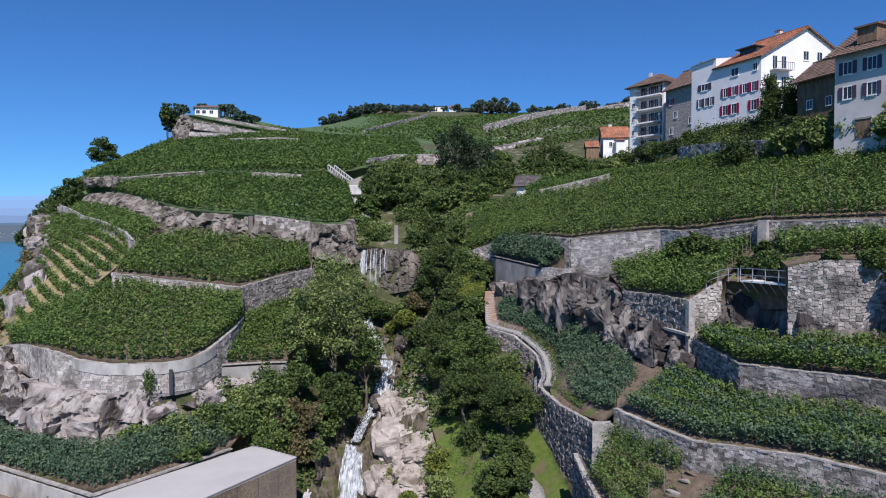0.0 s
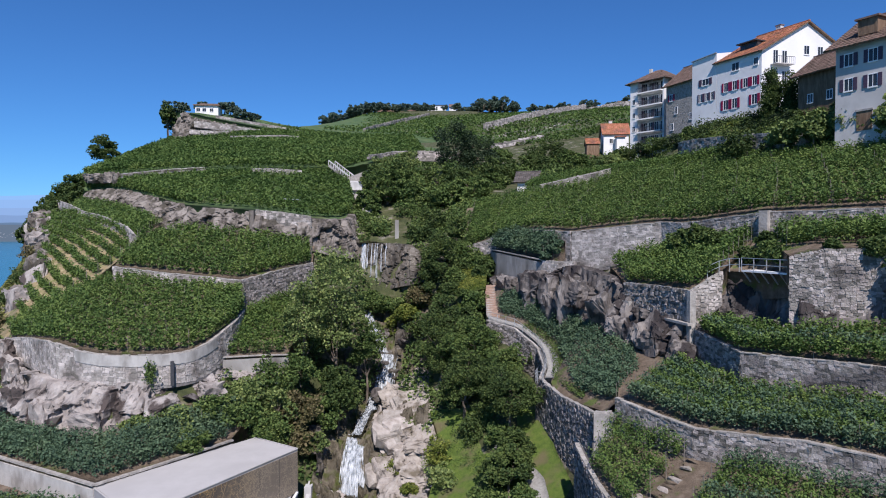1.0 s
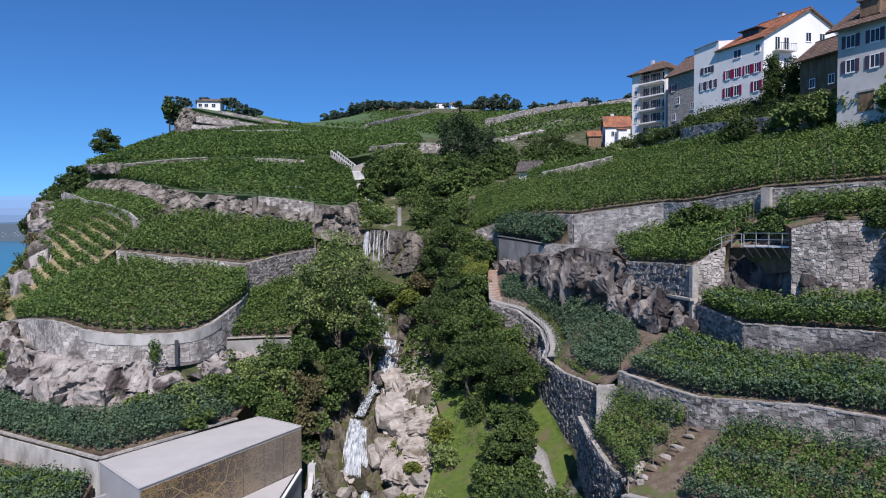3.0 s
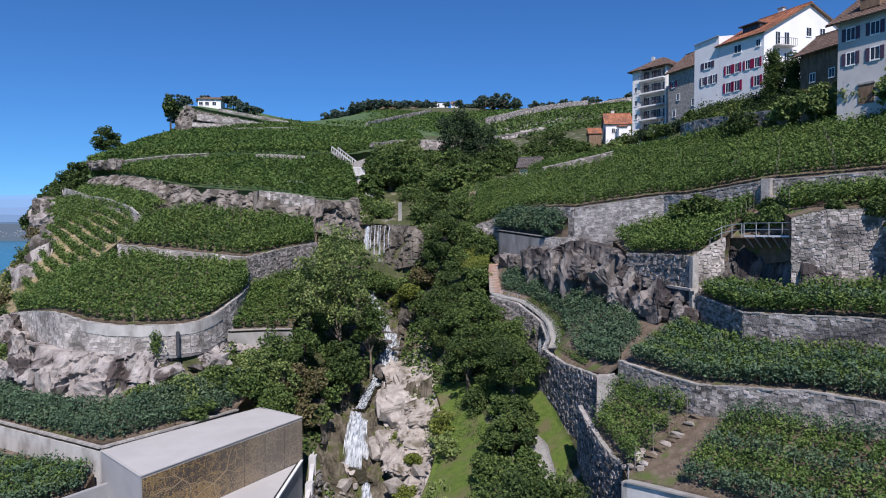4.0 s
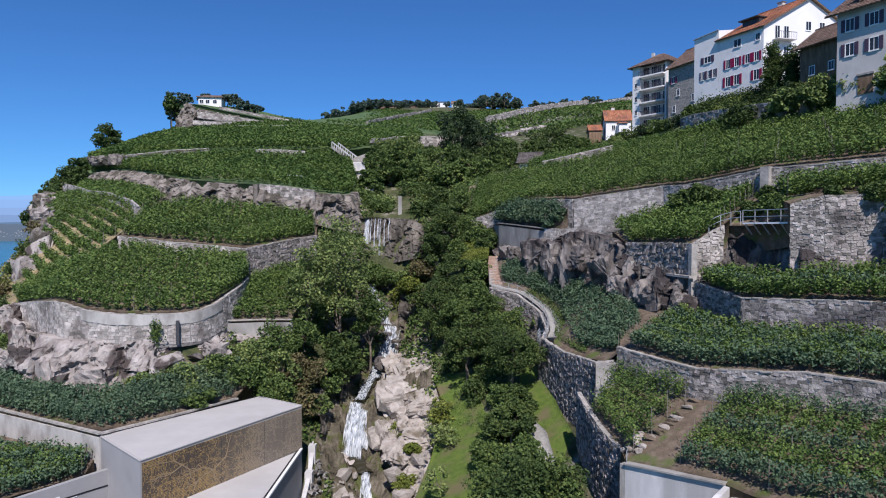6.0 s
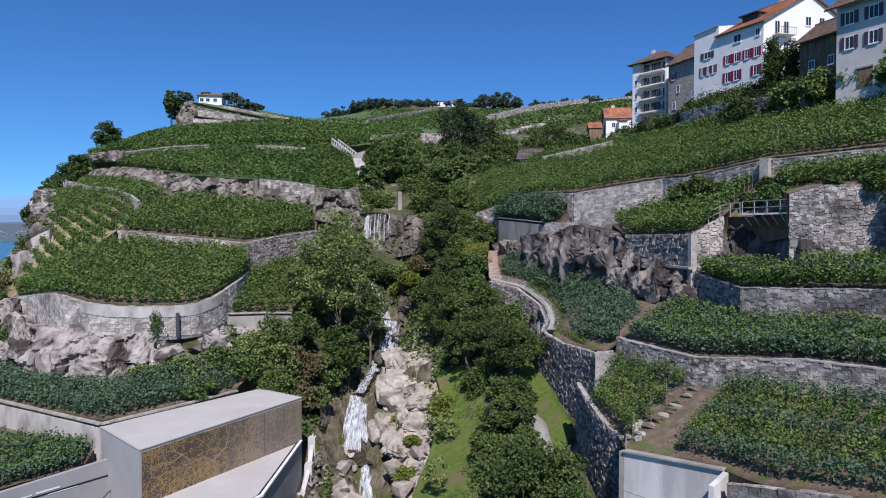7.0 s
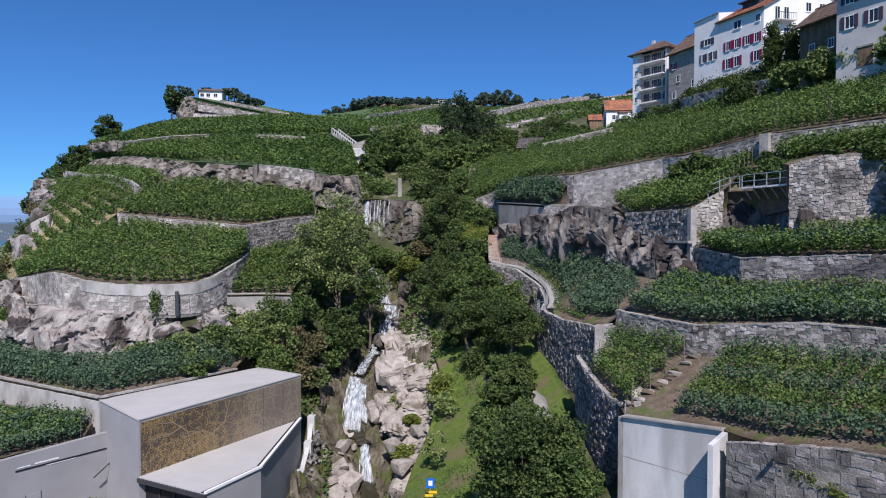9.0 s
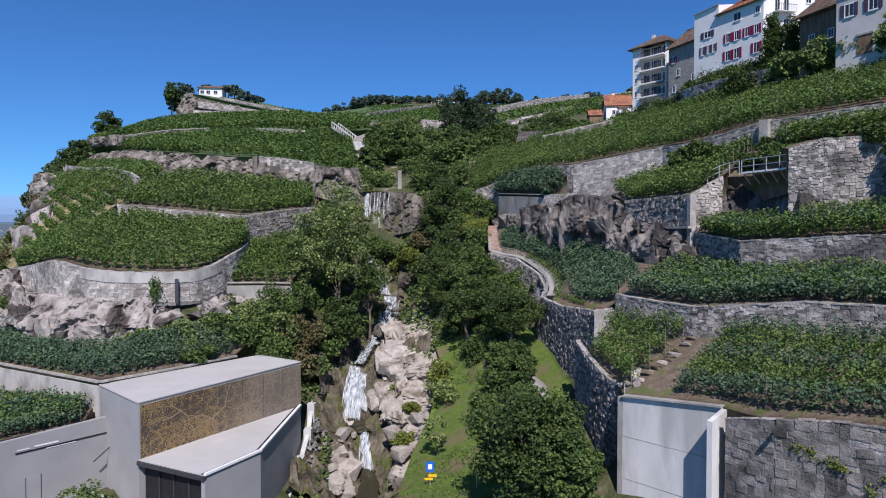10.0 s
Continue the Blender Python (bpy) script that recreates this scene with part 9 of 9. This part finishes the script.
def lamp_post():
    ob = thing("bollard_lamp", (2.2, 46, -7.8), "slim grey lamp post on the grass", "lamp")
    part("post", tube([(2.2, 46, -8.4), (2.2, 46, -5.6)], [0.05, 0.04], 8), M_METAL, ob)
    part("head", block((2.2, 46), (1, 0), (0.22, 0.22), -5.6, -5.3), M_METAL, ob)


road_sign()
lamp_post()
single("road", (np.array([(-45, 26, -8.75), (45, 26, -8.75), (45, 40.5, -8.75), (12, 40.5, -8.75), (-12, 43, -8.9), (-45, 36, -8.75)]), [[0, 1, 2, 3, 4, 5]]), M_ASPHALT, "grey asphalt road at the foot of the walls", "road", "structure")
wl_ = thing("wall_lamp", (15.95, 30.55, 1.75), "small dark lamp on the road wall", "lamp")
part("arm", beam((15.95, 30.6, 1.85), (15.6, 30.2, 1.75), 0.07), M_IRON, wl_)
part("head", block((15.55, 30.15), (0.7, 0.7), (0.4, 0.16), 1.62, 1.76), M_IRON, wl_)


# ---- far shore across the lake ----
# air haze put into the surface: a faint bluish glow beside its colour
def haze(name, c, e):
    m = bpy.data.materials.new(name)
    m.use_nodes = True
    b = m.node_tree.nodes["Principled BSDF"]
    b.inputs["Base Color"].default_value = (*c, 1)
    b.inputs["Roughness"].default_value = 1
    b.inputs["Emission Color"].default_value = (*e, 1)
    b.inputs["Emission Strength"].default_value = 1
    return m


def far_band(name, y, z0, tops, mat, label, seed, rough):
    xs = np.linspace(-4700, 600, 160)
    z = np.interp(np.linspace(0, 1, 160), np.linspace(0, 1, len(tops)), tops)
    z = z + rough * fbm(np.c_[xs, xs * 0, xs * 0], 400, 5, seed)
    v = np.concatenate([np.c_[xs, xs * 0 + y - 100, xs * 0 + z0], np.c_[xs, xs * 0 + y, z]])
    a = np.arange(159)
    return single(name, (v, np.stack([a, a + 1, a + 161, a + 160], 1)), mat, label, "backdrop", "structure")


# each band further off glows nearer to the sky colour, as haze
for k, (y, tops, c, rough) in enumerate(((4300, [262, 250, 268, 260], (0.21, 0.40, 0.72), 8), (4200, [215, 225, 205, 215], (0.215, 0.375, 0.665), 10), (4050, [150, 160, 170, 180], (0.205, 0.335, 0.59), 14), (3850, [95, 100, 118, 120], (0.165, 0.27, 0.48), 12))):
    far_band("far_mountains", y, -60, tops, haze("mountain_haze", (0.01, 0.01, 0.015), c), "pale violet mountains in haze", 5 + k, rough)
far_band("far_hills", 3550, -60, [26, 40, 66, 62, 80], haze("hill_haze", (0.03, 0.045, 0.05), (0.06, 0.11, 0.21)), "hills on the far shore, blue-green with painted haze", 9, 16)
fr_ = np.random.default_rng(77)
towns = []
for i in range(85):
    x = -3490 + fr_.uniform(-2.2, 1) * 250
    dx = 3490 + x
    y = fr_.uniform(3320, 3440)
    s = fr_.uniform(2.0, 4.6)
    z = -34 + (y - 3320) * 0.42 + fr_.uniform(0, 4)
    x = -y * 0.62 - fr_.uniform(-60, 280)
    towns.append(block((x, y), (1, fr_.uniform(-0.3, 0.3)), (s * 1.5, s), z - 8, z + s * 0.7))
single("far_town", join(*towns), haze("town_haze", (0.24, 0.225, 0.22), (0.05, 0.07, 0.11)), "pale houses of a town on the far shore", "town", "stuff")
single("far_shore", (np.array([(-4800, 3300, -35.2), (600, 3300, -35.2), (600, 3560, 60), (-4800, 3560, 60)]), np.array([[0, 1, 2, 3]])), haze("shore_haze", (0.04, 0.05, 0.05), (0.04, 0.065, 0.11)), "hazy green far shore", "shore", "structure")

lay_late_pieces()
